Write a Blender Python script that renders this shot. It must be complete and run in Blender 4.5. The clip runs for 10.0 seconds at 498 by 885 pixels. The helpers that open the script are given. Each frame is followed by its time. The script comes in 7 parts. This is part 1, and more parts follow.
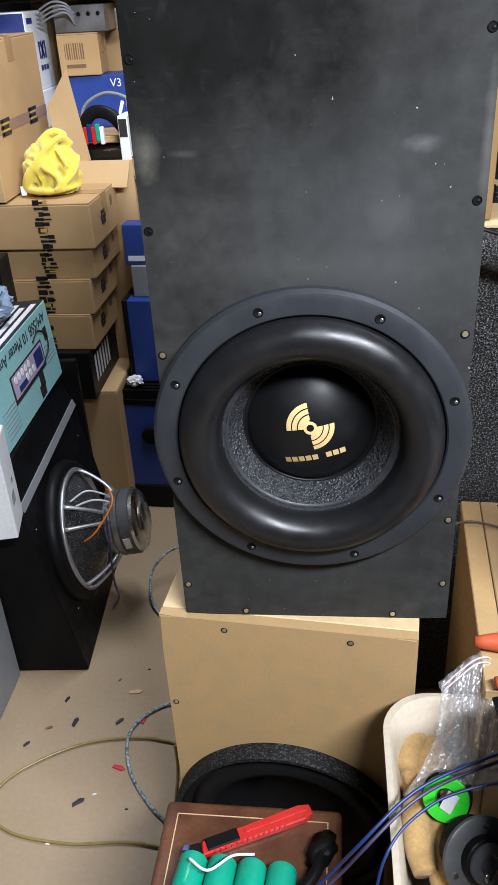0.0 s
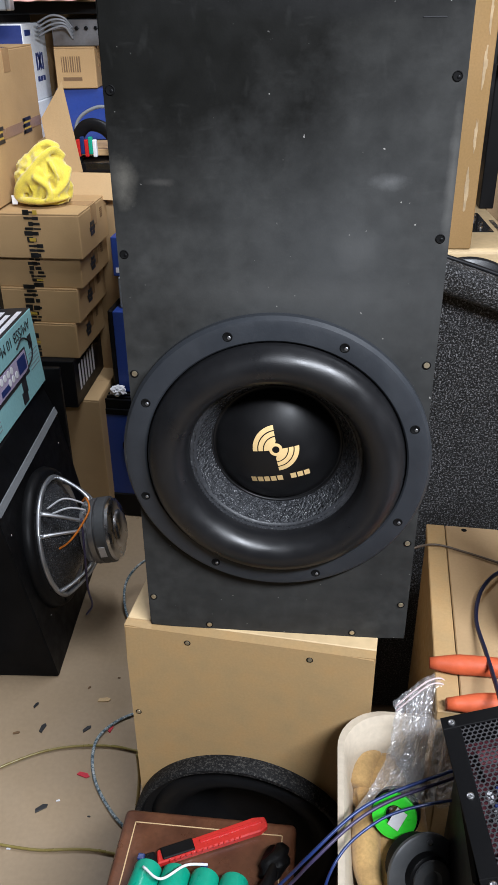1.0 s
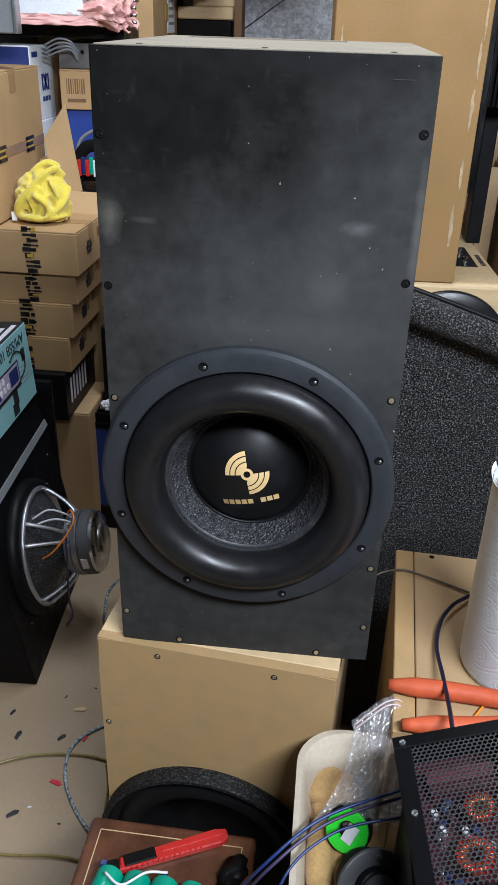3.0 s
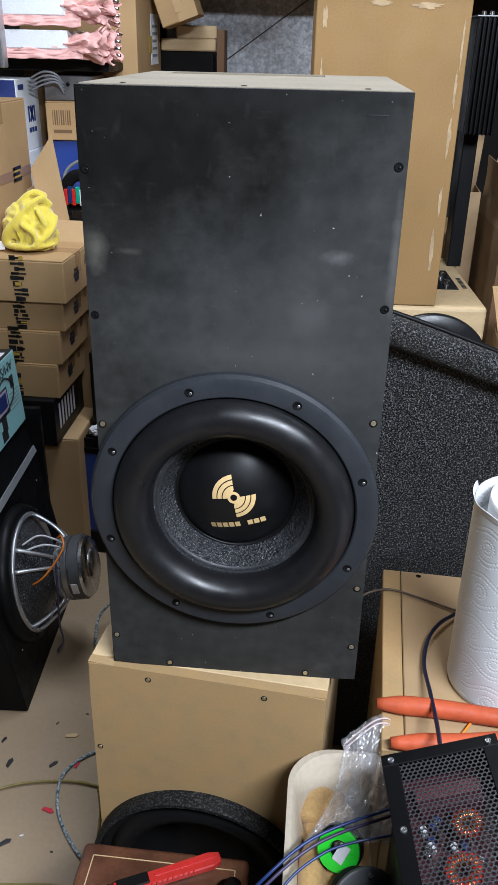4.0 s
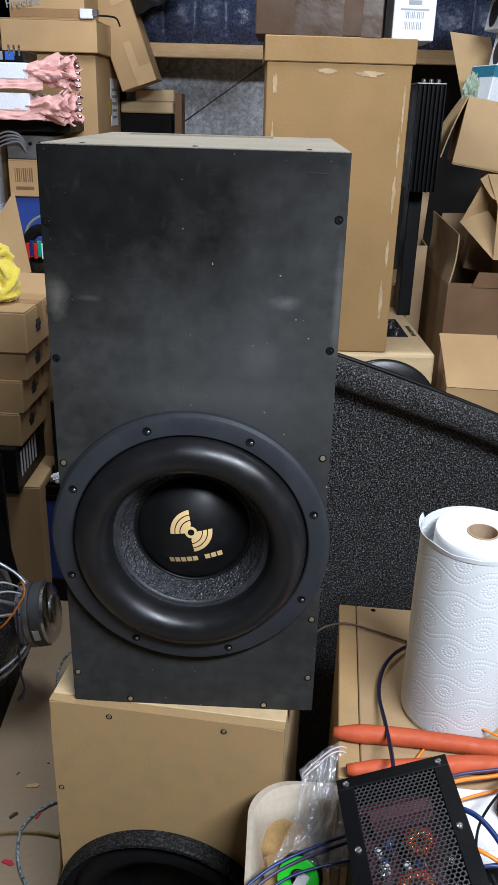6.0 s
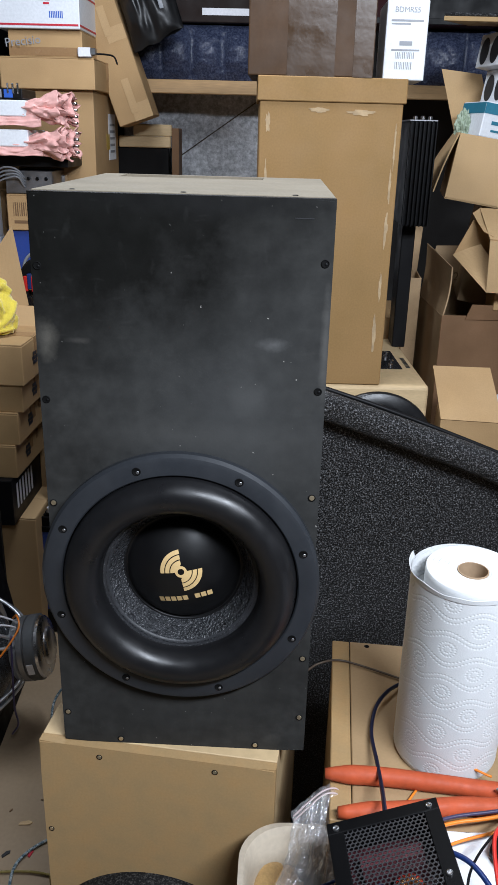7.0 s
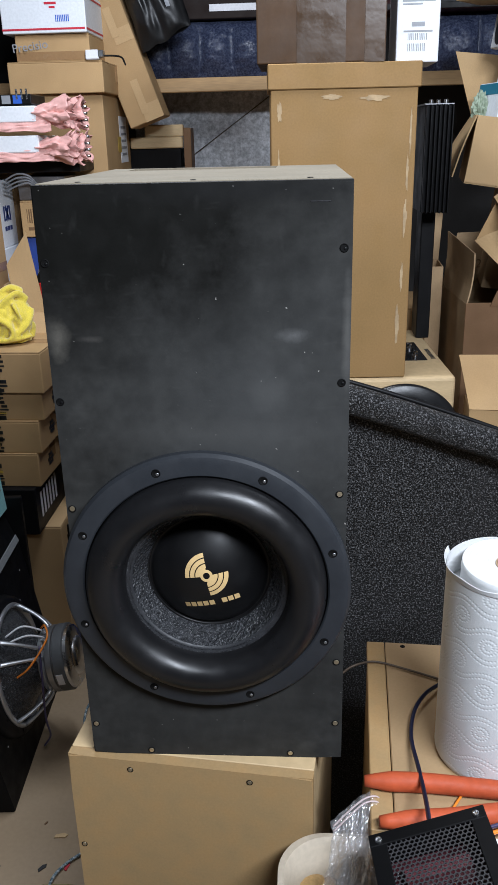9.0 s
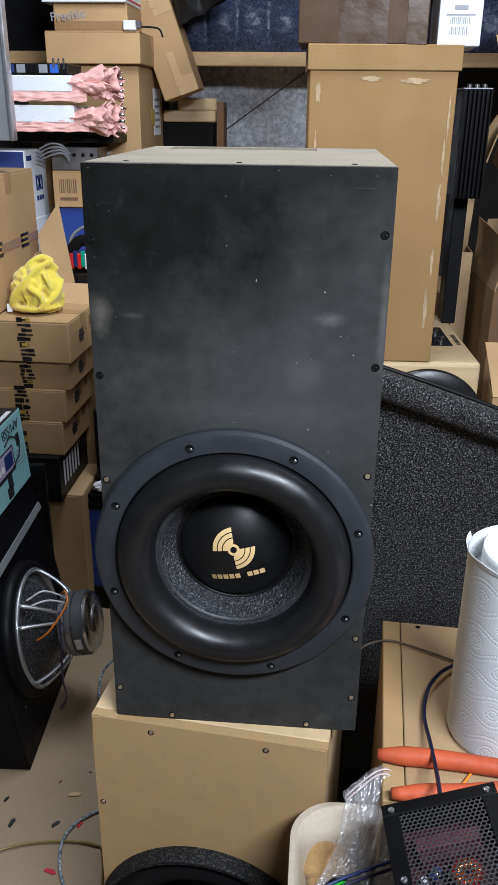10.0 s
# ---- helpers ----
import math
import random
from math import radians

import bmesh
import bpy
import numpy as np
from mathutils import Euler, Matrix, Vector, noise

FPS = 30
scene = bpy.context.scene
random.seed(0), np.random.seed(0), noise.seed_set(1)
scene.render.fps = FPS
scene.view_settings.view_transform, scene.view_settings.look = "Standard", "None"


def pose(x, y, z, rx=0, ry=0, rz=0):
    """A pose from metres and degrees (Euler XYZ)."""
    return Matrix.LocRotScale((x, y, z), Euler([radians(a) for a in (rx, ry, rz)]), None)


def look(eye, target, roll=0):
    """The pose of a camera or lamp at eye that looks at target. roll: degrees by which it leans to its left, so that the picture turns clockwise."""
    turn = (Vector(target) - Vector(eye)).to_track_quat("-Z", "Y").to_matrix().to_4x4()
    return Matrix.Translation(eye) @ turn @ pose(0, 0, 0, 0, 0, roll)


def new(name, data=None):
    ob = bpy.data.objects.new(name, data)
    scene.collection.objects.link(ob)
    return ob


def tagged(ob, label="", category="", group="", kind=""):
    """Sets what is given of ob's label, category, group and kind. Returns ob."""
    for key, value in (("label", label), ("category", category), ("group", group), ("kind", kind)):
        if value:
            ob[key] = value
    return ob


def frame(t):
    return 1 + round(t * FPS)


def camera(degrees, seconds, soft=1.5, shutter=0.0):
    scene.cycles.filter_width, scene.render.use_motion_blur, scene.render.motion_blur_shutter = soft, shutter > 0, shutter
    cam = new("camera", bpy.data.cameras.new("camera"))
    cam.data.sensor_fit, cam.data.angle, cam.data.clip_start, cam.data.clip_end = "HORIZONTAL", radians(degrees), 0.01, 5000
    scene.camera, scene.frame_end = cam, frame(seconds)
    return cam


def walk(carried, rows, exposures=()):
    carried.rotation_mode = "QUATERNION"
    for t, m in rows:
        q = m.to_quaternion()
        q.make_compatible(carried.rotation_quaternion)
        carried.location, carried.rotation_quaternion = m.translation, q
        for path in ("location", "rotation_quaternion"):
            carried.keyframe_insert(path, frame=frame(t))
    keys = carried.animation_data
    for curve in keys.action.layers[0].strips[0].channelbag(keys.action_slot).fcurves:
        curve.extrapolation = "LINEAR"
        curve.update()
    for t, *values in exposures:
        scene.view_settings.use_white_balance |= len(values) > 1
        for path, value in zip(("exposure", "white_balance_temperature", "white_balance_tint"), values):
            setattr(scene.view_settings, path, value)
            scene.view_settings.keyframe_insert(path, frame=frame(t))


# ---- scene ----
cam = camera(34.6, 10.0)
PATH = [
    (0, (0.0195, -0.7573, 1.3217), (-0.1521, 0.7063, 0.4743), -3.3),
    (0.5, (0.0298, -0.7599, 1.3456), (-0.1266, 0.7157, 0.5151), -1.1),
    (1, (0.045, -0.7718, 1.3421), (-0.102, 0.7046, 0.5134), -0.6),
    (1.5, (0.0587, -0.7786, 1.3464), (-0.0765, 0.6995, 0.5185), -0.0),
    (2, (0.0663, -0.7829, 1.354), (-0.062, 0.6944, 0.5227), 1.1),
    (2.5, (0.0578, -0.7973, 1.3736), (-0.0723, 0.6834, 0.5491), 2.0),
    (2.7, (0.0646, -0.7973, 1.3727), (-0.0765, 0.6876, 0.5567), 1.9),
    (3.8, (0.079, -0.8151, 1.3821), (-0.0425, 0.697, 0.6145), 1.3),
    (4, (0.079, -0.8151, 1.3838), (-0.0408, 0.7012, 0.6239), 1.3),
    (4.5, (0.079, -0.816, 1.3796), (-0.0306, 0.7097, 0.6383), 1.3),
    (5, (0.0969, -0.8177, 1.3796), (0.011, 0.7148, 0.6485), 1.3),
    (5.5, (0.1037, -0.8483, 1.3931), (0.0697, 0.6944, 0.6783), 1.9),
    (5.7, (0.0994, -0.8593, 1.3863), (0.0578, 0.6919, 0.6927), 1.8),
    (6.8, (0.0859, -0.8627, 1.3923), (0.0331, 0.7259, 0.7905), 1.6),
    (7, (0.1054, -0.8576, 1.405), (0.0536, 0.7284, 0.7948), 1.5),
    (7.5, (0.1165, -0.8619, 1.4084), (0.0909, 0.7319, 0.816), 0.9),
    (8, (0.1105, -0.8653, 1.4076), (0.0901, 0.7319, 0.8262), 0.5),
    (8.5, (0.1198, -0.8678, 1.4008), (0.0969, 0.7319, 0.8253), -0.3),
    (9, (0.1071, -0.8245, 1.3863), (0.0017, 0.7599, 0.7794), -1.4),
    (9.5, (0.0978, -0.8356, 1.4), (-0.0263, 0.7361, 0.7633), -0.4),
    (10, (0.0875, -0.8458, 1.3974), (-0.0459, 0.7182, 0.7438), 0.6),
]
walk(cam, [(t, look(eye, target, roll)) for t, eye, target, roll in PATH],
     exposures=[(0, 0.34, 5850, 10), (1.0, 0.10, 5850, 10), (2.5, -0.18, 5700, 9), (4.5, -0.08, 5600, 9), (5.5, -0.22, 5650, 9), (8.5, -0.42, 5700, 9), (10, -0.22, 5650, 9)])

# ---- light ----
world = bpy.data.worlds.new("dim_room")
scene.world = world
world.use_nodes = True
world.node_tree.nodes["Background"].inputs["Color"].default_value = (0.9, 0.95, 1.0, 1)
world.node_tree.nodes["Background"].inputs["Strength"].default_value = 0.0015


def area_light(name, at, target, sx, sy, watts, colour):
    data = bpy.data.lights.new(name, "AREA")
    data.shape, data.size, data.size_y, data.energy, data.color = "RECTANGLE", sx, sy, watts, colour
    ob = new(name, data)
    ob.matrix_world = look(at, target)
    return ob


area_light("shop_light_front", (0.88, -1.28, 2.58), (0.0, 0.40, 0.85), 1.2, 0.18, 80, (1.0, 0.99, 0.98))
area_light("shop_light_middle", (-0.15, 0.92, 2.66), (-0.22, 0.86, 0.0), 1.2, 0.18, 23, (1.0, 0.99, 0.98))


# ---- mesh helpers ----
def thing(name, label, category, m=None, group="", kind=""):
    ob = new(name)
    ob.empty_display_size = 0.03
    ob.matrix_basis = m if m is not None else Matrix()
    return tagged(ob, label, category, group, kind)


def part(name, bm, material, parent=None, label="", smooth=False, m=None):
    """Links a bmesh, or a pair of vertices and faces, as one mesh object under its thing."""
    me = bpy.data.meshes.new(name)
    if isinstance(bm, tuple):
        me.from_pydata([tuple(v) for v in bm[0]], [], [tuple(f) for f in bm[1]])
    else:
        bmesh.ops.recalc_face_normals(bm, faces=bm.faces)
        bm.to_mesh(me)
        bm.free()
    if smooth:
        me.polygons.foreach_set("use_smooth", [True] * len(me.polygons))
        if smooth != True:
            me.set_sharp_from_angle(angle=radians(smooth))
    me.materials.append(material)
    ob = new(name, me)
    ob.parent = parent
    if m is not None:
        ob.matrix_basis = m
    if label:
        ob["label"] = label
    return ob


def single(name, bm, material, label, category, m=None, group="", kind="", smooth=False):
    ob = part(name, bm, material, None, "", smooth, m)
    return tagged(ob, label, category, group, kind)


def cuboid(sx, sy, sz, at=(0, 0, 0), bevel=0.002, m=None, segments=1):
    bm = bmesh.new()
    bmesh.ops.create_cube(bm, size=1)
    bmesh.ops.scale(bm, vec=(sx, sy, sz), verts=bm.verts)
    bmesh.ops.translate(bm, vec=at, verts=bm.verts)
    if bevel:
        bmesh.ops.bevel(bm, geom=list(bm.edges), offset=bevel, segments=segments, affect="EDGES", profile=0.5)
    if m is not None:
        bmesh.ops.transform(bm, matrix=m, verts=bm.verts)
    return bm


def joined(*bms):
    out = bmesh.new()
    for bm in bms:
        me = bpy.data.meshes.new("scrap")
        bm.to_mesh(me)
        bm.free()
        out.from_mesh(me)
        bpy.data.meshes.remove(me)
    return out


def lathe(profile, n=64, m=None, closed=False):
    """Turns (radius, height) pairs about z."""
    verts, faces, k = [], [], len(profile)
    for i in range(n):
        a = 2 * math.pi * i / n
        verts += [(r * math.cos(a), r * math.sin(a), z) for r, z in profile]
    for i in range(n):
        j = (i + 1) % n
        for s in range(k if closed else k - 1):
            u = (s + 1) % k
            faces.append((i * k + s, j * k + s, j * k + u, i * k + u))
    bm = bmesh.new()
    vs = [bm.verts.new(v) for v in verts]
    for f in faces:
        bm.faces.new([vs[q] for q in f])
    bmesh.ops.remove_doubles(bm, verts=bm.verts, dist=1e-6)
    if m is not None:
        bmesh.ops.transform(bm, matrix=m, verts=bm.verts)
    return bm


def curve_points(pts, steps=8):
    """A smooth line through the points."""
    pts = [Vector(p) for p in pts]
    ext = [pts[0] * 2 - pts[1]] + pts + [pts[-1] * 2 - pts[-2]]
    out = []
    for i in range(1, len(ext) - 2):
        a, b, c, d = ext[i - 1:i + 3]
        for s in range(steps):
            t = s / steps
            out.append(0.5 * (2 * b + (c - a) * t + (2 * a - 5 * b + 4 * c - d) * t * t + (3 * b - a - 3 * c + d) * t ** 3))
    out.append(pts[-1])
    return out


def tube(pts, r, n=10, steps=8, flat=1.0):
    path = curve_points(pts, steps) if steps else [Vector(p) for p in pts]
    radii = r if callable(r) else (lambda t: r)
    bm = bmesh.new()
    rings, side = [], None
    for i, p in enumerate(path):
        d = (path[min(i + 1, len(path) - 1)] - path[max(i - 1, 0)]).normalized()
        if side is None:
            side = d.cross(Vector((0, 0, 1)))
            if side.length < 0.1:
                side = d.cross(Vector((1, 0, 0)))
        side = (side - d * side.dot(d)).normalized()
        up = side.cross(d)
        rr = radii(i / (len(path) - 1))
        rings.append([bm.verts.new(p + side * rr * math.cos(2 * math.pi * q / n) + up * rr * flat * math.sin(2 * math.pi * q / n)) for q in range(n)])
    for a, b in zip(rings, rings[1:]):
        for q in range(n):
            bm.faces.new((a[q], a[(q + 1) % n], b[(q + 1) % n], b[q]))
    bm.faces.new(rings[0])
    bm.faces.new(rings[-1])
    return bm


def prism(poly, z0, z1, m=None, bevel=0.0):
    bm = bmesh.new()
    low = [bm.verts.new((x, y, z0)) for x, y in poly]
    top = [bm.verts.new((x, y, z1)) for x, y in poly]
    bm.faces.new(low)
    bm.faces.new(top)
    for i in range(len(poly)):
        j = (i + 1) % len(poly)
        bm.faces.new((low[i], low[j], top[j], top[i]))
    if bevel:
        bmesh.ops.bevel(bm, geom=list(bm.edges), offset=bevel, segments=1, affect="EDGES")
    if m is not None:
        bmesh.ops.transform(bm, matrix=m, verts=bm.verts)
    return bm


def sheet(nx, ny, f):
    """A grid surface from f(u, v), u and v from 0 to 1."""
    verts = [f(i / nx, j / ny) for j in range(ny + 1) for i in range(nx + 1)]
    w = nx + 1
    faces = [(j * w + i, j * w + i + 1, (j + 1) * w + i + 1, (j + 1) * w + i) for j in range(ny) for i in range(nx)]
    return verts, faces


def bm_of(vf):
    """A bmesh out of vertices and faces."""
    bm = bmesh.new()
    vs = [bm.verts.new(v) for v in vf[0]]
    for f in vf[1]:
        bm.faces.new([vs[i] for i in f])
    return bm


def ball(r, at, squash=(1, 1, 1), lump=0.0, scale=20.0, level=4, seed=0.0):
    bm = bmesh.new()
    bmesh.ops.create_icosphere(bm, subdivisions=level, radius=1)
    for v in bm.verts:
        d = v.co.normalized()
        k = 1 + lump * (noise.noise(d * scale + Vector((seed, 0, 0))) + 0.5 * noise.noise(d * scale * 2.3 + Vector((0, seed, 0))))
        v.co = Vector((d.x * squash[0], d.y * squash[1], d.z * squash[2])) * r * k + Vector(at)
    return bm


def letters(text, size, m, material, parent, name="lettering", depth=0.0002):
    """Words as one mesh, lying in the plane of m, reading along its x."""
    cu = bpy.data.curves.new(name, "FONT")
    cu.body, cu.size, cu.extrude, cu.align_x, cu.align_y = text, size, depth, "CENTER", "CENTER"
    cu.resolution_u = 3
    tmp = bpy.data.objects.new(name, cu)
    scene.collection.objects.link(tmp)
    me = bpy.data.meshes.new_from_object(tmp)
    bpy.data.objects.remove(tmp)
    me.materials.clear()
    me.materials.append(material)
    ob = new(name, me)
    ob.parent = parent
    ob.matrix_basis = m
    return ob


def plates(rects, thick, m):
    """Thin printed bars (x, z, width, height) on a plane, as one mesh."""
    bms = [cuboid(w, thick, h, (x, 0, z), 0) for x, z, w, h in rects]
    bm = joined(*bms)
    bmesh.ops.transform(bm, matrix=m, verts=bm.verts)
    return bm


# ---- materials ----
def material(name, base, rough=0.6, metal=0.0, vary=0.12, scale=6.0, fine=0.06, fine_scale=120.0, bump=0.15, bump_scale=150.0, bump_depth=0.0006,
             tint=None, spec=0.5, coat=0.0, rough_vary=0.1, alpha=1.0, trans=0.0, stretch=(1, 1, 1), per_object=0.0, sheen=0.0):
    """A surface with variation at two scales, in object space, and fine relief."""
    ma = bpy.data.materials.new(name)
    ma.use_nodes = True
    nt = ma.node_tree
    b = nt.nodes["Principled BSDF"]
    tc = nt.nodes.new("ShaderNodeTexCoord")
    mp = nt.nodes.new("ShaderNodeMapping")
    mp.inputs["Scale"].default_value = stretch
    nt.links.new(tc.outputs["Object"], mp.inputs["Vector"])

    def noisy(s, detail):
        n = nt.nodes.new("ShaderNodeTexNoise")
        n.inputs["Scale"].default_value, n.inputs["Detail"].default_value = s, detail
        nt.links.new(mp.outputs["Vector"], n.inputs["Vector"])
        return n.outputs["Fac"]

    def ranged(src, lo, hi):
        r = nt.nodes.new("ShaderNodeMapRange")
        r.inputs["From Min"].default_value, r.inputs["From Max"].default_value = 0.3, 0.7
        r.inputs["To Min"].default_value, r.inputs["To Max"].default_value = lo, hi
        nt.links.new(src, r.inputs["Value"])
        return r.outputs["Result"]

    def times(a, c):
        n = nt.nodes.new("ShaderNodeMath")
        n.operation = "MULTIPLY"
        nt.links.new(a, n.inputs[0])
        nt.links.new(c, n.inputs[1])
        return n.outputs[0]

    big, small = noisy(scale, 5), noisy(fine_scale, 3)
    factor = times(ranged(big, 1 - vary, 1 + vary), ranged(small, 1 - fine, 1 + fine))
    if per_object:
        oi = nt.nodes.new("ShaderNodeObjectInfo")
        r = nt.nodes.new("ShaderNodeMapRange")
        r.inputs["To Min"].default_value, r.inputs["To Max"].default_value = 1 - per_object, 1 + per_object
        nt.links.new(oi.outputs["Random"], r.inputs["Value"])
        factor = times(factor, r.outputs["Result"])
    mix = nt.nodes.new("ShaderNodeMix")
    mix.data_type = "RGBA"
    mix.inputs["A"].default_value = (*base, 1)
    mix.inputs["B"].default_value = (*(tint or base), 1)
    nt.links.new(ranged(big, 0, 1), mix.inputs["Factor"])
    sc = nt.nodes.new("ShaderNodeVectorMath")
    sc.operation = "SCALE"
    nt.links.new(mix.outputs["Result"], sc.inputs[0])
    nt.links.new(factor, sc.inputs["Scale"])
    nt.links.new(sc.outputs["Vector"], b.inputs["Base Color"])
    nt.links.new(ranged(noisy(scale * 2.7, 4), max(0.02, rough - rough_vary), min(1, rough + rough_vary)), b.inputs["Roughness"])
    b.inputs["Metallic"].default_value = metal
    b.inputs["Specular IOR Level"].default_value = spec
    b.inputs["Coat Weight"].default_value = coat
    b.inputs["Alpha"].default_value = alpha
    b.inputs["Transmission Weight"].default_value = trans
    b.inputs["Sheen Weight"].default_value = sheen
    if bump:
        bn = nt.nodes.new("ShaderNodeBump")
        bn.inputs["Strength"].default_value, bn.inputs["Distance"].default_value = bump, bump_depth
        nt.links.new(noisy(bump_scale, 3), bn.inputs["Height"])
        nt.links.new(bn.outputs["Normal"], b.inputs["Normal"])
    return ma


KRAFT = material("kraft_cardboard", (0.40, 0.255, 0.118), 0.75, vary=0.1, scale=5, fine=0.05, fine_scale=300, bump=0.25, bump_scale=400, tint=(0.42, 0.275, 0.13), spec=0.3, per_object=0.06)
KRAFT_AGED = material("aged_yellowish_cardboard", (0.30, 0.182, 0.066), 0.7, vary=0.16, scale=6, fine=0.06, fine_scale=220, bump=0.25, bump_scale=250, tint=(0.255, 0.152, 0.058), spec=0.3)
KRAFT_DARK = material("brown_cardboard", (0.165, 0.090, 0.040), 0.65, vary=0.14, scale=7, fine=0.05, fine_scale=250, bump=0.2, tint=(0.18, 0.10, 0.05), spec=0.35)
KRAFT_WORN = material("worn_tan_cardboard", (0.30, 0.20, 0.105), 0.72, vary=0.18, scale=7, fine=0.06, fine_scale=260, bump=0.25, tint=(0.34, 0.235, 0.13), spec=0.3)
KRAFT_PALE = material("pale_cardboard", (0.46, 0.31, 0.155), 0.78, vary=0.08, scale=5, fine=0.05, fine_scale=300, bump=0.2, spec=0.3, per_object=0.05)
TAPE_CLEAR = material("clear_packing_tape", (0.30, 0.18, 0.085), 0.18, vary=0.1, bump=0.3, bump_scale=60)
TAPE_BLACK = material("printed_black_tape", (0.015, 0.014, 0.012), 0.35, bump=0.2)
TAPE_YELLOW = material("printed_yellow", (0.45, 0.30, 0.04), 0.4)
MDF = material("raw_mdf", (0.40, 0.275, 0.132), 0.55, vary=0.16, scale=26, fine=0.05, fine_scale=260, bump=0.12, bump_scale=300, tint=(0.33, 0.21, 0.092), spec=0.35)
MDF_EDGE = material("raw_mdf_edge", (0.52, 0.37, 0.20), 0.8, vary=0.08, scale=20, fine=0.08, fine_scale=300, bump=0.3, spec=0.25)
PINE = material("pale_birch_ply", (0.54, 0.40, 0.22), 0.55, vary=0.1, scale=4, fine=0.07, fine_scale=60, stretch=(1, 1, 8), bump=0.15, spec=0.4)
BENCH = material("bench_box_board", (0.34, 0.232, 0.122), 0.5, vary=0.10, scale=5, fine=0.04, fine_scale=200, bump=0.12, spec=0.4)
BLACK_PLASTIC = material("black_plastic", (0.006, 0.006, 0.0065), 0.45, vary=0.15, bump=0.15, bump_scale=500, spec=0.15)
BLACK_GLOSS = material("gloss_black", (0.008, 0.008, 0.009), 0.16, bump=0)
BLACK_METAL = material("black_powder_coat", (0.004, 0.004, 0.0044), 0.42, vary=0.15, bump=0.3, bump_scale=900, bump_depth=0.0003, spec=0.12)
RUBBER = material("black_foam_rubber", (0.008, 0.008, 0.0088), 0.36, vary=0.12, scale=10, fine=0.1, bump=0.35, bump_scale=700, bump_depth=0.0003, spec=0.42)
FLANGE = material("satin_grey_black_rubber", (0.020, 0.0225, 0.027), 0.5, vary=0.12, scale=10, bump=0.15, bump_scale=500, spec=0.45)
CONE = material("pulp_cone_black", (0.030, 0.031, 0.034), 0.27, vary=0.35, scale=90, fine=0.6, fine_scale=320, bump=1.0, bump_scale=260, bump_depth=0.0060)
CONE_RIM = material("stitched_black_cloth", (0.020, 0.021, 0.024), 0.5, vary=0.2, scale=60, bump=0.6, bump_scale=300)
DOME = material("satin_black_dust_cap", (0.005, 0.005, 0.0055), 0.42, vary=0.06, bump=0.05, bump_scale=300, spec=0.35)
GOLD = material("printed_gold", (0.62, 0.44, 0.20), 0.5, vary=0.05, bump=0)
STEEL = material("bright_steel", (0.55, 0.55, 0.56), 0.28, metal=1.0, vary=0.08, bump=0.1)
ALU = material("cast_aluminium", (0.52, 0.53, 0.55), 0.38, metal=0.85, vary=0.12, bump=0.2)
DULL_STEEL = material("dull_zinc", (0.26, 0.26, 0.27), 0.42, metal=0.9, vary=0.2)
COPPER = material("copper_wire", (0.62, 0.30, 0.12), 0.3, metal=0.9)
# near-black colour puts the shade of a recess on shallow dishes
SCREW_HOLE = material("painted_recess_shade", (0.004, 0.004, 0.004), 0.7, spec=0.1)
BRASS_SCREW = material("zinc_yellow_screw", (0.45, 0.38, 0.26), 0.4, metal=0.8)
WHITE_CARD = material("white_carton", (0.72, 0.74, 0.77), 0.5, vary=0.03, bump=0.1)
WHITE_PAPER = material("white_paper_sheet", (0.78, 0.79, 0.81), 0.7, vary=0.02, bump=0.1)
TOWEL = material("paper_towel", (0.63, 0.64, 0.645), 0.9, vary=0.015, scale=12, fine=0.015, fine_scale=300, bump=0.25, bump_scale=600, spec=0.15)
CORE = material("grey_brown_tube_board", (0.33, 0.23, 0.14), 0.8)
BLUE = material("blue_printed_card", (0.02, 0.05, 0.25), 0.45, vary=0.12, bump=0.1)
BLUE_DARK = material("dark_blue_card", (0.02, 0.035, 0.15), 0.45, vary=0.12)
NAVY_WIRE = material("navy_black_cable", (0.006, 0.008, 0.028), 0.35, bump=0)
BLUE_WIRE = material("blue_cable", (0.012, 0.028, 0.12), 0.35, vary=0.1, bump=0)
PURPLE_WIRE = material("violet_cable", (0.045, 0.036, 0.085), 0.4, bump=0)
ORANGE_WIRE = material("orange_cable", (0.75, 0.22, 0.02), 0.35, bump=0)
RED_WIRE = material("red_cable", (0.6, 0.03, 0.02), 0.35, bump=0)
DARK_WIRE = material("brown_cable", (0.07, 0.05, 0.035), 0.5, bump=0)
OLIVE_WIRE = material("clear_olive_cable", (0.24, 0.19, 0.06), 0.3, bump=0.1)
TEAL_WIRE = material("teal_white_braid", (0.10, 0.20, 0.27), 0.6, vary=0.6, scale=130, fine=0.5, fine_scale=260, tint=(0.32, 0.33, 0.32))
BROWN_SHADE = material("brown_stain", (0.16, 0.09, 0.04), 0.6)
RED_PLASTIC = material("red_plastic", (0.45, 0.022, 0.018), 0.3, vary=0.06, bump=0.05)
PLIER_RED = material("orange_red_dipped_rubber", (0.44, 0.080, 0.027), 0.6, vary=0.14, scale=26, bump=0.5, bump_scale=90, bump_depth=0.001, spec=0.3)
GREEN = material("green_shrink_wrap", (0.015, 0.30, 0.19), 0.32, vary=0.1, bump=0.15, bump_scale=80)
NEON = material("neon_green_plastic", (0.06, 0.72, 0.03), 0.35, vary=0.05, bump=0)
TEAL_CARD = material("teal_printed_card", (0.29, 0.55, 0.57), 0.5, vary=0.06, bump=0.1)
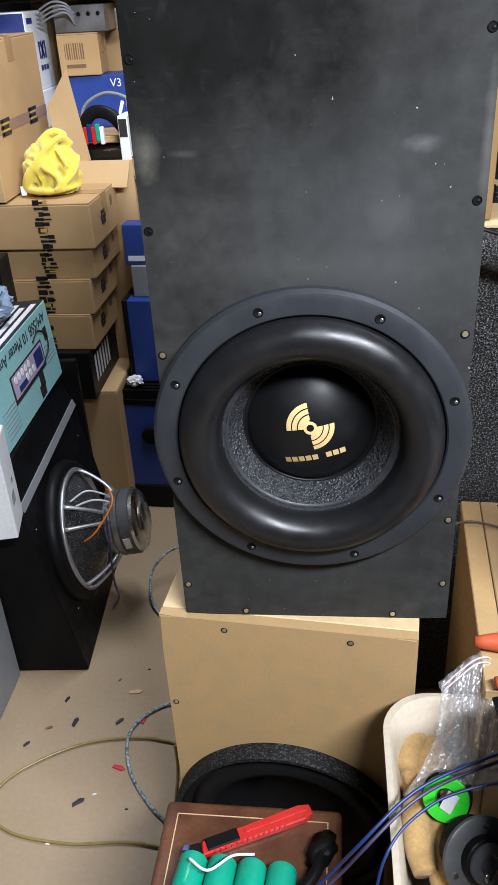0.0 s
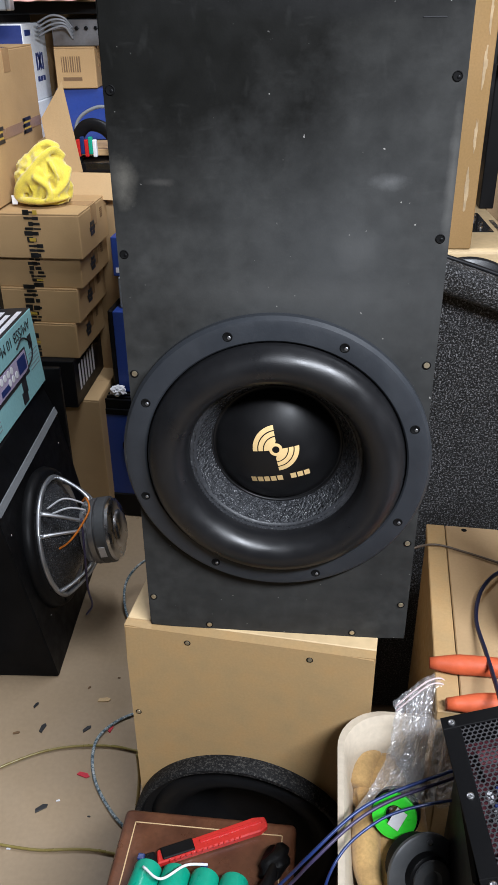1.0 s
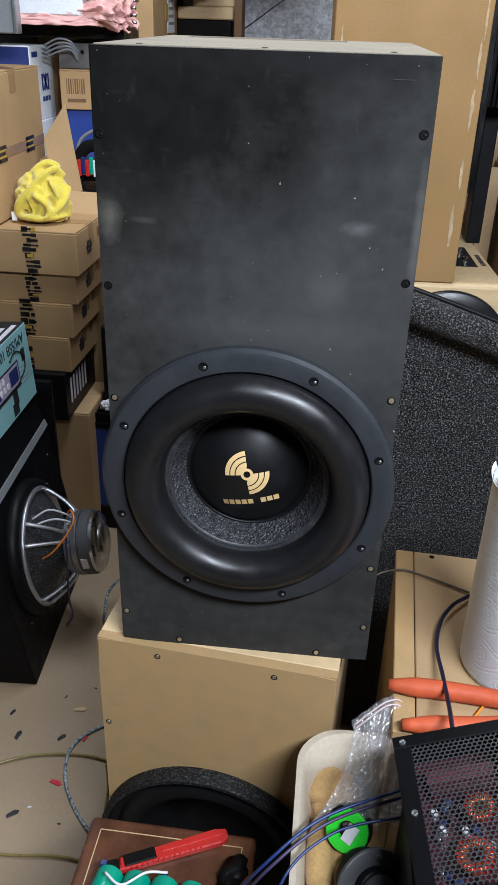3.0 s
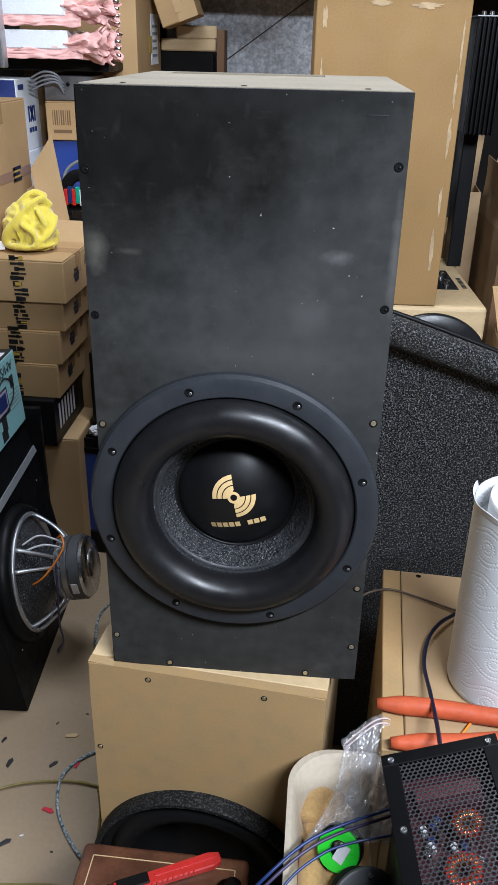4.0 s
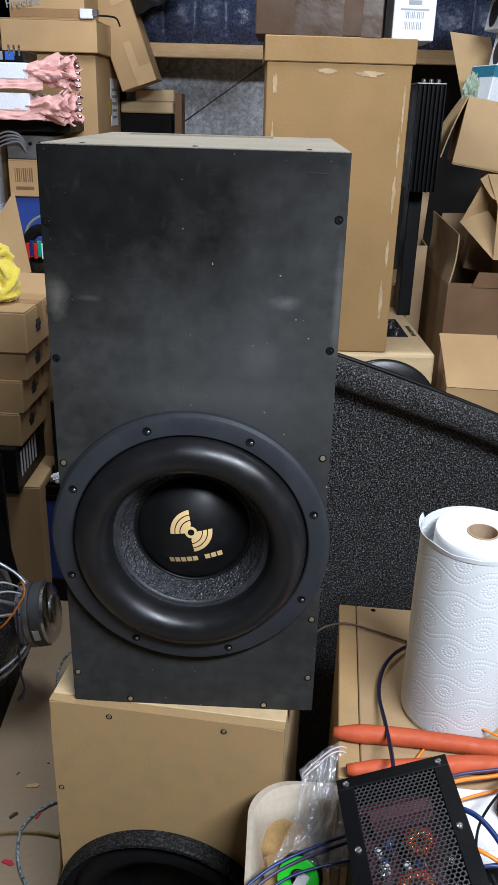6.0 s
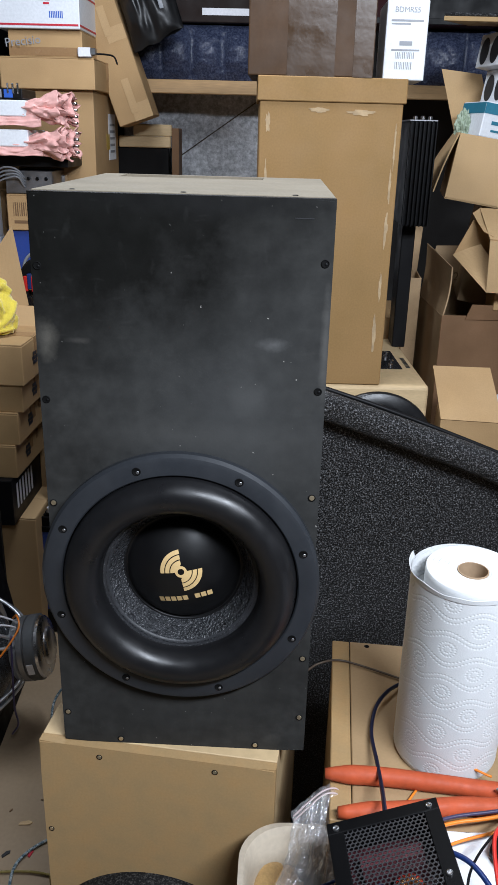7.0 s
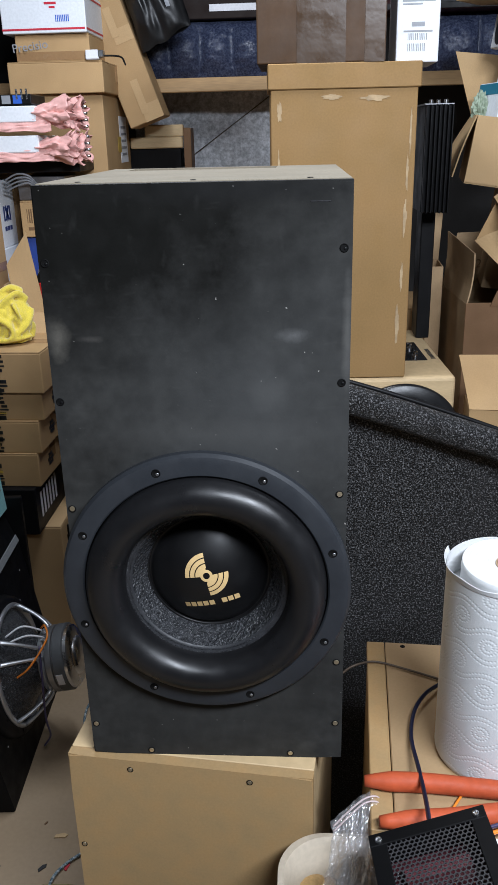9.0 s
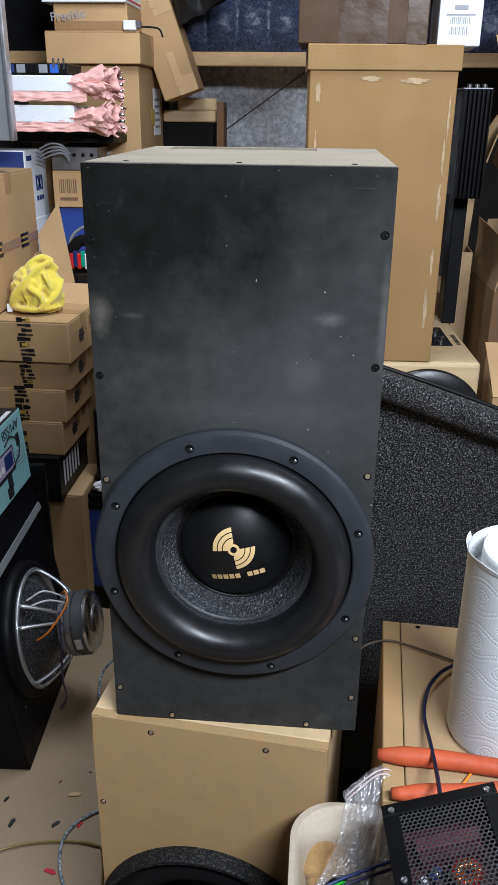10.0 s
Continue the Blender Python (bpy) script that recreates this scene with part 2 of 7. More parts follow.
LEATHER = material("brown_stained_wood", (0.085, 0.032, 0.018), 0.33, vary=0.28, scale=14, fine=0.12, fine_scale=160, tint=(0.11, 0.045, 0.022), bump=0.2, bump_scale=160)
TRAY = material("beige_plastic", (0.52, 0.45, 0.35), 0.5, vary=0.06, bump=0.1)
GLOVE = material("tan_suede", (0.46, 0.29, 0.11), 0.9, vary=0.2, scale=25, fine=0.12, fine_scale=220, bump=0.5, bump_scale=250, sheen=0.3)
YELLOW_CLOTH = material("yellow_microfibre", (0.68, 0.54, 0.05), 0.95, vary=0.1, scale=20, fine=0.15, fine_scale=350, bump=0.9, bump_scale=420, bump_depth=0.002, sheen=0.5)
PINK = material("pink_foam_wrap", (0.72, 0.40, 0.36), 0.55, vary=0.08, scale=14, bump=0.2, bump_scale=60)
GREY_PAINT = material("grey_plastic_case", (0.20, 0.21, 0.22), 0.5, vary=0.08)
DARK_GREY = material("dark_grey_rubber", (0.075, 0.078, 0.082), 0.45, vary=0.15, scale=20, bump=0.15)
MID_GREY = material("grey_print", (0.25, 0.26, 0.28), 0.5)
LIGHT_PRINT = material("white_print", (0.75, 0.75, 0.78), 0.5, bump=0)
DARK_PRINT = material("black_print", (0.02, 0.02, 0.022), 0.5, bump=0)
RED_PRINT = material("red_print", (0.5, 0.02, 0.04), 0.5, bump=0)
TEAL_PRINT = material("teal_blue_print", (0.03, 0.17, 0.25), 0.45, vary=0.1, bump=0)
BLUE_PRINT = material("blue_print", (0.03, 0.10, 0.45), 0.5, bump=0)
LILAC = material("lilac_screen_print", (0.42, 0.36, 0.50), 0.5, bump=0)
TERMINAL_RED = material("red_terminal", (0.5, 0.02, 0.02), 0.25)
PCB = material("dark_red_circuit_board", (0.075, 0.018, 0.024), 0.4, vary=0.3, scale=60, fine=0.3)
FLOOR_MAT = material("painted_concrete_tan", (0.35, 0.262, 0.168), 0.42, vary=0.10, scale=3, fine=0.05, fine_scale=90, tint=(0.31, 0.228, 0.142), bump=0.12, bump_scale=60, bump_depth=0.001, rough_vary=0.15)
WALL_MAT = material("dusty_dark_wall", (0.035, 0.033, 0.032), 0.85, vary=0.25, scale=3)
CEILING_MAT = material("ceiling_board", (0.09, 0.09, 0.092), 0.85, vary=0.08, scale=3)
WOOD_BEAM = material("pine_lumber", (0.50, 0.32, 0.15), 0.65, vary=0.15, scale=5, fine=0.12, fine_scale=60, stretch=(0.3, 3, 3))
WIRE_INSUL = material("foil_bubble", (0.5, 0.5, 0.52), 0.35, metal=0.3)
BLACK_BAG = material("black_bin_liner", (0.006, 0.006, 0.0065), 0.42, vary=0.1, bump=0.3, bump_scale=40, bump_depth=0.003)
PVC = material("white_pvc_pipe", (0.66, 0.66, 0.64), 0.4)


def speckle(name, dark, light, scale, lo, hi, rough, metal=0.0, bump=0.8, depth=0.003, voronoi=False, spec=0.5):
    """A two-tone surface of small flecks with relief."""
    ma = bpy.data.materials.new(name)
    ma.use_nodes = True
    nt = ma.node_tree
    b = nt.nodes["Principled BSDF"]
    tc = nt.nodes.new("ShaderNodeTexCoord")
    if voronoi:
        n = nt.nodes.new("ShaderNodeTexVoronoi")
        n.inputs["Scale"].default_value = scale
        out = n.outputs["Color"]
    else:
        n = nt.nodes.new("ShaderNodeTexNoise")
        n.inputs["Scale"].default_value, n.inputs["Detail"].default_value, n.inputs["Roughness"].default_value = scale, 4, 0.7
        out = n.outputs["Fac"]
    nt.links.new(tc.outputs["Object"], n.inputs["Vector"])
    r = nt.nodes.new("ShaderNodeValToRGB")
    r.color_ramp.elements[0].position, r.color_ramp.elements[0].color = lo, (*dark, 1)
    r.color_ramp.elements[1].position, r.color_ramp.elements[1].color = hi, (*light, 1)
    nt.links.new(out, r.inputs["Fac"])
    nt.links.new(r.outputs["Color"], b.inputs["Base Color"])
    bn = nt.nodes.new("ShaderNodeBump")
    bn.inputs["Strength"].default_value, bn.inputs["Distance"].default_value = bump, depth
    nt.links.new(out, bn.inputs["Height"])
    nt.links.new(bn.outputs["Normal"], b.inputs["Normal"])
    b.inputs["Roughness"].default_value, b.inputs["Metallic"].default_value = rough, metal
    b.inputs["Specular IOR Level"].default_value = spec
    return ma


CARPET = speckle("black_speaker_carpet", (0.0015, 0.0015, 0.0017), (0.30, 0.30, 0.31), 270, 0.51, 0.72, 0.5, bump=1.0, depth=0.006, spec=0.45)
GALVANISED = speckle("spangled_galvanised_sheet", (0.34, 0.35, 0.37), (0.74, 0.75, 0.78), 55, 0.36, 0.66, 0.45, 0.35, 0.5, 0.002)
FOIL_BLUE = speckle("dark_blue_bubble_wrap", (0.022, 0.028, 0.058), (0.085, 0.10, 0.16), 120, 0.40, 0.72, 0.25, 0.0, 0.7, 0.003)


def scuffed_black():
    """The painted front of the tall cabinet: black paint, greyer in the middle and blacker at the top left, with rubbed
    patches and dust.
    """
    ma = material("scuffed_black_paint", (0.028, 0.028, 0.0268), 0.5, vary=0.28, scale=11, fine=0.22, fine_scale=48, bump=0.15, bump_scale=260, bump_depth=0.0005, rough_vary=0.12)
    nt = ma.node_tree
    b = nt.nodes["Principled BSDF"]
    src = b.inputs["Base Color"].links[0].from_socket
    tc = nt.nodes.new("ShaderNodeTexCoord")

    def blob(at, radii, soft, seed):
        mp = nt.nodes.new("ShaderNodeMapping")
        mp.vector_type = "TEXTURE"
        mp.inputs["Location"].default_value, mp.inputs["Scale"].default_value = at, radii
        nt.links.new(tc.outputs["Object"], mp.inputs["Vector"])
        ln = nt.nodes.new("ShaderNodeVectorMath")
        ln.operation = "LENGTH"
        nt.links.new(mp.outputs["Vector"], ln.inputs[0])
        n = nt.nodes.new("ShaderNodeTexNoise")
        n.inputs["Scale"].default_value, n.inputs["Detail"].default_value, n.inputs["Roughness"].default_value = seed, 9, 0.68
        nt.links.new(tc.outputs["Object"], n.inputs["Vector"])
        ad = nt.nodes.new("ShaderNodeMath")
        ad.operation = "MULTIPLY_ADD"
        nt.links.new(n.outputs["Fac"], ad.inputs[0])
        ad.inputs[1].default_value = 1.2
        nt.links.new(ln.outputs["Value"], ad.inputs[2])
        r = nt.nodes.new("ShaderNodeMapRange")
        r.inputs["From Min"].default_value, r.inputs["From Max"].default_value = 1.6, 1.6 - soft
        nt.links.new(ad.outputs[0], r.inputs["Value"])
        return r.outputs["Result"]

    def over(under, fac, colour, amount):
        mx = nt.nodes.new("ShaderNodeMix")
        mx.data_type = "RGBA"
        mu = nt.nodes.new("ShaderNodeMath")
        mu.operation = "MULTIPLY"
        mu.inputs[1].default_value = amount
        nt.links.new(fac, mu.inputs[0])
        nt.links.new(mu.outputs[0], mx.inputs["Factor"])
        nt.links.new(under, mx.inputs["A"])
        mx.inputs["B"].default_value = (*colour, 1)
        return mx.outputs["Result"]

    # broad greyer areas over the middle and the foot of the panel
    col = over(src, blob((0.07, 0, 0.56), (0.23, 1, 0.27), 1.0, 9), (0.054, 0.0555, 0.056), 0.65)
    col = over(col, blob((-0.05, 0, 0.70), (0.05, 1, 0.10), 0.9, 14), (0.06, 0.062, 0.062), 0.3)
    col = over(col, blob((0.0, 0, 0.10), (0.20, 1, 0.16), 0.9, 12), (0.034, 0.034, 0.033), 0.5)
    col = over(col, blob((-0.176, 0, 0.655), (0.018, 1, 0.034), 0.9, 30), (0.22, 0.205, 0.175), 0.6)
    col = over(col, blob((-0.135, 0, 0.653), (0.020, 1, 0.005), 0.8, 60), (0.14, 0.13, 0.12), 0.4)
    col = over(col, blob((0.118, 0, 0.656), (0.024, 1, 0.010), 0.9, 60), (0.14, 0.14, 0.14), 0.45)
    col = over(col, blob((0.186, 0, 0.66), (0.008, 1, 0.09), 0.9, 40), (0.16, 0.155, 0.145), 0.3)
    col = over(col, blob((0.02, 0, 0.525), (0.20, 1, 0.03), 1.0, 22), (0.07, 0.07, 0.068), 0.4)
    col = over(col, blob((0.09, 0, 0.58), (0.03, 1, 0.035), 0.8, 30), (0.10, 0.10, 0.098), 0.25)
    # blacker area at the top left, then a band along the top
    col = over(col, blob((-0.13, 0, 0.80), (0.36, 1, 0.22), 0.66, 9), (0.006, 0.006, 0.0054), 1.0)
    col = over(col, blob((0.05, 0, 0.83), (0.22, 1, 0.022), 0.8, 18), (0.009, 0.009, 0.009), 0.85)
    b.inputs["Specular IOR Level"].default_value = 0.12
    flecks = nt.nodes.new("ShaderNodeTexNoise")
    flecks.inputs["Scale"].default_value, flecks.inputs["Detail"].default_value = 130, 2
    nt.links.new(tc.outputs["Object"], flecks.inputs["Vector"])
    r = nt.nodes.new("ShaderNodeMapRange")
    r.inputs["From Min"].default_value, r.inputs["From Max"].default_value = 0.735, 0.77
    nt.links.new(flecks.outputs["Fac"], r.inputs["Value"])
    col = over(col, r.outputs["Result"], (0.3, 0.29, 0.27), 0.8)
    for seed, sx, sz in ((3.0, 60, 26), (8.0, 22, 95)):
        mp = nt.nodes.new("ShaderNodeMapping")
        mp.inputs["Scale"].default_value, mp.inputs["Location"].default_value = (sx, 1, sz), (seed, seed, seed)
        nt.links.new(tc.outputs["Object"], mp.inputs["Vector"])
        n = nt.nodes.new("ShaderNodeTexNoise")
        n.inputs["Scale"].default_value, n.inputs["Detail"].default_value = 1.0, 3
        nt.links.new(mp.outputs["Vector"], n.inputs["Vector"])
        r = nt.nodes.new("ShaderNodeMapRange")
        r.inputs["From Min"].default_value, r.inputs["From Max"].default_value = 0.62, 0.82
        nt.links.new(n.outputs["Fac"], r.inputs["Value"])
        col = over(col, r.outputs["Result"], (0.08, 0.08, 0.077), 0.12)
    nt.links.new(col, b.inputs["Base Color"])
    return ma


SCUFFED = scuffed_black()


def polythene():
    """Thin clear film: see-through, with a faint milky veil and sharp gloss that grows at grazing angles."""
    ma = bpy.data.materials.new("clear_polythene")
    ma.use_nodes = True
    nt = ma.node_tree
    nt.nodes.remove(nt.nodes["Principled BSDF"])
    clear_bsdf = nt.nodes.new("ShaderNodeBsdfTransparent")
    milk = nt.nodes.new("ShaderNodeBsdfDiffuse")
    milk.inputs["Color"].default_value = (0.8, 0.8, 0.82, 1)
    veil = nt.nodes.new("ShaderNodeMixShader")
    veil.inputs["Fac"].default_value = 0.13
    nt.links.new(clear_bsdf.outputs[0], veil.inputs[1])
    nt.links.new(milk.outputs[0], veil.inputs[2])
    gloss = nt.nodes.new("ShaderNodeBsdfGlossy")
    gloss.inputs["Roughness"].default_value = 0.16
    lw = nt.nodes.new("ShaderNodeLayerWeight")
    lw.inputs["Blend"].default_value = 0.5
    sharp = nt.nodes.new("ShaderNodeMath")
    sharp.operation = "POWER"
    sharp.inputs[1].default_value = 4.0
    nt.links.new(lw.outputs["Facing"], sharp.inputs[0])
    fr = nt.nodes.new("ShaderNodeMath")
    fr.operation = "MULTIPLY_ADD"
    fr.inputs[1].default_value, fr.inputs[2].default_value = 0.40, 0.17
    nt.links.new(sharp.outputs[0], fr.inputs[0])
    mix = nt.nodes.new("ShaderNodeMixShader")
    nt.links.new(fr.outputs[0], mix.inputs["Fac"])
    nt.links.new(veil.outputs[0], mix.inputs[1])
    nt.links.new(gloss.outputs[0], mix.inputs[2])
    nt.links.new(mix.outputs[0], nt.nodes["Material Output"].inputs["Surface"])
    return ma


clear = polythene()


# ---- the room ----
single("floor", cuboid(6.4, 6.4, 0.1, (0, 0.2, -0.05), 0), FLOOR_MAT, "tan painted concrete floor with scraps and dust", "floor", kind="structure")
single("wall_north", cuboid(6.4, 0.1, 2.8, (0, 2.80, 1.4), 0), WALL_MAT, "dark back wall behind the shelves", "wall", kind="structure")
single("wall_south", cuboid(6.4, 0.1, 2.8, (0, -2.95, 1.4), 0), CEILING_MAT, "plain wall behind the viewer", "wall", kind="structure")
single("wall_west", cuboid(0.1, 5.6, 2.8, (-2.6, -0.075, 1.4), 0), CEILING_MAT, "plain side wall", "wall", kind="structure")
single("wall_east", cuboid(0.1, 5.6, 2.8, (2.6, -0.075, 1.4), 0), CEILING_MAT, "plain side wall", "wall", kind="structure")
single("ceiling", cuboid(6.4, 6.4, 0.1, (0, 0.2, 2.75), 0), CEILING_MAT, "plain pale ceiling", "ceiling", kind="structure")


# ---- tall black cabinet with the large woofer ----
def hexagon_hole(r, y, x, z, n=12):
    return [(x + r * math.cos(2 * math.pi * i / n), y, z + r * math.sin(2 * math.pi * i / n)) for i in range(n)]


FRONT = pose(0, 0, 0, 90, 0, 0)  # turns a lathe's z to -y


def woofer(parent, x, z, y=0.0, R=0.1995, spin=0.0):
    """A large woofer whose flange lies on the plane y and which faces -y."""
    m = pose(x, y, z) @ FRONT
    flange = part("flange", lathe([(R - 0.003, 0.0), (R, 0.004), (R, 0.014), (R - 0.004, 0.019), (R - 0.010, 0.0205), (0.1705, 0.0205), (0.1685, 0.0185), (0.1685, -0.01)], 128, m),
                  FLANGE, parent, "satin dark grey trim ring", 35)
    for i in range(8):
        a = radians(spin + 45 * i)
        hx, hz = x + 0.183 * math.cos(a), z + 0.183 * math.sin(a)
        hm = pose(hx, y - 0.0206, hz) @ FRONT
        # shallow dish, its near-black colour giving the shade of a bolt hole
        part("bolt_hole", lathe([(0.0062, 0.0003), (0.0054, 0.0008), (0.0050, 0.0006), (0.0046, 0.0003), (0.0, 0.0002)], 16, hm), SCREW_HOLE, flange, smooth=40)
        part("bolt", lathe([(0.0, 0.0009), (0.0018, 0.0009), (0.0024, 0.0004)], 8, pose(0.0016, 0, -0.0014) @ hm), DULL_STEEL, flange, smooth=40)
    prof = [(0.1685, 0.004), (0.1660, 0.012)]
    for i in range(25):
        a = math.pi * i / 24
        prof.append((0.1405 + 0.0262 * math.cos(a), 0.013 + 0.031 * math.sin(a) ** 0.85))
    prof += [(0.1143, 0.009), (0.1135, 0.0072)]
    part("surround", lathe(prof, 144, m), RUBBER, parent, "thick black half-roll surround", True)
    part("cone_rim", lathe([(0.1150, 0.0090), (0.1135, 0.0066), (0.1118, 0.0072), (0.1098, 0.0050), (0.1078, 0.0056), (0.1052, 0.0022)], 128, m), CONE_RIM, parent, "stitched cloth edge of the cone", True)
    for k, rr in enumerate((0.1120, 0.1082)):
        bm = bmesh.new()
        for i in range(130):
            a = 2 * math.pi * (i + 0.5 * k) / 130
            bmesh.ops.create_cube(bm, size=1, matrix=m @ Matrix.Translation((rr * math.cos(a), rr * math.sin(a), 0.0074 - 0.0016 * k)) @ Matrix.Rotation(a, 4, "Z") @ Matrix.Diagonal((0.0009, 0.0030, 0.0010, 1)))
        tagged(part("stitching", bm, CONE, parent), kind="stuff")
    vs, fs = [], []
    for i in range(200):
        a = 2 * math.pi * i / 200
        for j in range(17):
            r = 0.1055 - 0.0165 * j / 16
            w = 0.0007 * noise.noise(Vector((r * math.cos(a) * 330, r * math.sin(a) * 330, j * 0.7)))
            vs.append(m @ Vector((r * math.cos(a), r * math.sin(a), 0.0024 - 0.032 * j / 16 + w)))
    for i in range(200):
        for j in range(16):
            fs.append((i * 17 + j, ((i + 1) % 200) * 17 + j, ((i + 1) % 200) * 17 + j + 1, i * 17 + j + 1))
    part("cone", (vs, fs), CONE, parent, "coarse black pulp cone", True)
    dome_z = lambda r: -0.0345 + 0.0400 * (1 - (r / 0.0865) ** 2) ** 0.85 if r < 0.0865 else -0.0345
    cap = part("dust_cap", lathe([(0.0900, -0.0320), (0.0885, -0.0280), (0.0868, -0.0325)] + [(0.0866 * (1 - i / 20), dome_z(0.0866 * (1 - i / 20))) for i in range(21)], 96, m), DOME, parent, "satin black domed dust cap", True)
    # emblem: two quarter fans of arcs about a small disc, with plain bars below
    def on_dome(px, pz, lift=0.0006):
        return m @ Vector((px, pz, dome_z(math.hypot(px, pz)) + lift))

    def arc(r0, r1, a0, a1, cx=0.0, cz=0.0, tilt=12.0, n=24):
        vs, fs = [], []
        for i in range(n + 1):
            a = radians(a0 + (a1 - a0) * i / n + tilt)
            vs += [on_dome(cx + r0 * math.cos(a), cz + r0 * math.sin(a)), on_dome(cx + r1 * math.cos(a), cz + r1 * math.sin(a))]
        for i in range(n):
            fs.append((2 * i, 2 * i + 1, 2 * i + 3, 2 * i + 2))
        return vs, fs
    ez = 0.0125
    part("emblem_disc", arc(0.0048, 0.0088, 0, 360, 0, ez, 0, 32), GOLD, cap, "gold emblem ring")
    for r0, r1 in ((0.0115, 0.0175), (0.019, 0.025), (0.0265, 0.0325)):
        part("emblem_arc", arc(r0, r1, 90, 178, 0.002, ez), GOLD, cap, "gold emblem arc")
        part("emblem_arc", arc(r0, r1, 270, 358, -0.002, ez), GOLD, cap, "gold emblem arc")
    for sgn in (-1, 1):
        part("emblem_arc", arc(0.0088, 0.0125, 90 if sgn < 0 else 270, 178 if sgn < 0 else 358, 0.001 * -sgn, ez), GOLD, cap, "gold emblem arc")
    for i in range(9):
        if i == 5:
            continue
        x0 = -0.0405 + 0.0090 * i
        vs = []
        for px, pz in ((x0, -0.0375), (x0 + 0.0072, -0.0375), (x0 + 0.0072, -0.0285), (x0, -0.0285)):
            c, s = math.cos(radians(12)), math.sin(radians(12))
            vs.append(on_dome(px * c - pz * s, px * s + pz * c))
        part("emblem_bar", (vs, [(0, 1, 2, 3)]), GOLD, cap, "small gold bar")


def screw(parent, x, y, z, mat=None, r=0.0046):
    m = pose(x, y, z) @ FRONT
    # no cut hole: the dark inside is only the dish's colour
    hole = part("screw_hole", lathe([(r + 0.0008, 0.0006), (r, 0.0011), (r * 0.92, 0.0003), (0.0, 0.0001)], 14, m), SCREW_HOLE, parent, smooth=40)
    part("screw_head", lathe([(0.0, 0.0006), (r * 0.34, 0.0006), (r * 0.45, 0.0002)], 10, pose(0.0012, 0, -0.0012) @ m) if mat is None else lathe([(0.0, 0.0012), (r * 0.75, 0.0012), (r * 0.85, 0.0002)], 12, m), mat or BLACK_METAL, hole, smooth=40)


def holed_panel(w, h, t, cx, cz, r, x0=0.0, n=96):
    """An upright board, front face at y = 0, with a round cut-out."""
    vs, fs = [], []
    for y in (0.0, t):
        for i in range(n):
            a = 2 * math.pi * i / n
            vs.append((cx + r * math.cos(a), y, cz + r * math.sin(a)))
        for i in range(n):
            a = 2 * math.pi * i / n
            dx, dz = math.cos(a), math.sin(a)
            k = min(((x0 + w - cx) if dx > 0 else (cx - x0)) / max(1e-9, abs(dx)), ((h - cz) if dz > 0 else cz) / max(1e-9, abs(dz)))
            vs.append((cx + k * dx, y, cz + k * dz))
    corners = [(x0, 0.0), (x0 + w, 0.0), (x0 + w, h), (x0, h)]
    for px, pz in corners:
        i = min(range(n), key=lambda q: math.hypot(vs[n + q][0] - px, vs[n + q][2] - pz))
        vs[n + i] = (px, 0.0, pz)
        vs[3 * n + i] = (px, t, pz)
    for i in range(n):
        j = (i + 1) % n
        fs += [(i, j, n + j, n + i), (2 * n + i, 3 * n + i, 3 * n + j, 2 * n + j), (i, 2 * n + i, 2 * n + j, j), (n + i, n + j, 3 * n + j, 3 * n + i)]
    bm = bmesh.new()
    vv = [bm.verts.new(v) for v in vs]
    for f in fs:
        bm.faces.new([vv[q] for q in f])
    edge = [e for e in bm.edges if all(abs(v.co.y) < 1e-6 for v in e.verts) and (all(abs(v.co.x - x0) < 1e-6 for v in e.verts) or all(abs(v.co.x - x0 - w) < 1e-6 for v in e.verts) or all(abs(v.co.z) < 1e-6 for v in e.verts) or all(abs(v.co.z - h) < 1e-6 for v in e.verts))]
    bmesh.ops.bevel(bm, geom=edge, offset=0.0025, segments=2, affect="EDGES")
    return bm


CAB_W, CAB_D, CAB_H, CAB_Z = 0.380, 0.47, 0.838, 0.745
tall = thing("speaker_cabinet", "tall scuffed black speaker cabinet with one large woofer", "speaker cabinet", pose(0, 0, CAB_Z))
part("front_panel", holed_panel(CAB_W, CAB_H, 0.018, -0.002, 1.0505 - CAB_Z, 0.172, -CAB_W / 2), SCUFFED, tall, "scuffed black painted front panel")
part("side_panel", cuboid(0.018, CAB_D - 0.020, CAB_H - 0.002, (-CAB_W / 2 + 0.010, CAB_D / 2 + 0.010, CAB_H / 2), 0.002), MDF, tall)
part("side_panel", cuboid(0.018, CAB_D - 0.020, CAB_H - 0.002, (CAB_W / 2 - 0.010, CAB_D / 2 + 0.010, CAB_H / 2), 0.002), MDF_EDGE, tall)
part("bottom_panel", cuboid(CAB_W - 0.04, CAB_D - 0.02, 0.018, (0, CAB_D / 2 + 0.01, 0.011), 0.001), MDF, tall)
part("back_panel", cuboid(CAB_W - 0.004, 0.018, CAB_H - 0.003, (0, CAB_D + 0.009, CAB_H / 2), 0.002), MDF, tall)
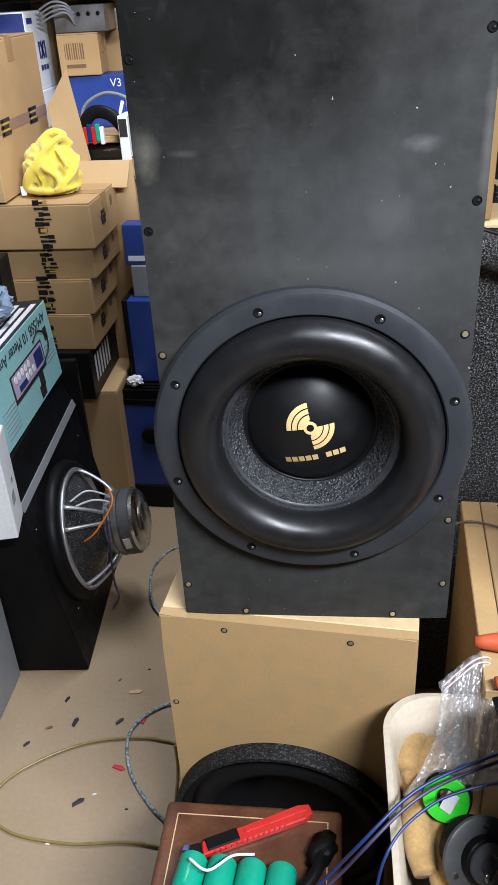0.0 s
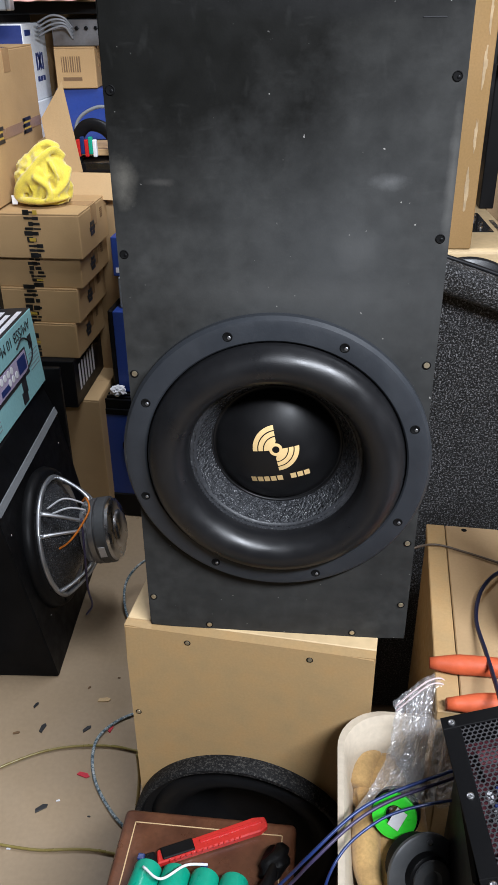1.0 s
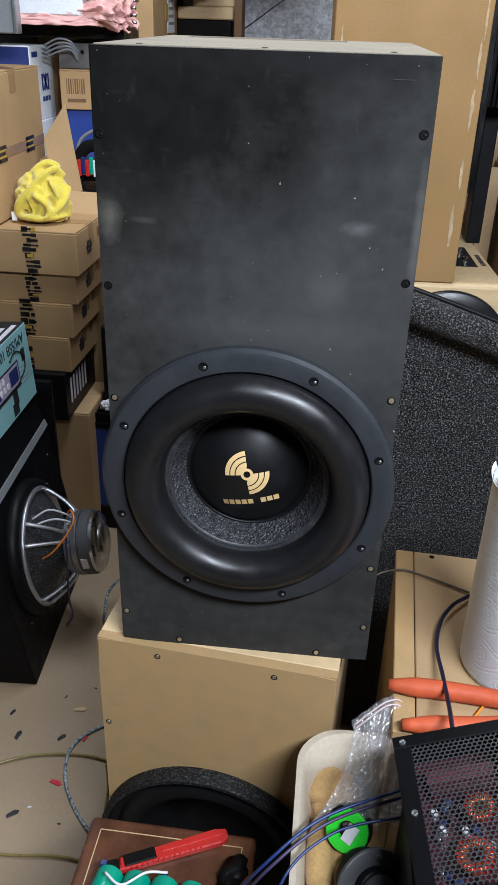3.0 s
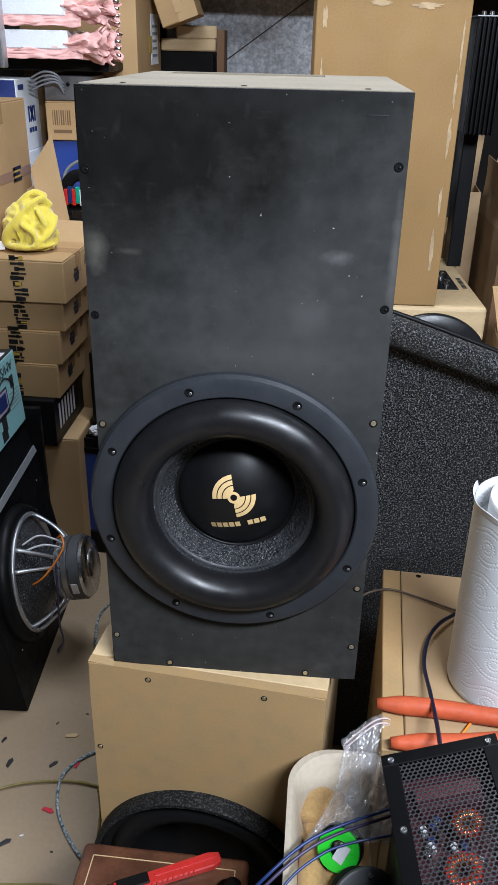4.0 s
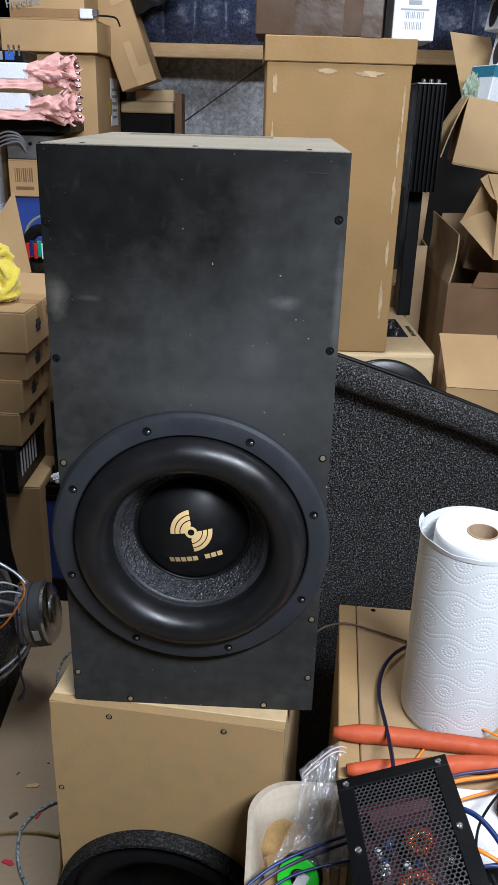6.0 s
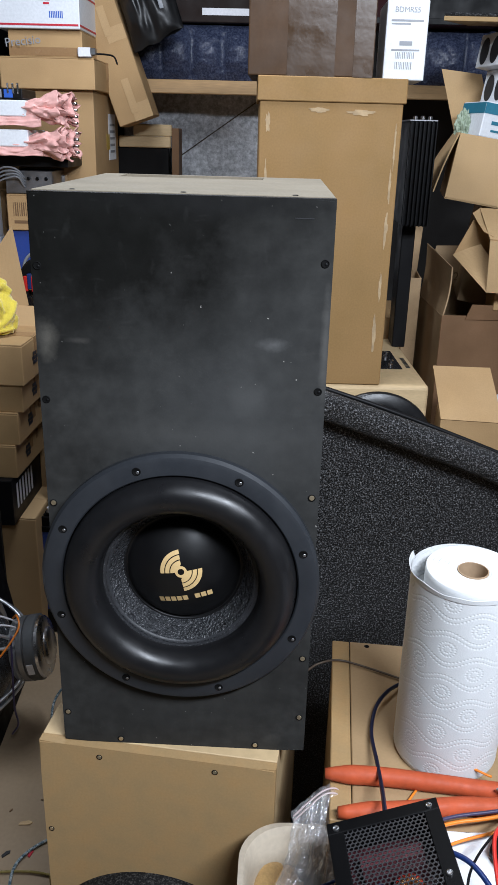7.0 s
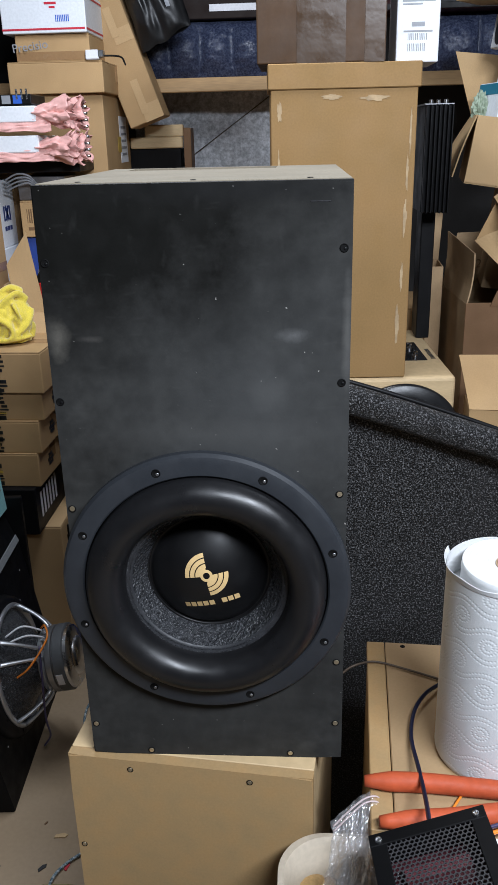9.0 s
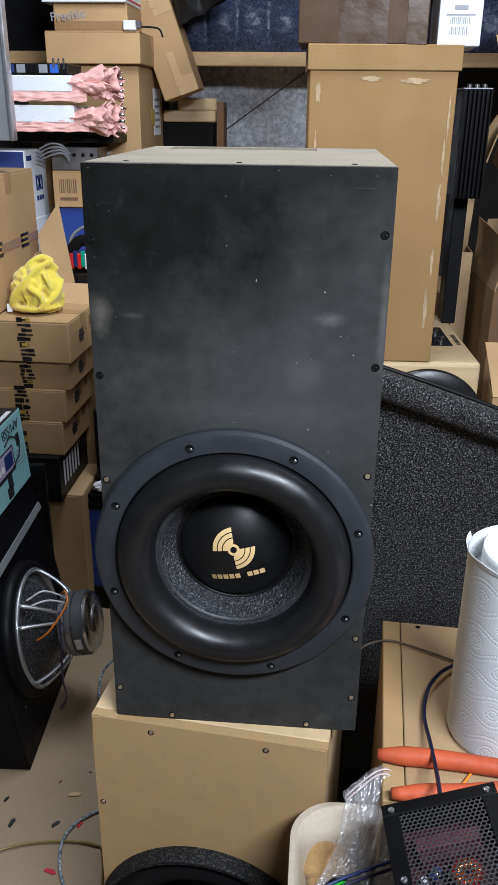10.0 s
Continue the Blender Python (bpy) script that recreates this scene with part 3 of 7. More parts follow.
# top panel with a slot port along the back
SLOT_X0, SLOT_X1, SLOT_Y0, SLOT_Y1 = -0.150, 0.090, 0.375, 0.458
TOPM = material("dusty_raw_board_top", (0.225, 0.195, 0.145), 0.85, vary=0.1, scale=8, fine=0.08, fine_scale=200, bump=0.2, spec=0.25)
for x0, x1, y0, y1 in ((-CAB_W / 2 + 0.001, CAB_W / 2 - 0.001, 0.019, SLOT_Y0), (-CAB_W / 2 + 0.001, SLOT_X0, SLOT_Y0, SLOT_Y1), (SLOT_X1, CAB_W / 2 - 0.001, SLOT_Y0, SLOT_Y1), (-CAB_W / 2 + 0.001, CAB_W / 2 - 0.001, SLOT_Y1, CAB_D)):
    part("top_panel", cuboid(x1 - x0, y1 - y0, 0.019, ((x0 + x1) / 2, (y0 + y1) / 2, CAB_H - 0.0085), 0), TOPM, tall, "dusty raw board top with a slot port")
part("port_wall", cuboid(SLOT_X1 - SLOT_X0, 0.012, 0.3, ((SLOT_X0 + SLOT_X1) / 2, SLOT_Y0 - 0.007, CAB_H - 0.17), 0), MDF, tall)
part("port_wall", cuboid(SLOT_X1 - SLOT_X0, 0.012, 0.3, ((SLOT_X0 + SLOT_X1) / 2, SLOT_Y1 + 0.007, CAB_H - 0.17), 0), MDF, tall)
for i in range(3):
    part("screw_hole", lathe([(0.004, 0.0004), (0.003, 0.001), (0, 0.0006)], 10, pose(-0.14 + 0.14 * i, 0.03, CAB_H + 0.001)), SCREW_HOLE, tall)
woofer(tall, -0.002, 1.0505 - CAB_Z, 0.0, spin=63.4 - 45)
Z = 0.295 - CAB_Z
for zz in (1.211, 1.045, 0.891, 0.625, 0.516):
    screw(tall, 0.180, -0.0002, zz + Z, BRASS_SCREW if zz in (0.891, 0.625, 0.516) else None)
for zz in (1.198, 1.021, 0.868, 0.506):
    screw(tall, -0.182, -0.0002, zz + Z, BRASS_SCREW if zz < 0.9 else None)
for xx in (-0.100, 0.113):
    screw(tall, xx, -0.0002, 0.008, BRASS_SCREW)
part("gouge", cuboid(0.024, 0.0008, 0.0014, (0.152, -0.0002, 0.8145), 0.0005, None), DARK_PRINT, tall, "dark gouge in the paint")

# ---- raw board box below, with its own woofer ----
yaw = -math.degrees(math.atan2(0.041, 0.379))
low = thing("lower_speaker_box", "raw tan board speaker box with a black woofer", "speaker cabinet", pose(-0.232, -0.004, 0, 0, 0, yaw))
LW, LD = 0.381, 0.46
part("front_panel", holed_panel(LW, 0.744, 0.018, 0.185, 0.298, 0.172), MDF, low)
part("top_panel", cuboid(LW, LD - 0.02, 0.018, (LW / 2, LD / 2 + 0.009, 0.736), 0.0012), PINE, low, "pale plywood top")
part("side_panel", cuboid(0.018, LD - 0.02, 0.726, (0.0095, LD / 2 + 0.009, 0.3635), 0.001), MDF, low)
part("side_panel", cuboid(0.018, LD - 0.02, 0.726, (LW - 0.0095, LD / 2 + 0.009, 0.3635), 0.001), PINE, low)
part("back_panel", cuboid(LW, 0.018, 0.744, (LW / 2, LD + 0.009, 0.3725), 0.001), MDF, low)
DUSTY = speckle("dusty_black_rubber", (0.006, 0.006, 0.0065), (0.11, 0.105, 0.095), 260, 0.50, 0.80, 0.7, bump=0.6, depth=0.002, spec=0.2)
ring_m = pose(0.185, 0.0, 0.298) @ FRONT
part("gasket_ring", lathe([(0.196, 0.0), (0.197, 0.026), (0.194, 0.030), (0.188, 0.030), (0.186, 0.026)], 128, ring_m), DUSTY, low, "thick dusty rubber ring", 40)
# Black inner parts, coloured darker still for the shadow inside the ring.
part("basket_frame", lathe([(0.186, 0.026), (0.183, 0.014), (0.170, 0.010), (0.170, -0.01)], 128, ring_m), BLACK_PLASTIC, low, "black frame inside the ring, its shade painted in", 40)
part("surround", lathe([(0.170, 0.006), (0.160, 0.016), (0.145, 0.019), (0.130, 0.012), (0.122, 0.002)], 96, ring_m), BLACK_PLASTIC, low, "black surround", True)
part("cone", lathe([(0.122, 0.002), (0.100, -0.03), (0.07, -0.06), (0.05, -0.07), (0.0, -0.06)], 96, ring_m), BLACK_PLASTIC, low, "deep black cone, its shade painted in", True)
for xx, zz in ((0.10, 0.727), (0.286, 0.727), (0.010, 0.562), (0.37, 0.56)):
    screw(low, xx, -0.0002, zz, BRASS_SCREW if xx < 0.3 else None, r=0.0042)


# ---- cartons ----
def crate(name, label, category, fl, fr, depth, z0, z1, mat, group="", tape=None, flaps=True, lean=0.0, kind=""):
    """A closed carton on its front edge fl to fr on plan. Local x runs along the front, y to the back, z up from its base."""
    w = math.hypot(fr[0] - fl[0], fr[1] - fl[1])
    rz = math.degrees(math.atan2(fr[1] - fl[1], fr[0] - fl[0]))
    ob = thing(name, label, category, pose(fl[0], fl[1], z0, 0, lean, rz), group)
    h = z1 - z0
    t = 0.004 if flaps else 0.0
    bm = cuboid(w, depth, h - t, (w / 2, depth / 2, (h - t) / 2), 0.003, segments=2)
    part("body", bm, mat, ob)
    if flaps:
        for k in (0, 1):
            part("flap", cuboid(w - 0.002, depth / 2 - 0.002, 0.0045, (w / 2, depth * (0.25 + 0.5 * k), h - 0.0018), 0.001), mat, ob)
    if tape:
        part("tape", joined(cuboid(w * 0.99, 0.05, 0.0012, (w / 2, depth / 2, h + 0.0011), 0), cuboid(0.0012, 0.05, 0.06, (w + 0.0004, depth / 2, h - 0.03), 0)), tape, ob)
    ob["w"], ob["d"], ob["h"] = w, depth, h
    return ob


def on_front(x, z):
    return pose(x, -0.0008, z)


def on_right(ob, y, z):
    return pose(ob["w"] + 0.0008, y, z, 0, 0, 90)


def front_bars(ob, rects, mat, name="printing", side="front", lift=0.0007):
    m = pose(0, -lift, 0) if side == "front" else pose(ob["w"] + lift, 0, 0, 0, 0, 90)
    return tagged(part(name, plates(rects, 0.0008, m), mat, ob), kind="stuff" if len(rects) > 1 else "")


def strip(ob, x, z0, z1, wd, mat, side="front", lift=0.0006, name="tape"):
    m = pose(0, -lift, 0) if side == "front" else pose(ob["w"] + lift, 0, 0, 0, 0, 90)
    return part(name, plates([(x, (z0 + z1) / 2, wd, z1 - z0)], 0.0008, m), mat, ob)


def tape_print(ob, x, z0, z1, wd, seed, side="front"):
    """Dark and yellow printed marks along a strip of tape: plain shapes only."""
    rnd = random.Random(seed)
    dark, yel = [], []
    z = z0
    while z < z1:
        h = rnd.uniform(0.008, 0.022)
        for k in range(3):
            (yel if rnd.random() < 0.08 else dark).append((x + rnd.uniform(-0.4, 0.4) * wd, z + h / 2, rnd.uniform(0.2, 0.7) * wd, h * rnd.uniform(0.3, 0.9)))
        z += h
    front_bars(ob, dark, TAPE_BLACK, "printed_mark", side, 0.0013)
    if yel:
        front_bars(ob, yel, TAPE_YELLOW, "printed_mark", side, 0.0016)


def badge(ob, y, z, s, side="right"):
    """A worn black stamp made of plain shapes on a carton's side."""
    front_bars(ob, [(y, z, s, s * 0.22), (y, z + s * 0.28, s * 0.7, s * 0.2), (y, z - s * 0.28, s * 0.75, s * 0.2), (y - s * 0.28, z + 0.05 * s, s * 0.12, s * 0.7), (y + s * 0.25, z, s * 0.12, s * 0.6)], DARK_PRINT, "stamp", side, 0.0012)


# left side, stacked from the floor up
tan_low = crate("carton", "tall tan cardboard carton standing on the floor", "carton", (-0.98, 1.30), (-0.640, 1.30), 0.30, 0.0, 0.47, KRAFT_PALE, "stacked cartons")
black_box = crate("black_carton", "black printed carton under the stacked cartons", "carton", (-1.02, 1.245), (-0.690, 1.245), 0.33, 0.47, 0.625, BLACK_PLASTIC, "stacked cartons", flaps=False)
front_bars(black_box, [(0.06 + 0.02 * 0, 0.11, 0.03, 0.06), (0.11, 0.11, 0.03, 0.06), (0.155, 0.11, 0.03, 0.06), (0.20, 0.125, 0.03, 0.03)], LIGHT_PRINT)
front_bars(black_box, [(0.05 + 0.03 * i, 0.085, 0.014, 0.085) for i in range(6)], LIGHT_PRINT, side="right")
for x1, yf, z0, z1, wide in ((-0.676, 1.27, 0.625, 0.735, 0.40), (-0.662, 1.275, 0.735, 0.839, 0.40), (-0.645, 1.285, 0.839, 0.931, 0.38), (-0.630, 1.265, 0.931, 1.057, 0.42)):
    c = crate("flat_carton", "flat tan cardboard carton with printed black tape, in a stack", "carton", (x1 - wide, yf + 0.012), (x1, yf), 0.27, z0, z1, KRAFT, "flat cartons", tape=TAPE_CLEAR)
    tape_print(c, wide - 0.135, 0.0, z1 - z0, 0.04, int(z0 * 1000))
    badge(c, 0.11, (z1 - z0) * 0.5, 0.05)
    front_bars(c, [(0.205, (z1 - z0) * 0.6 + 0.006 * i, 0.022, 0.003) for i in range(5)], KRAFT_DARK, "printing", "right")
big_tan = crate("carton", "large tan carton with printed tape on top of the stack", "carton", (-1.20, 1.27), (-0.862, 1.27), 0.46, 1.0625, 1.458, KRAFT, "stacked cartons", tape=TAPE_CLEAR)
strip(big_tan, 0.23, 0.168, 0.196, 0.458, TAPE_CLEAR, "right")
for yy in (0.10, 0.33):
    front_bars(big_tan, [(yy, 0.165, 0.072, 0.010), (yy - 0.006, 0.182, 0.062, 0.009), (yy, 0.199, 0.07, 0.010), (yy - 0.024, 0.182, 0.012, 0.04)], TAPE_BLACK, "printed_mark", "right", 0.0012)
    front_bars(big_tan, [(yy, 0.174, 0.056, 0.005), (yy, 0.191, 0.052, 0.005)], TAPE_YELLOW, "printed_mark", "right", 0.0016)


# ---- right side: board box used as a bench, carpeted enclosure, cartons ----
bench = thing("bench_box", "pale board speaker box lying flat and used as a workbench", "box", pose(0, 0, 0))
BT = 0.740
part("top_panel", cuboid(0.49, 0.44, 0.018, (0.283 + 0.245, 0.092, BT - 0.009), 0.0015, pose(0.02, 0, 0, 0, 0, 0)), BENCH, bench, "pale board top")
part("edge_strip", cuboid(0.032, 0.44, 0.0178, (0.2855, 0.092, BT - 0.0091), 0.0015), MDF, bench, "pale edge strip beside a dark crack")
part("side_panel", cuboid(0.018, 0.43, 0.70, (0.280, 0.092, 0.372), 0.002), MDF, bench)
part("side_panel", cuboid(0.018, 0.43, 0.70, (0.78, 0.092, 0.372), 0.002), MDF, bench)
part("back_panel", cuboid(0.49, 0.018, 0.70, (0.53, 0.300, 0.372), 0.002), MDF, bench)
part("front_panel", cuboid(0.49, 0.018, 0.70, (0.53, -0.116, 0.372), 0.002), MDF, bench)
part("bottom_panel", cuboid(0.52, 0.43, 0.018, (0.53, 0.092, 0.011), 0.002), MDF, bench)
bench.matrix_basis = pose(-0.016, 0, 0) @ Matrix.Translation((0.26, 0.31, 0)) @ Matrix.Rotation(radians(-3.8), 4, "Z") @ Matrix.Translation((-0.26, -0.31, 0))
part("screw_hole", lathe([(0.005, 0.0004), (0.004, 0.001), (0, 0.0006)], 12, pose(0.335, 0.30, BT + 0.0002)), SCREW_HOLE, bench)


def paper_roll():
    """A roll of embossed kitchen paper: dotted waves and rosettes pressed into the sheet."""
    R, H = 0.0805, 0.328
    nu, nv = 600, 600
    dots = []
    pitch, turns = 0.037, 6
    wave = 2 * math.pi * R / turns
    for k in range(-1, 10):
        for s in np.arange(0, 2 * math.pi * R, 0.0046):
            z = k * pitch + 0.0075 * math.sin(2 * math.pi * s / wave + math.pi * k)
            dots += [(s, z), (s, z + 0.0075)]
        for c in range(turns):
            cx = (c + (0.75 if k % 2 == 0 else 0.25)) * wave
            cz = k * pitch + 0.0037 + pitch * 0.5
            for rr, n in ((0.0118, 17), (0.0060, 9)):
                dots += [(cx + rr * math.cos(2 * math.pi * i / n), cz + rr * math.sin(2 * math.pi * i / n)) for i in range(n)]
    grid = np.zeros((nv, nu))
    du, dv = 2 * math.pi * R / nu, H / (nv - 1)
    for s, z in dots:
        iu, iv = s / du, z / dv
        for a in range(-2, 3):
            for b in range(-3, 4):
                u, v = int(round(iu)) + a, int(round(iv)) + b
                if 0 <= v < nv:
                    d2 = ((u - iu) * du) ** 2 + ((v - iv) * dv) ** 2
                    grid[v, u % nu] = max(grid[v, u % nu], math.exp(-d2 / (2 * 0.00095 ** 2)))
    vs = []
    for v in range(nv):
        z = v * dv
        for u in range(nu):
            a = 2 * math.pi * u / nu
            r = R + 0.0004 * noise.noise(Vector((3 * math.cos(a), 3 * math.sin(a), z * 12))) - 0.0006 * float(grid[v, u])
            if z < 0.012:
                r -= 0.004 * (1 - z / 0.012) ** 2
            vs.append((r * math.cos(a), r * math.sin(a), z))
    fs = [(v * nu + u, v * nu + (u + 1) % nu, (v + 1) * nu + (u + 1) % nu, (v + 1) * nu + u) for v in range(nv - 1) for u in range(nu)]
    ob = thing("paper_towel_roll", "full roll of white embossed kitchen paper standing on the bench box", "paper towel", pose(0.4165, 0.031, BT + 0.001, -1.5, 1.2, 200))
    part("outer_sheet", (vs, fs), TOWEL, ob, "dotted embossed white paper", True)
    prof = [(0.0685, H - 0.006)]
    for i in range(26):
        r = 0.0680 - (0.0680 - 0.026) * i / 25
        prof.append((r, H + 0.002 * math.sin(i * 2.4) + 0.002 * (1 - i / 25)))
    inner = pose(-0.0095, 0, 0)
    part("wound_end", lathe([(0.0685, H - 0.05)] + prof + [(0.0225, H - 0.001)], 96, inner), TOWEL, ob, "slightly uneven wound paper end", True)
    part("bottom_end", lathe([(R - 0.005, 0.0), (0.022, 0.0)], 64), TOWEL, ob)
    part("core", lathe([(0.0225, 0.001), (0.0225, H + 0.001), (0.0208, H + 0.001), (0.0208, 0.001)], 48, inner), CORE, ob, "brown cardboard core", 40)
    part("gap_floor", lathe([(R - 0.0004, H - 0.045), (0.05, H - 0.045)], 64), TOWEL, ob)
    # the loose end of the sheet lifts off at the top
    def rim(u, v):
        a = -0.9 + 3.2 * u
        r = R + 0.0004 + (0.004 * (1 - u) ** 2 + 0.0004) * v
        return (r * math.cos(a), r * math.sin(a), H - 0.004 + (0.011 + 0.003 * noise.noise(Vector((a * 2.5, 0, 0))) - 0.005 * u) * v)
    loose = sheet(70, 8, rim)
    part("loose_end", loose, TOWEL, ob, "loose paper end standing proud of the roll", True).modifiers.new("thickness", "SOLIDIFY").thickness = 0.0006
    return ob


paper_roll()

# carpeted enclosure: a leaning wedge with a rolled rim and a recessed panel
carp = thing("carpeted_enclosure", "black carpeted subwoofer enclosure with a rolled edge and recessed side", "speaker cabinet", pose(0.215, 0.52, 0, 0, 0, 1))


def rounded_block(x0, x1, y0, y1, z0, z1, slope, r, n=5):
    """A block whose top falls by slope per metre along x, with well rounded edges."""
    bm = cuboid(x1 - x0, y1 - y0, z1 - z0, ((x0 + x1) / 2, (y0 + y1) / 2, (z0 + z1) / 2), r, segments=n)
    for v in bm.verts:
        if v.co.z > (z0 + z1) / 2:
            v.co.z -= slope * (v.co.x - x0) + 0.5 * (v.co.y - y0)
    return bm


part("shell", rounded_block(-0.18, 0.80, 0.03, 0.42, 0.0, 1.243, 0.34, 0.03), CARPET, carp, smooth=60)
rim = tube([(-0.15, 0.010, 1.194), (0.0, 0.010, 1.150), (0.2, 0.010, 1.083), (0.37, 0.010, 1.022), (0.432, 0.012, 0.985), (0.452, 0.012, 0.93), (0.458, 0.012, 0.6), (0.462, 0.012, 0.1)], 0.030, 18, 8)
part("rolled_rim", rim, CARPET, carp, "thick carpeted roll along the edge", True)
part("seam", tube([(-0.15, 0.04, 1.222), (0.1, 0.04, 1.146), (0.3, 0.04, 1.075), (0.5, 0.04, 0.998)], 0.005, 8, 8), BLACK_PLASTIC, carp, "rubber edge trim", True)

# pale board speaker behind, with a woofer on its front and a terminal plate on top
cream = thing("pale_speaker_box", "pale board speaker box with a black terminal plate on top", "speaker cabinet", pose(0.20, 1.035, 0, 0, 0, 3))
part("body", cuboid(0.335, 0.54, 1.040, (0.1675, 0.27, 0.52), 0.012, segments=3), PINE, cream)
plate = part("terminal_plate", cuboid(0.075, 0.20, 0.004, (0.255, 0.26, 1.0405), 0.001), BLACK_GLOSS, cream, "black terminal plate")
for i in range(4):
    part("terminal", lathe([(0.007, 0.0), (0.007, 0.006), (0.004, 0.008), (0, 0.008)], 12, pose(0.262 + 0.01 * (i % 2), 0.185 + 0.045 * i, 1.0425)), STEEL, plate, smooth=40)
part("printing", plates([(0.312, 0.18 + 0.014 * i, 0.012, 0.009) for i in range(8)], 0.0006, pose(0, 0, 1.0408, -90, 0, 0) @ pose(0, 0, 0)), DARK_PRINT, cream)
wo = part("woofer_frame", lathe([(0.155, 0.0), (0.157, 0.010), (0.152, 0.016), (0.135, 0.018), (0.128, 0.022), (0.110, 0.020), (0.09, 0.002), (0.0, -0.01)], 64, pose(0.20, -0.0005, 0.868) @ FRONT), RUBBER, cream, "black woofer frame", True)

# tall carton on the pale speaker
tallc = crate("tall_carton", "tall tan carton with torn tape marks standing on a speaker", "carton", (0.062, 1.03), (0.400, 1.045), 0.24, 1.0405, 1.782, KRAFT_AGED, "tall cartons")
lid_m = part("lid", cuboid(tallc["w"] + 0.012, 0.252, 0.054, (tallc["w"] / 2, 0.12, 0.716), 0.002), KRAFT_AGED, tallc, "telescoping carton lid")
TORN = material("torn_paper_fibre", (0.40, 0.29, 0.165), 0.9, vary=0.25, scale=40, bump=0.4)


def torn_patch(x, z, w, h, seed):
    rnd = random.Random(seed)
    n = 22
    pts = []
    for i in range(n):
        a = 2 * math.pi * i / n
        k = rnd.uniform(0.6, 1.1)
        pts.append((x + w / 2 * k * math.cos(a), z + h / 2 * k * math.sin(a)))
    return prism(pts, 0, 0.0007, pose(0, -0.0002, 0, 90, 0, 0))


for i, (x, z, w, h) in enumerate(((0.14, 0.672, 0.05, 0.012), (0.24, 0.668, 0.075, 0.014), (0.32, 0.40, 0.010, 0.09), (0.318, 0.26, 0.008, 0.08), (0.312, 0.14, 0.013, 0.10), (0.02, 0.64, 0.012, 0.05), (0.018, 0.50, 0.007, 0.14), (0.325, 0.60, 0.006, 0.12), (0.321, 0.50, 0.007, 0.10))):
    part("torn_patch", torn_patch(x, z, w, h, i), TORN, tallc, "torn pale paper fibres")

BROWN_BOX = material("dark_brown_cardboard", (0.060, 0.031, 0.013), 0.6, vary=0.2, scale=9, bump=0.15, spec=0.3)
brown = crate("brown_carton", "dark brown carton wrapped in shiny clear tape", "carton", (0.032, 1.035), (0.322, 1.035), 0.22, 1.7835, 2.06, BROWN_BOX, "tall cartons", flaps=False, tape=TAPE_CLEAR)
TAPE_BROWN = material("shiny_brown_tape", (0.048, 0.025, 0.010), 0.30, vary=0.15, bump=0.35, bump_scale=18, bump_depth=0.003, spec=0.35)
strip(brown, 0.145, 0.0, 0.27, 0.11, TAPE_BROWN)
strip(brown, 0.265, 0.0, 0.27, 0.045, TAPE_BROWN)
rnd = random.Random(4)
white = crate("white_carton", "white carton with printed label and barcodes", "carton", (0.351, 1.10), (0.449, 1.10), 0.16, 1.7835, 1.955, WHITE_CARD, "white cartons", flaps=False)
letters("BDMRS5", 0.0165, pose(0.048, -0.0012, 0.150, 90, 0, 0), MID_GREY, white)
front_bars(white, [(0.049, 0.128, 0.075, 0.004), (0.035, 0.121, 0.045, 0.003), (0.049, 0.080, 0.03, 0.009), (0.049, 0.0655, 0.066, 0.0035)], MID_GREY)
front_bars(white, [(0.027 + 0.0042 * i, 0.054, 0.0022 if i % 3 else 0.001, 0.014) for i in range(11)] + [(0.027 + 0.0042 * i, 0.032, 0.0022 if i % 2 else 0.001, 0.016) for i in range(10)], MID_GREY)

# upright finned amplifier between the cartons
heat = thing("finned_amplifier", "upright black finned power amplifier behind the cartons", "amplifier", pose(0.462, 1.36, 0))
part("body", cuboid(0.075, 0.22, 0.28, (0.0425, 0.13, 1.56), 0.003), BLACK_METAL, heat)
for i in range(7):
    part("fin", cuboid(0.004, 0.02, 0.28, (0.008 + 0.0115 * i, 0.012, 1.56), 0.0008), BLACK_METAL, heat)
for i in range(3):
    part("connector", lathe([(0.006, 0), (0.006, 0.012), (0.004, 0.014), (0, 0.014)], 12, pose(0.02 + 0.02 * i, 0.03, 1.70)), STEEL, heat, smooth=40)
part("end_plate", cuboid(0.079, 0.22, 0.004, (0.0425, 0.13, 1.702), 0.001), DULL_STEEL, heat)
stand = crate("carton", "tan carton standing in the gap behind the tall carton", "carton", (0.40, 1.63), (0.585, 1.63), 0.3, 0.0, 1.10, KRAFT, "rear cartons")
# Added support; its black stands in for the unlit gap below the amplifier.
prop = crate("carton", "narrow support added under the finned amplifier, black for the dark gap", "carton", (0.485, 1.47), (0.525, 1.47), 0.10, 1.0405, 1.42, BLACK_PLASTIC, "rear cartons", flaps=False)


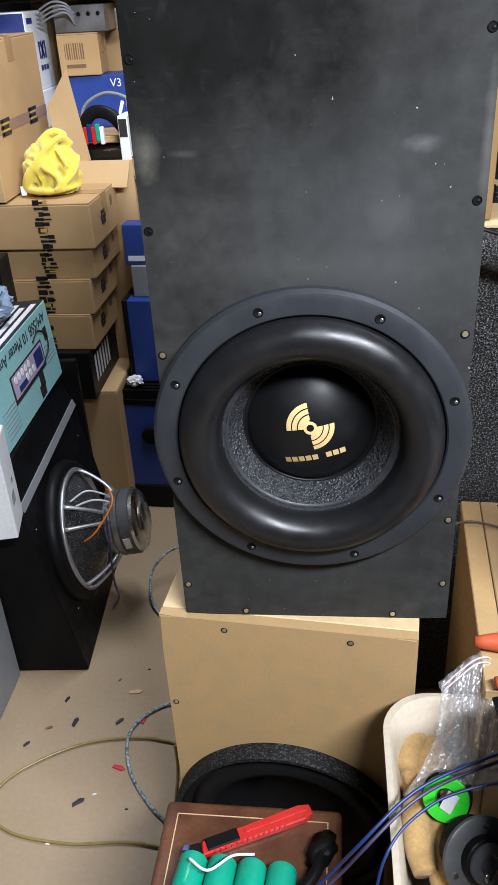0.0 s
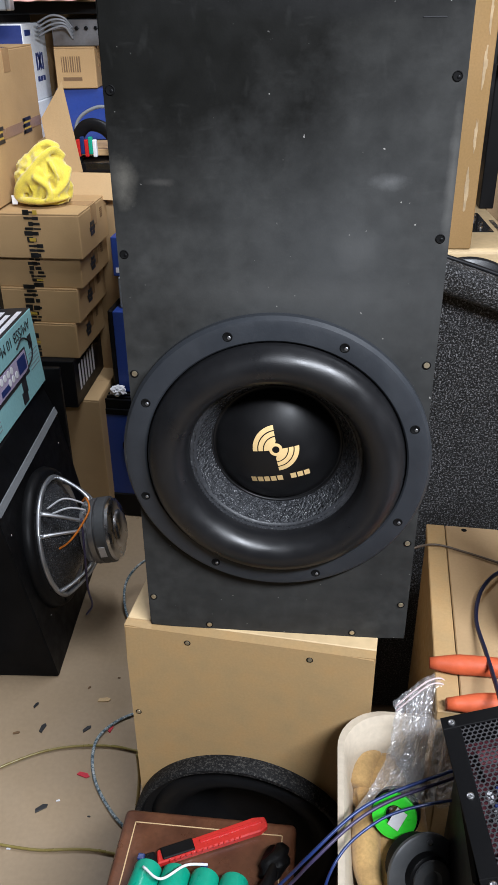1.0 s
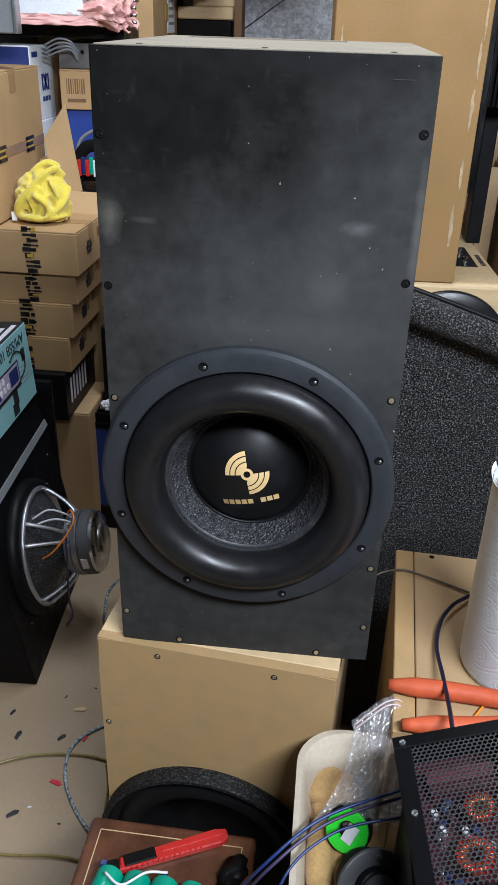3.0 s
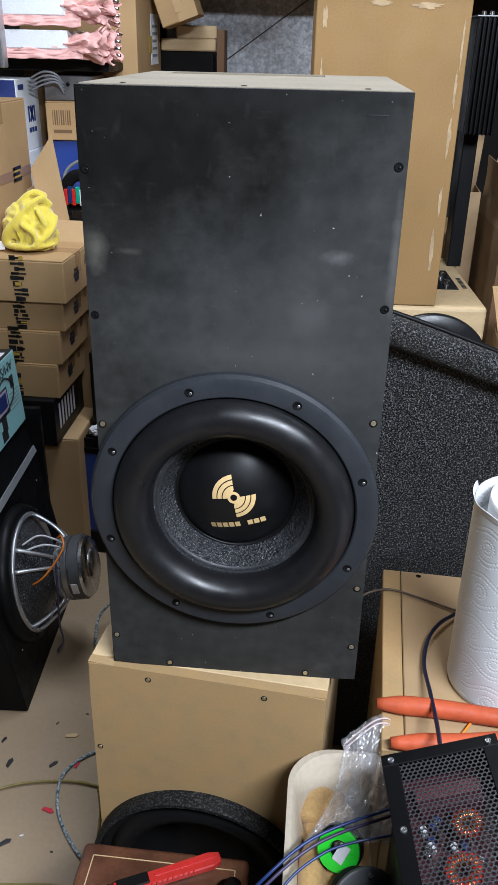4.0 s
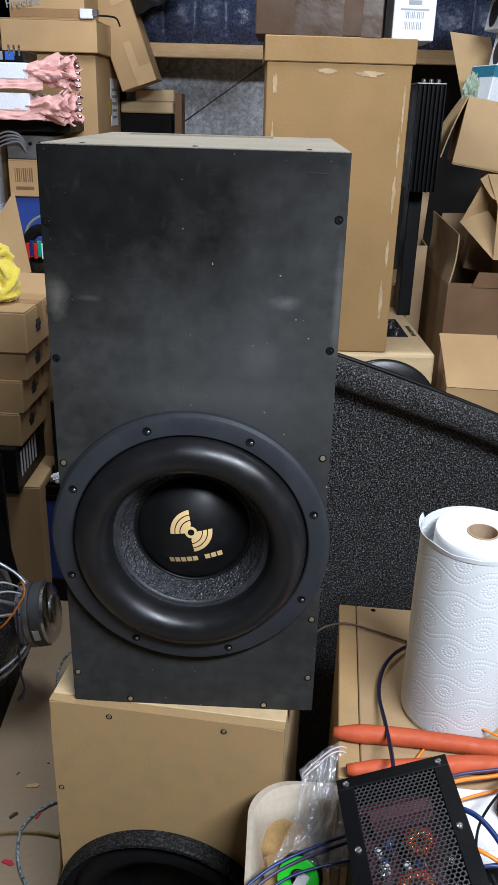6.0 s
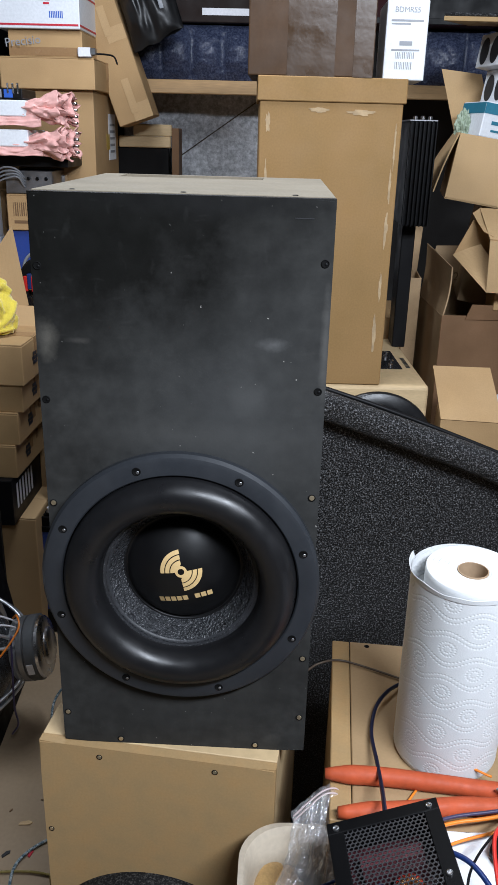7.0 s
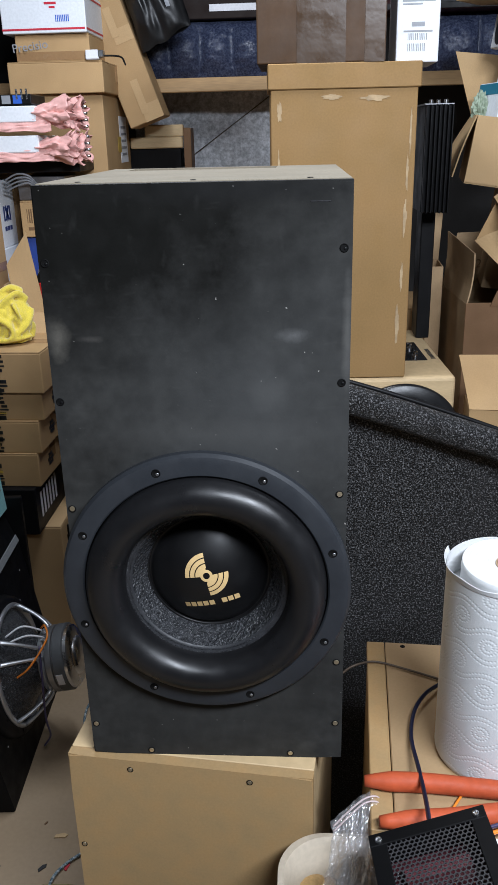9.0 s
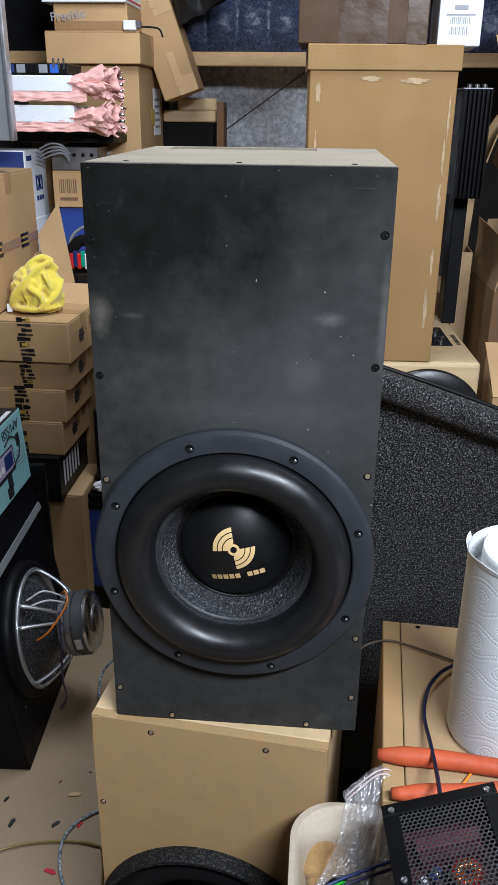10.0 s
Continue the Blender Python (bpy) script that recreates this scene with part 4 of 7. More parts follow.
def wall_panel(a, b, z0, z1, t=0.004, lean=(0, 0)):
    """One side of an open carton, from plan point a to b; lean shifts the top edge."""
    d = Vector((b[0] - a[0], b[1] - a[1], 0)).normalized()
    n = Vector((-d.y, d.x, 0)) * t
    bm = bmesh.new()
    vs = []
    for off in (Vector((0, 0, 0)), n):
        for p, z, ln in ((a, z0, (0, 0)), (b, z0, (0, 0)), (b, z1, lean), (a, z1, lean)):
            vs.append(bm.verts.new(Vector((p[0] + ln[0], p[1] + ln[1], z)) + off))
    bm.faces.new(vs[:4])
    bm.faces.new(vs[4:])
    for i in range(4):
        bm.faces.new((vs[i], vs[(i + 1) % 4], vs[4 + (i + 1) % 4], vs[4 + i]))
    return bm


def slab(p, q, r, s, t=0.004, bow=0.0):
    """A cardboard flap through four corners, with a little thickness."""
    p, q, r, s = (Vector(v) for v in (p, q, r, s))
    n = (q - p).cross(s - p).normalized()
    k = 6
    bm = bmesh.new()
    grid = []
    for side in (0, 1):
        g = []
        for j in range(k + 1):
            for i in range(k + 1):
                u, v = i / k, j / k
                c = (p * (1 - u) + q * u) * (1 - v) + (s * (1 - u) + r * u) * v
                g.append(bm.verts.new(c + n * (side * t + bow * math.sin(math.pi * v))))
        grid.append(g)
    w = k + 1
    for g in grid:
        for j in range(k):
            for i in range(k):
                bm.faces.new((g[j * w + i], g[j * w + i + 1], g[(j + 1) * w + i + 1], g[(j + 1) * w + i]))
    rimv = [i for i in range(w)] + [j * w + k for j in range(1, w)] + [k * w + i for i in range(k - 1, -1, -1)] + [j * w for j in range(k - 1, 0, -1)]
    for a, b in zip(rimv, rimv[1:] + rimv[:1]):
        bm.faces.new((grid[0][a], grid[0][b], grid[1][b], grid[1][a]))
    return bm


def open_carton(name, label, fl, fr, depth, z0, z1, mat, inner=None, flaps=()):
    """An open carton with bent flaps; inner is the board of its sides, back and flaps, where it differs from the front."""
    inner = inner or mat
    w = math.hypot(fr[0] - fl[0], fr[1] - fl[1])
    rz = math.degrees(math.atan2(fr[1] - fl[1], fr[0] - fl[0]))
    ob = thing(name, label, "carton", pose(fl[0], fl[1], z0, 0, 0, rz), "open cartons")
    h = z1 - z0
    part("bottom", cuboid(w, depth, 0.005, (w / 2, depth / 2, 0.0025), 0), mat, ob)
    part("front_wall", cuboid(w, 0.005, h, (w / 2, 0.0025, h / 2), 0.001), mat, ob)
    part("back_wall", cuboid(w, 0.005, h, (w / 2, depth - 0.0025, h / 2), 0.001), inner, ob)
    part("side_wall", cuboid(0.005, depth - 0.01, h, (0.0025, depth / 2, h / 2), 0.001), inner, ob)
    part("side_wall", cuboid(0.005, depth - 0.01, h, (w - 0.0025, depth / 2, h / 2), 0.001), inner, ob)
    for f in flaps:
        part("flap", slab(*f[:4], bow=f[4] if len(f) > 4 else 0.0), inner, ob, "bent open flap")
    return ob, w, h


# large open carton low on the right
deep = open_carton("open_carton", "large brown open carton with torn flaps", (0.617, 1.40), (1.12, 1.425), 0.33, 0.0, 1.160, KRAFT_DARK, KRAFT_WORN,
                   flaps=[((0.0, 0.0, 1.155), (0.0, 0.325, 1.165), (0.002, 0.30, 1.335), (0.020, 0.025, 1.300), 0.006),
                          ((0.0, 0.33, 1.160), (0.5, 0.33, 1.160), (0.5, 0.38, 1.33), (0.05, 0.37, 1.32), 0.006)])[0]
part("fold", slab((0.070, -0.001, 1.150), (0.500, -0.001, 1.150), (0.500, -0.006, 1.190), (0.085, -0.006, 1.196)), KRAFT_DARK, deep, "short upright front flap")
letters("02", 0.040, pose(0.105, 0.322, 1.225, 90, 0, 0), BROWN_SHADE, deep, "printing")
part("box_inside", cuboid(0.26, 0.20, 0.30, (0.34, 0.20, 1.02), 0.003), KRAFT, deep, "smaller carton inside")
open_carton("open_carton", "tan open carton with an upright flap beside the pile", (0.535, 1.615), (0.582, 1.612), 0.16, 0.0, 1.235, KRAFT_WORN,
            flaps=[((0.0, 0.0, 1.235), (0.0, 0.16, 1.235), (-0.02, 0.15, 1.33), (-0.012, 0.01, 1.335), 0.004),
                   ((0.0, 0.16, 1.235), (0.046, 0.16, 1.235), (0.055, 0.17, 1.43), (0.0, 0.17, 1.36))])

# carton with a hand hole lying tipped over, its end open
mid = thing("hand_hole_carton", "tan open carton with a hand hole lying tipped over", "carton", pose(0.715, 1.325, 1.1805), "open cartons")
NT, NB, FB, RT = Vector((-0.003, 0.0, 0.212)), Vector((0.004, 0.0, 0.066)), Vector((-0.073, 0.135, 0.150)), Vector((-0.013, 0.124, 0.287))


def along(p, x):
    return p + Vector((x, -0.055 * x, -0.035 * x))


def up_slope(x, k):
    return along(NT * (1 - k) + RT * k, x)


part("front_wall", slab(along(NB, 0), along(NB, 0.36), along(NT, 0.36), along(NT, 0), 0.004, 0.003), KRAFT_PALE, mid)
for x0, x1, k0, k1 in ((0.0, 0.075, 0.0, 1.0), (0.075, 0.165, 0.0, 0.42), (0.075, 0.165, 0.80, 1.0), (0.165, 0.36, 0.0, 1.0)):
    part("top_wall", slab(up_slope(x0, k0), up_slope(x1, k0), up_slope(x1, k1), up_slope(x0, k1)), KRAFT_PALE, mid, "sloping wall with a hand hole")
part("back_wall", slab(along(FB, 0), along(FB, 0.36), along(RT, 0.36), along(RT, 0)), KRAFT, mid)
part("bottom_wall", slab(along(NB, 0), along(NB, 0.36), along(FB, 0.36), along(FB, 0)), KRAFT, mid)
part("torn_flap", slab(RT + Vector((-0.020, -0.004, -0.012)), RT + Vector((0.0, 0.0, 0.002)), NT + Vector((0.010, 0.004, 0.010)), NT + Vector((-0.012, 0.030, 0.020)), 0.004, 0.006), KRAFT_PALE, mid, "torn folded end flap")
part("end_flap", slab(FB, NB, NB + Vector((0.055, 0.040, 0.040)), FB + Vector((0.075, -0.02, 0.035)), 0.004, 0.004), KRAFT_PALE, mid, "end flap folded inwards")
part("foot", cuboid(0.30, 0.10, 0.06, (0.20, 0.12, 0.030), 0.002), KRAFT, mid)

# upper carton full of boxed car speakers, sagging to one side
SAG = 8.3
up, uw, uh = open_carton("open_carton", "tan open carton packed with boxed car speakers", (0.605, 1.50), (1.02, 1.44), 0.36, 1.491, 1.676, KRAFT_PALE,
                         flaps=[((0.0, 0.0, 0.185), (0.0, 0.36, 0.185), (-0.060, 0.36, 0.030), (-0.032, 0.05, 0.010), 0.004),
                                ((0.0, 0.36, 0.185), (0.13, 0.36, 0.185), (0.040, 0.367, 0.372), (-0.089, 0.350, 0.367), 0.004)])
up.matrix_basis = pose(0.605, 1.50, 1.491, 0, SAG, -8.2)
worn = crate("carton", "worn tan carton under the packed carton", "carton", (0.63, 1.54), (1.0, 1.50), 0.26, 1.19, 1.487, KRAFT_WORN, "rear cartons")
worn.matrix_basis = up.matrix_basis @ pose(0.12, 0.07, -0.2985)
front_bars(worn, [(0.10, 0.20 + 0.02 * i, 0.12, 0.006) for i in range(4)], BROWN_SHADE)
for x, y, z, w, h, lab in ((0.058, 0.075, 0.186, 0.30, 0.098, "white and blue boxed car speaker in an open carton"),
                           (0.104, 0.115, 0.2845, 0.30, 0.100, "white boxed car speaker with black printing"),
                           (0.064, 0.120, 0.3850, 0.28, 0.094, "white boxed car speaker on top of the pile")):
    m = up.matrix_basis @ Vector((x, y, z))
    c = crate("speaker_carton", lab, "carton", (m.x, m.y), (m.x + w, m.y), 0.15, m.z, m.z + h, WHITE_CARD, "boxed speakers", flaps=False)
    c.matrix_basis = pose(m.x, m.y, m.z, 0, SAG, 14)
    if z > 0.2:
        for k in (0, 1):
            part("picture", lathe([(0.0, 0.0), (0.012, 0.0), (0.034, 0.0006), (0.038, 0.0002)], 24, pose(-0.0005, 0.042 + 0.066 * k, h * 0.48, 0, -90, 0) @ Matrix.Diagonal((1, 0.72, 1, 1))), DARK_PRINT, c, "picture of a speaker")
        front_bars(c, [(0.075, h - 0.018, 0.085, 0.011)] + [(0.10, h - 0.036 - 0.0088 * i, 0.15 - 0.012 * (i % 3), 0.0022) for i in range(6)], MID_GREY)
        front_bars(c, [(0.020, h - 0.018, 0.012, 0.012)], BLUE_PRINT)
    else:
        front_bars(c, [(0.15, 0.080, 0.30, 0.030)], TEAL_PRINT, "teal_band")
        part("side_band", cuboid(0.0008, 0.148, 0.030, (-0.0006, 0.075, 0.080), 0), TEAL_PRINT, c)
        front_bars(c, [(0.10, 0.082, 0.10, 0.008)], LIGHT_PRINT, lift=0.0013)
        front_bars(c, [(0.085, 0.042, 0.11, 0.010), (0.07, 0.020, 0.075, 0.006)], TEAL_PRINT)
fill_m = up.matrix_basis @ pose(0.13, 0.10, 0.0055)
ins = crate("carton", "fill of small boxes under the boxed speakers", "carton", (0.74, 1.58), (0.98, 1.58), 0.2, 1.0, 1.180, KRAFT, "rear cartons", flaps=False)
ins.matrix_basis = fill_m
tealish = crate("blister_pack", "clear and teal blister pack in the open carton", "pack", (0.70, 1.60), (0.755, 1.60), 0.03, 1.0, 1.270, GREY_PAINT, "boxed speakers", flaps=False)
tealish.matrix_basis = up.matrix_basis @ pose(0.040, 0.15, 0.0055)
front_bars(tealish, [(0.04, 0.24, 0.025, 0.05)], TEAL_PRINT)
# green crumpled wrapping beside it
wrap_at = up.matrix_basis @ Vector((0.012, 0.16, 0.20))
single("crumpled_wrap", ball(0.032, wrap_at, (0.7, 0.8, 1.5), 0.5, 3.0, 4, 2.0), material("pale_green_wrap", (0.30, 0.36, 0.26), 0.5), "pale green crumpled plastic wrap in the carton", "wrapping")
# carpet-covered board on top
off = thing("board_offcut", "pale board with a carpet-covered top lying on the boxed speakers", "board", pose(0.565, 1.58, 1.972, 4, 3.0, -24))
part("board", cuboid(0.46, 0.30, 0.012, (0.23, 0.15, 0.006), 0.001), MDF, off)
part("carpet_layer", cuboid(0.46, 0.30, 0.009, (0.23, 0.15, 0.0167), 0.003), CARPET, off, "dark carpet layer")
small, sw, sh = open_carton("open_carton", "small open carton with a raised pale flap", (0.562, 1.0), (0.720, 0.985), 0.13, 0.0, 0.965, KRAFT,
                            flaps=[((0.0, 0.0, 0.965), (0.158, 0.0, 0.965), (0.125, 0.10, 1.085), (-0.025, 0.10, 1.082), 0.003)])
single("pvc_pipe", tube([(0.70, 1.30, 0.88), (0.86, 1.18, 1.025), (0.98, 1.09, 1.13)], 0.017, 16, 6), PVC, "white plastic pipe leaning among cartons", "pipe", smooth=True)
crate("printed_carton", "red and white printed carton among brown cartons", "carton", (0.74, 1.02), (0.95, 1.0), 0.14, 0.0, 0.93, material("red_brown_print", (0.36, 0.12, 0.075), 0.55, vary=0.4, scale=26, tint=(0.44, 0.32, 0.22)), "rear cartons", flaps=False)


# ---- left side ----
# leaning black cabinet with a woofer mounted magnet outwards
inv = thing("black_speaker_box", "black angled speaker box with a woofer mounted magnet outwards", "speaker cabinet", pose(-0.611, 0.59, 0, 0, 0, 3.4))
VINYL = material("black_vinyl_board", (0.0045, 0.0045, 0.005), 0.5, vary=0.3, scale=10, bump=0.3, spec=0.12)
prof = [(0.0, 0.0), (-0.083, 0.505), (-0.118, 0.600), (-0.5, 0.60), (-0.5, 0.0)]
part("body", prism([(-z, x) for x, z in prof], 0.0, 0.57, Matrix(((0, 1, 0, 0), (0, 0, 1, 0), (-1, 0, 0, 0), (0, 0, 0, 1))), 0.004), VINYL, inv)
part("trim_strip", cuboid(0.022, 0.55, 0.004, (0, 0, 0), 0.001, pose(-0.085, 0.285, 0.512, 0, 69.8, 0) @ pose(0, 0, 0.003)), GREY_PAINT, inv, "dull grey trim strip")
part("back_board", cuboid(0.40, 0.018, 0.64, (-0.26, 0.582, 0.32), 0.002), BLACK_PLASTIC, inv, "black board rising behind")
for i in range(16):
    rr = random.Random(i)
    zz = 0.05 + 0.4 * rr.random()
    part("dust_fleck", ball(0.0022, (0.0012 - 0.1644 * zz, 0.03 + 0.5 * rr.random(), zz), (0.4, 1, 1), 0.3, 2, 1, i), LIGHT_PRINT, inv)
bm_m = pose(-0.1644 * 0.285, 0.24, 0.285, 0, 90 - 9.3, 0)
part("gasket_ring", lathe([(0.192, 0.0), (0.194, 0.006), (0.188, 0.022), (0.180, 0.027), (0.166, 0.028), (0.160, 0.0)], 80, bm_m), BLACK_PLASTIC, inv, "black mounting gasket", 40)
part("basket_ring", lathe([(0.164, 0.027), (0.168, 0.031), (0.165, 0.037), (0.157, 0.038), (0.153, 0.026)], 80, bm_m), ALU, inv, "bare cast rim of the woofer", True)
part("back_of_cone", lathe([(0.153, 0.026), (0.118, 0.05), (0.065, 0.090), (0.045, 0.105)], 64, bm_m), CONE, inv, "black back of the paper cone", True)


def cast_arm(a, half, wide, n=10):
    """A flat tapered arm from the rim to the magnet seat, with a raised rib along each edge."""
    bms = []
    for side in (-1, 1):
        pts = []
        for i in range(n + 1):
            t = i / n
            r, h = 0.160 - 0.078 * t ** 1.15, 0.034 + 0.088 * (1 - (1 - t) ** 1.35)
            b = a + side * half * (1 - 0.25 * t)
            pts.append(bm_m @ Vector((r * math.cos(b), r * math.sin(b), h)))
        bms.append(tube(pts, lambda t: wide * (1.25 - 0.35 * math.sin(math.pi * t)), 8, 0, 0.75))
    return joined(*bms)


for k in range(4):
    part("basket_arm", cast_arm(radians(90 * k + 45), 0.19, 0.0062), ALU, inv, "cast silver arm with two ribs", True)
part("spider_cup", lathe([(0.084, 0.112), (0.087, 0.124), (0.080, 0.130), (0.062, 0.130), (0.060, 0.110)], 48, bm_m), ALU, inv, smooth=40)
part("voice_coil", lathe([(0.050, 0.095), (0.050, 0.130)], 32, bm_m), COPPER, inv, smooth=True)
mag = part("magnet", lathe([(0.030, 0.130), (0.086, 0.130), (0.090, 0.134), (0.090, 0.148), (0.086, 0.1505), (0.086, 0.1515)], 64, bm_m), DULL_STEEL, inv, "zinc top plate and magnet", 40)
part("magnet_ring", lathe([(0.085, 0.1515), (0.0905, 0.154), (0.0905, 0.178), (0.086, 0.181), (0.085, 0.181)], 64, bm_m), DARK_GREY, mag, "grey rubber magnet boot", 40)
part("back_plate", lathe([(0.085, 0.181), (0.084, 0.189), (0.077, 0.195), (0.052, 0.197), (0.050, 0.201), (0.043, 0.207), (0.0, 0.209)], 64, bm_m), STEEL, mag, "bright steel back plate with a raised cap", 40)
part("data_label", plates([(0, 0, 0.018, 0.034)], 0.001, bm_m @ pose(0.010, -0.0908, 0.165, 0, 90, 6)), LIGHT_PRINT, mag)
for pts, mt, r in (([(0.02, -0.10, 0.05), (0.05, -0.10, 0.10), (0.10, -0.06, 0.15), (0.118, -0.02, 0.14), (0.10, 0.0, 0.12)], ORANGE_WIRE, 0.0028),
                   ([(0.11, -0.07, 0.04), (0.12, -0.06, 0.10), (0.095, -0.04, 0.135), (0.08, -0.03, 0.12)], LIGHT_PRINT, 0.0026),
                   ([(0.12, -0.05, 0.04), (0.135, -0.035, 0.085), (0.11, -0.02, 0.12), (0.08, 0.0, 0.13)], LIGHT_PRINT, 0.0026),
                   ([(0.09, -0.07, 0.13), (0.0, -0.098, 0.12), (-0.11, -0.105, 0.10), (-0.18, -0.09, 0.09), (-0.22, -0.08, 0.06)], PURPLE_WIRE, 0.0028)):
    part("lead_wire", tube([bm_m @ Vector((-p[0], p[1], p[2])) for p in pts], r, 8, 8), mt, inv, smooth=True)
for i in range(10):
    a = 2 * math.pi * i / 10
    part("gasket_screw", lathe([(0.004, 0), (0.003, 0.002), (0, 0.002)], 8, bm_m @ Matrix.Translation((0.174 * math.cos(a), 0.174 * math.sin(a), 0.0275))), SCREW_HOLE, inv)

# teal radio carton on the black box
radio = thing("radio_carton", "teal printed radio carton lying upside down on the black speaker", "carton", pose(-0.738, 0.60, 0.604, 0, -4, 1.0))
part("body", cuboid(0.12, 0.555, 0.222, (-0.06, 0.2775, 0.111), 0.002), TEAL_CARD, radio)
part("printed_edge", cuboid(0.118, 0.553, 0.001, (-0.06, 0.2775, 0.2226), 0), DARK_PRINT, radio, "black printed side with white lettering bars")
tagged(part("edge_printing", joined(*[cuboid(0.014, 0.40 - 0.05 * (i % 2), 0.001, (-0.018 - 0.024 * i, 0.32, 0.2236), 0) for i in range(4)]), LIGHT_PRINT, radio), kind="stuff")
rf = pose(0.0008, 0, 0, 0, 0, 90)
letters("AM/SSB 10 Meter Amateur", 0.040, pose(0.0012, 0.30, 0.192, 90, 0, 90) @ pose(0, 0, 0, 0, 0, 180), DARK_PRINT, radio)
part("picture_of_radio", joined(plates([(0.33, 0.110, 0.25, 0.075)], 0.0008, rf)), DARK_PRINT, radio)
part("picture_panel", plates([(0.33, 0.113, 0.235, 0.058)], 0.0008, pose(0.0007, 0, 0) @ rf), LILAC, radio)
tagged(part("picture_screen", plates([(0.41, 0.114, 0.060, 0.042), (0.275, 0.098, 0.06, 0.016)], 0.0008, pose(0.0014, 0, 0) @ rf), BLUE_DARK, radio), kind="stuff")
for i in range(8):
    part("picture_knob", lathe([(0.0105, 0), (0.0095, 0.0012), (0, 0.0012)], 16, pose(0.0016, 0.235 + 0.025 * i if i < 5 else 0.31 + 0.026 * (i - 5), 0.128 if i < 5 else 0.104, 0, 90, 0)), LIGHT_PRINT, radio)
tagged(part("picture_handset", plates([(0.40, 0.058, 0.034, 0.05), (0.39, 0.026, 0.040, 0.034), (0.50, 0.145, 0.026, 0.036)], 0.0008, rf), DARK_PRINT, radio), kind="stuff")
part("picture_cord", tube([(0.001, 0.42, 0.08), (0.001, 0.49, 0.10), (0.001, 0.50, 0.14), (0.001, 0.45, 0.172), (0.001, 0.40, 0.160)], 0.0026, 6, 8), DARK_PRINT, radio)
tagged(part("small_print", plates([(0.505, 0.115 - 0.011 * i, 0.07, 0.002) for i in range(5)] + [(0.16, 0.09 - 0.011 * i, 0.09, 0.002) for i in range(7)], 0.0006, rf), MID_GREY, radio), kind="stuff")
bag_top = single("crumpled_bag", ball(0.07, (-0.86, 0.98, 0.872), (1, 1.2, 0.7), 0.35, 2.5, 4, 7), material("grey_blue_film", (0.25, 0.32, 0.45), 0.25, vary=0.5, scale=14), "grey and blue crumpled plastic bag on the radio carton", "bag")
crate("black_carton", "black printed carton beside the stack", "carton", (-1.15, 1.12), (-0.87, 1.15), 0.11, 0.60, 0.93, BLACK_PLASTIC, "stacked cartons", flaps=False)

# grey case and white carton at the edge
greyc = crate("grey_case", "plain grey plastic case standing on the floor", "case", (-1.10, 0.36), (-0.79, 0.36), 0.21, 0.0, 0.50, GREY_PAINT, flaps=False)
whitec = crate("white_carton", "white carton with a small printed label on a grey case", "carton", (-0.98, 0.43), (-0.672, 0.50), 0.10, 0.501, 0.74, WHITE_CARD, "white cartons", flaps=False)
front_bars(whitec, [(0.04, 0.085, 0.03, 0.03), (0.06, 0.12, 0.015, 0.014)], MID_GREY, side="right")
front_bars(whitec, [(0.27, 0.08, 0.03, 0.035)], MID_GREY)

# yellow cloth on the stack
def rag(radius, squash, seed, level=6):
    bm = bmesh.new()
    bmesh.ops.create_icosphere(bm, subdivisions=level, radius=1)
    for v in bm.verts:
        d = v.co.normalized()
        q = d * 0.75 + Vector((seed, 0, 0)) + 0.6 * Vector((noise.noise(d * 2.1), noise.noise(d * 2.1 + Vector((9, 0, 0))), noise.noise(d * 2.1 + Vector((0, 9, 0)))))
        ridge = 1 - abs(noise.noise(q * 1.5)) * 2.4
        ridge2 = 1 - abs(noise.noise(q * 3.4 + Vector((3, 1, 0)))) * 2.2
        k = 0.80 + 0.24 * ridge + 0.045 * ridge2
        p = Vector((d.x * squash[0], d.y * squash[1], d.z * squash[2])) * radius * k
        p.z = max(p.z, -0.55 * radius) + 0.55 * radius
        v.co = p
    return bm


cl = thing("yellow_cloth", "crumpled yellow microfibre cloth lying on a carton", "cloth", pose(-0.762, 1.400, 1.0615, 0, 0, 10) @ Matrix.Diagonal((0.84, 0.86, 0.97, 1)))
FOLDS = (([(-0.085, -0.03, 0.020), (-0.07, -0.05, 0.055), (-0.03, -0.055, 0.095), (0.015, -0.045, 0.135), (0.05, -0.02, 0.150), (0.075, 0.0, 0.125)], 0.026),
               ([(0.085, -0.01, 0.10), (0.075, -0.045, 0.065), (0.05, -0.07, 0.040), (0.015, -0.078, 0.030)], 0.024),
               ([(-0.02, -0.075, 0.085), (0.02, -0.082, 0.060), (0.03, -0.088, 0.030), (0.015, -0.095, 0.018)], 0.017),
               ([(0.06, 0.02, 0.15), (0.02, 0.0, 0.165), (-0.03, -0.01, 0.14), (-0.06, 0.0, 0.09)], 0.022),
               ([(-0.085, -0.035, 0.016), (-0.05, -0.07, 0.018), (0.0, -0.085, 0.016), (0.05, -0.075, 0.018), (0.085, -0.04, 0.02)], 0.018),
               ([(0.035, -0.05, 0.125), (0.05, -0.068, 0.100), (0.058, -0.066, 0.075)], 0.012))
pieces = [rag(0.098, (1.0, 0.80, 0.95), 2.7, 5)]
for pts, r in FOLDS:
    pieces.append(tube(pts, lambda t, r=r: 0.80 * r * (0.8 + 0.2 * math.sin(5 * t + 40 * r)), 16, 10, 0.72))
cloth = part("cloth", joined(*pieces), YELLOW_CLOTH, cl, smooth=True)
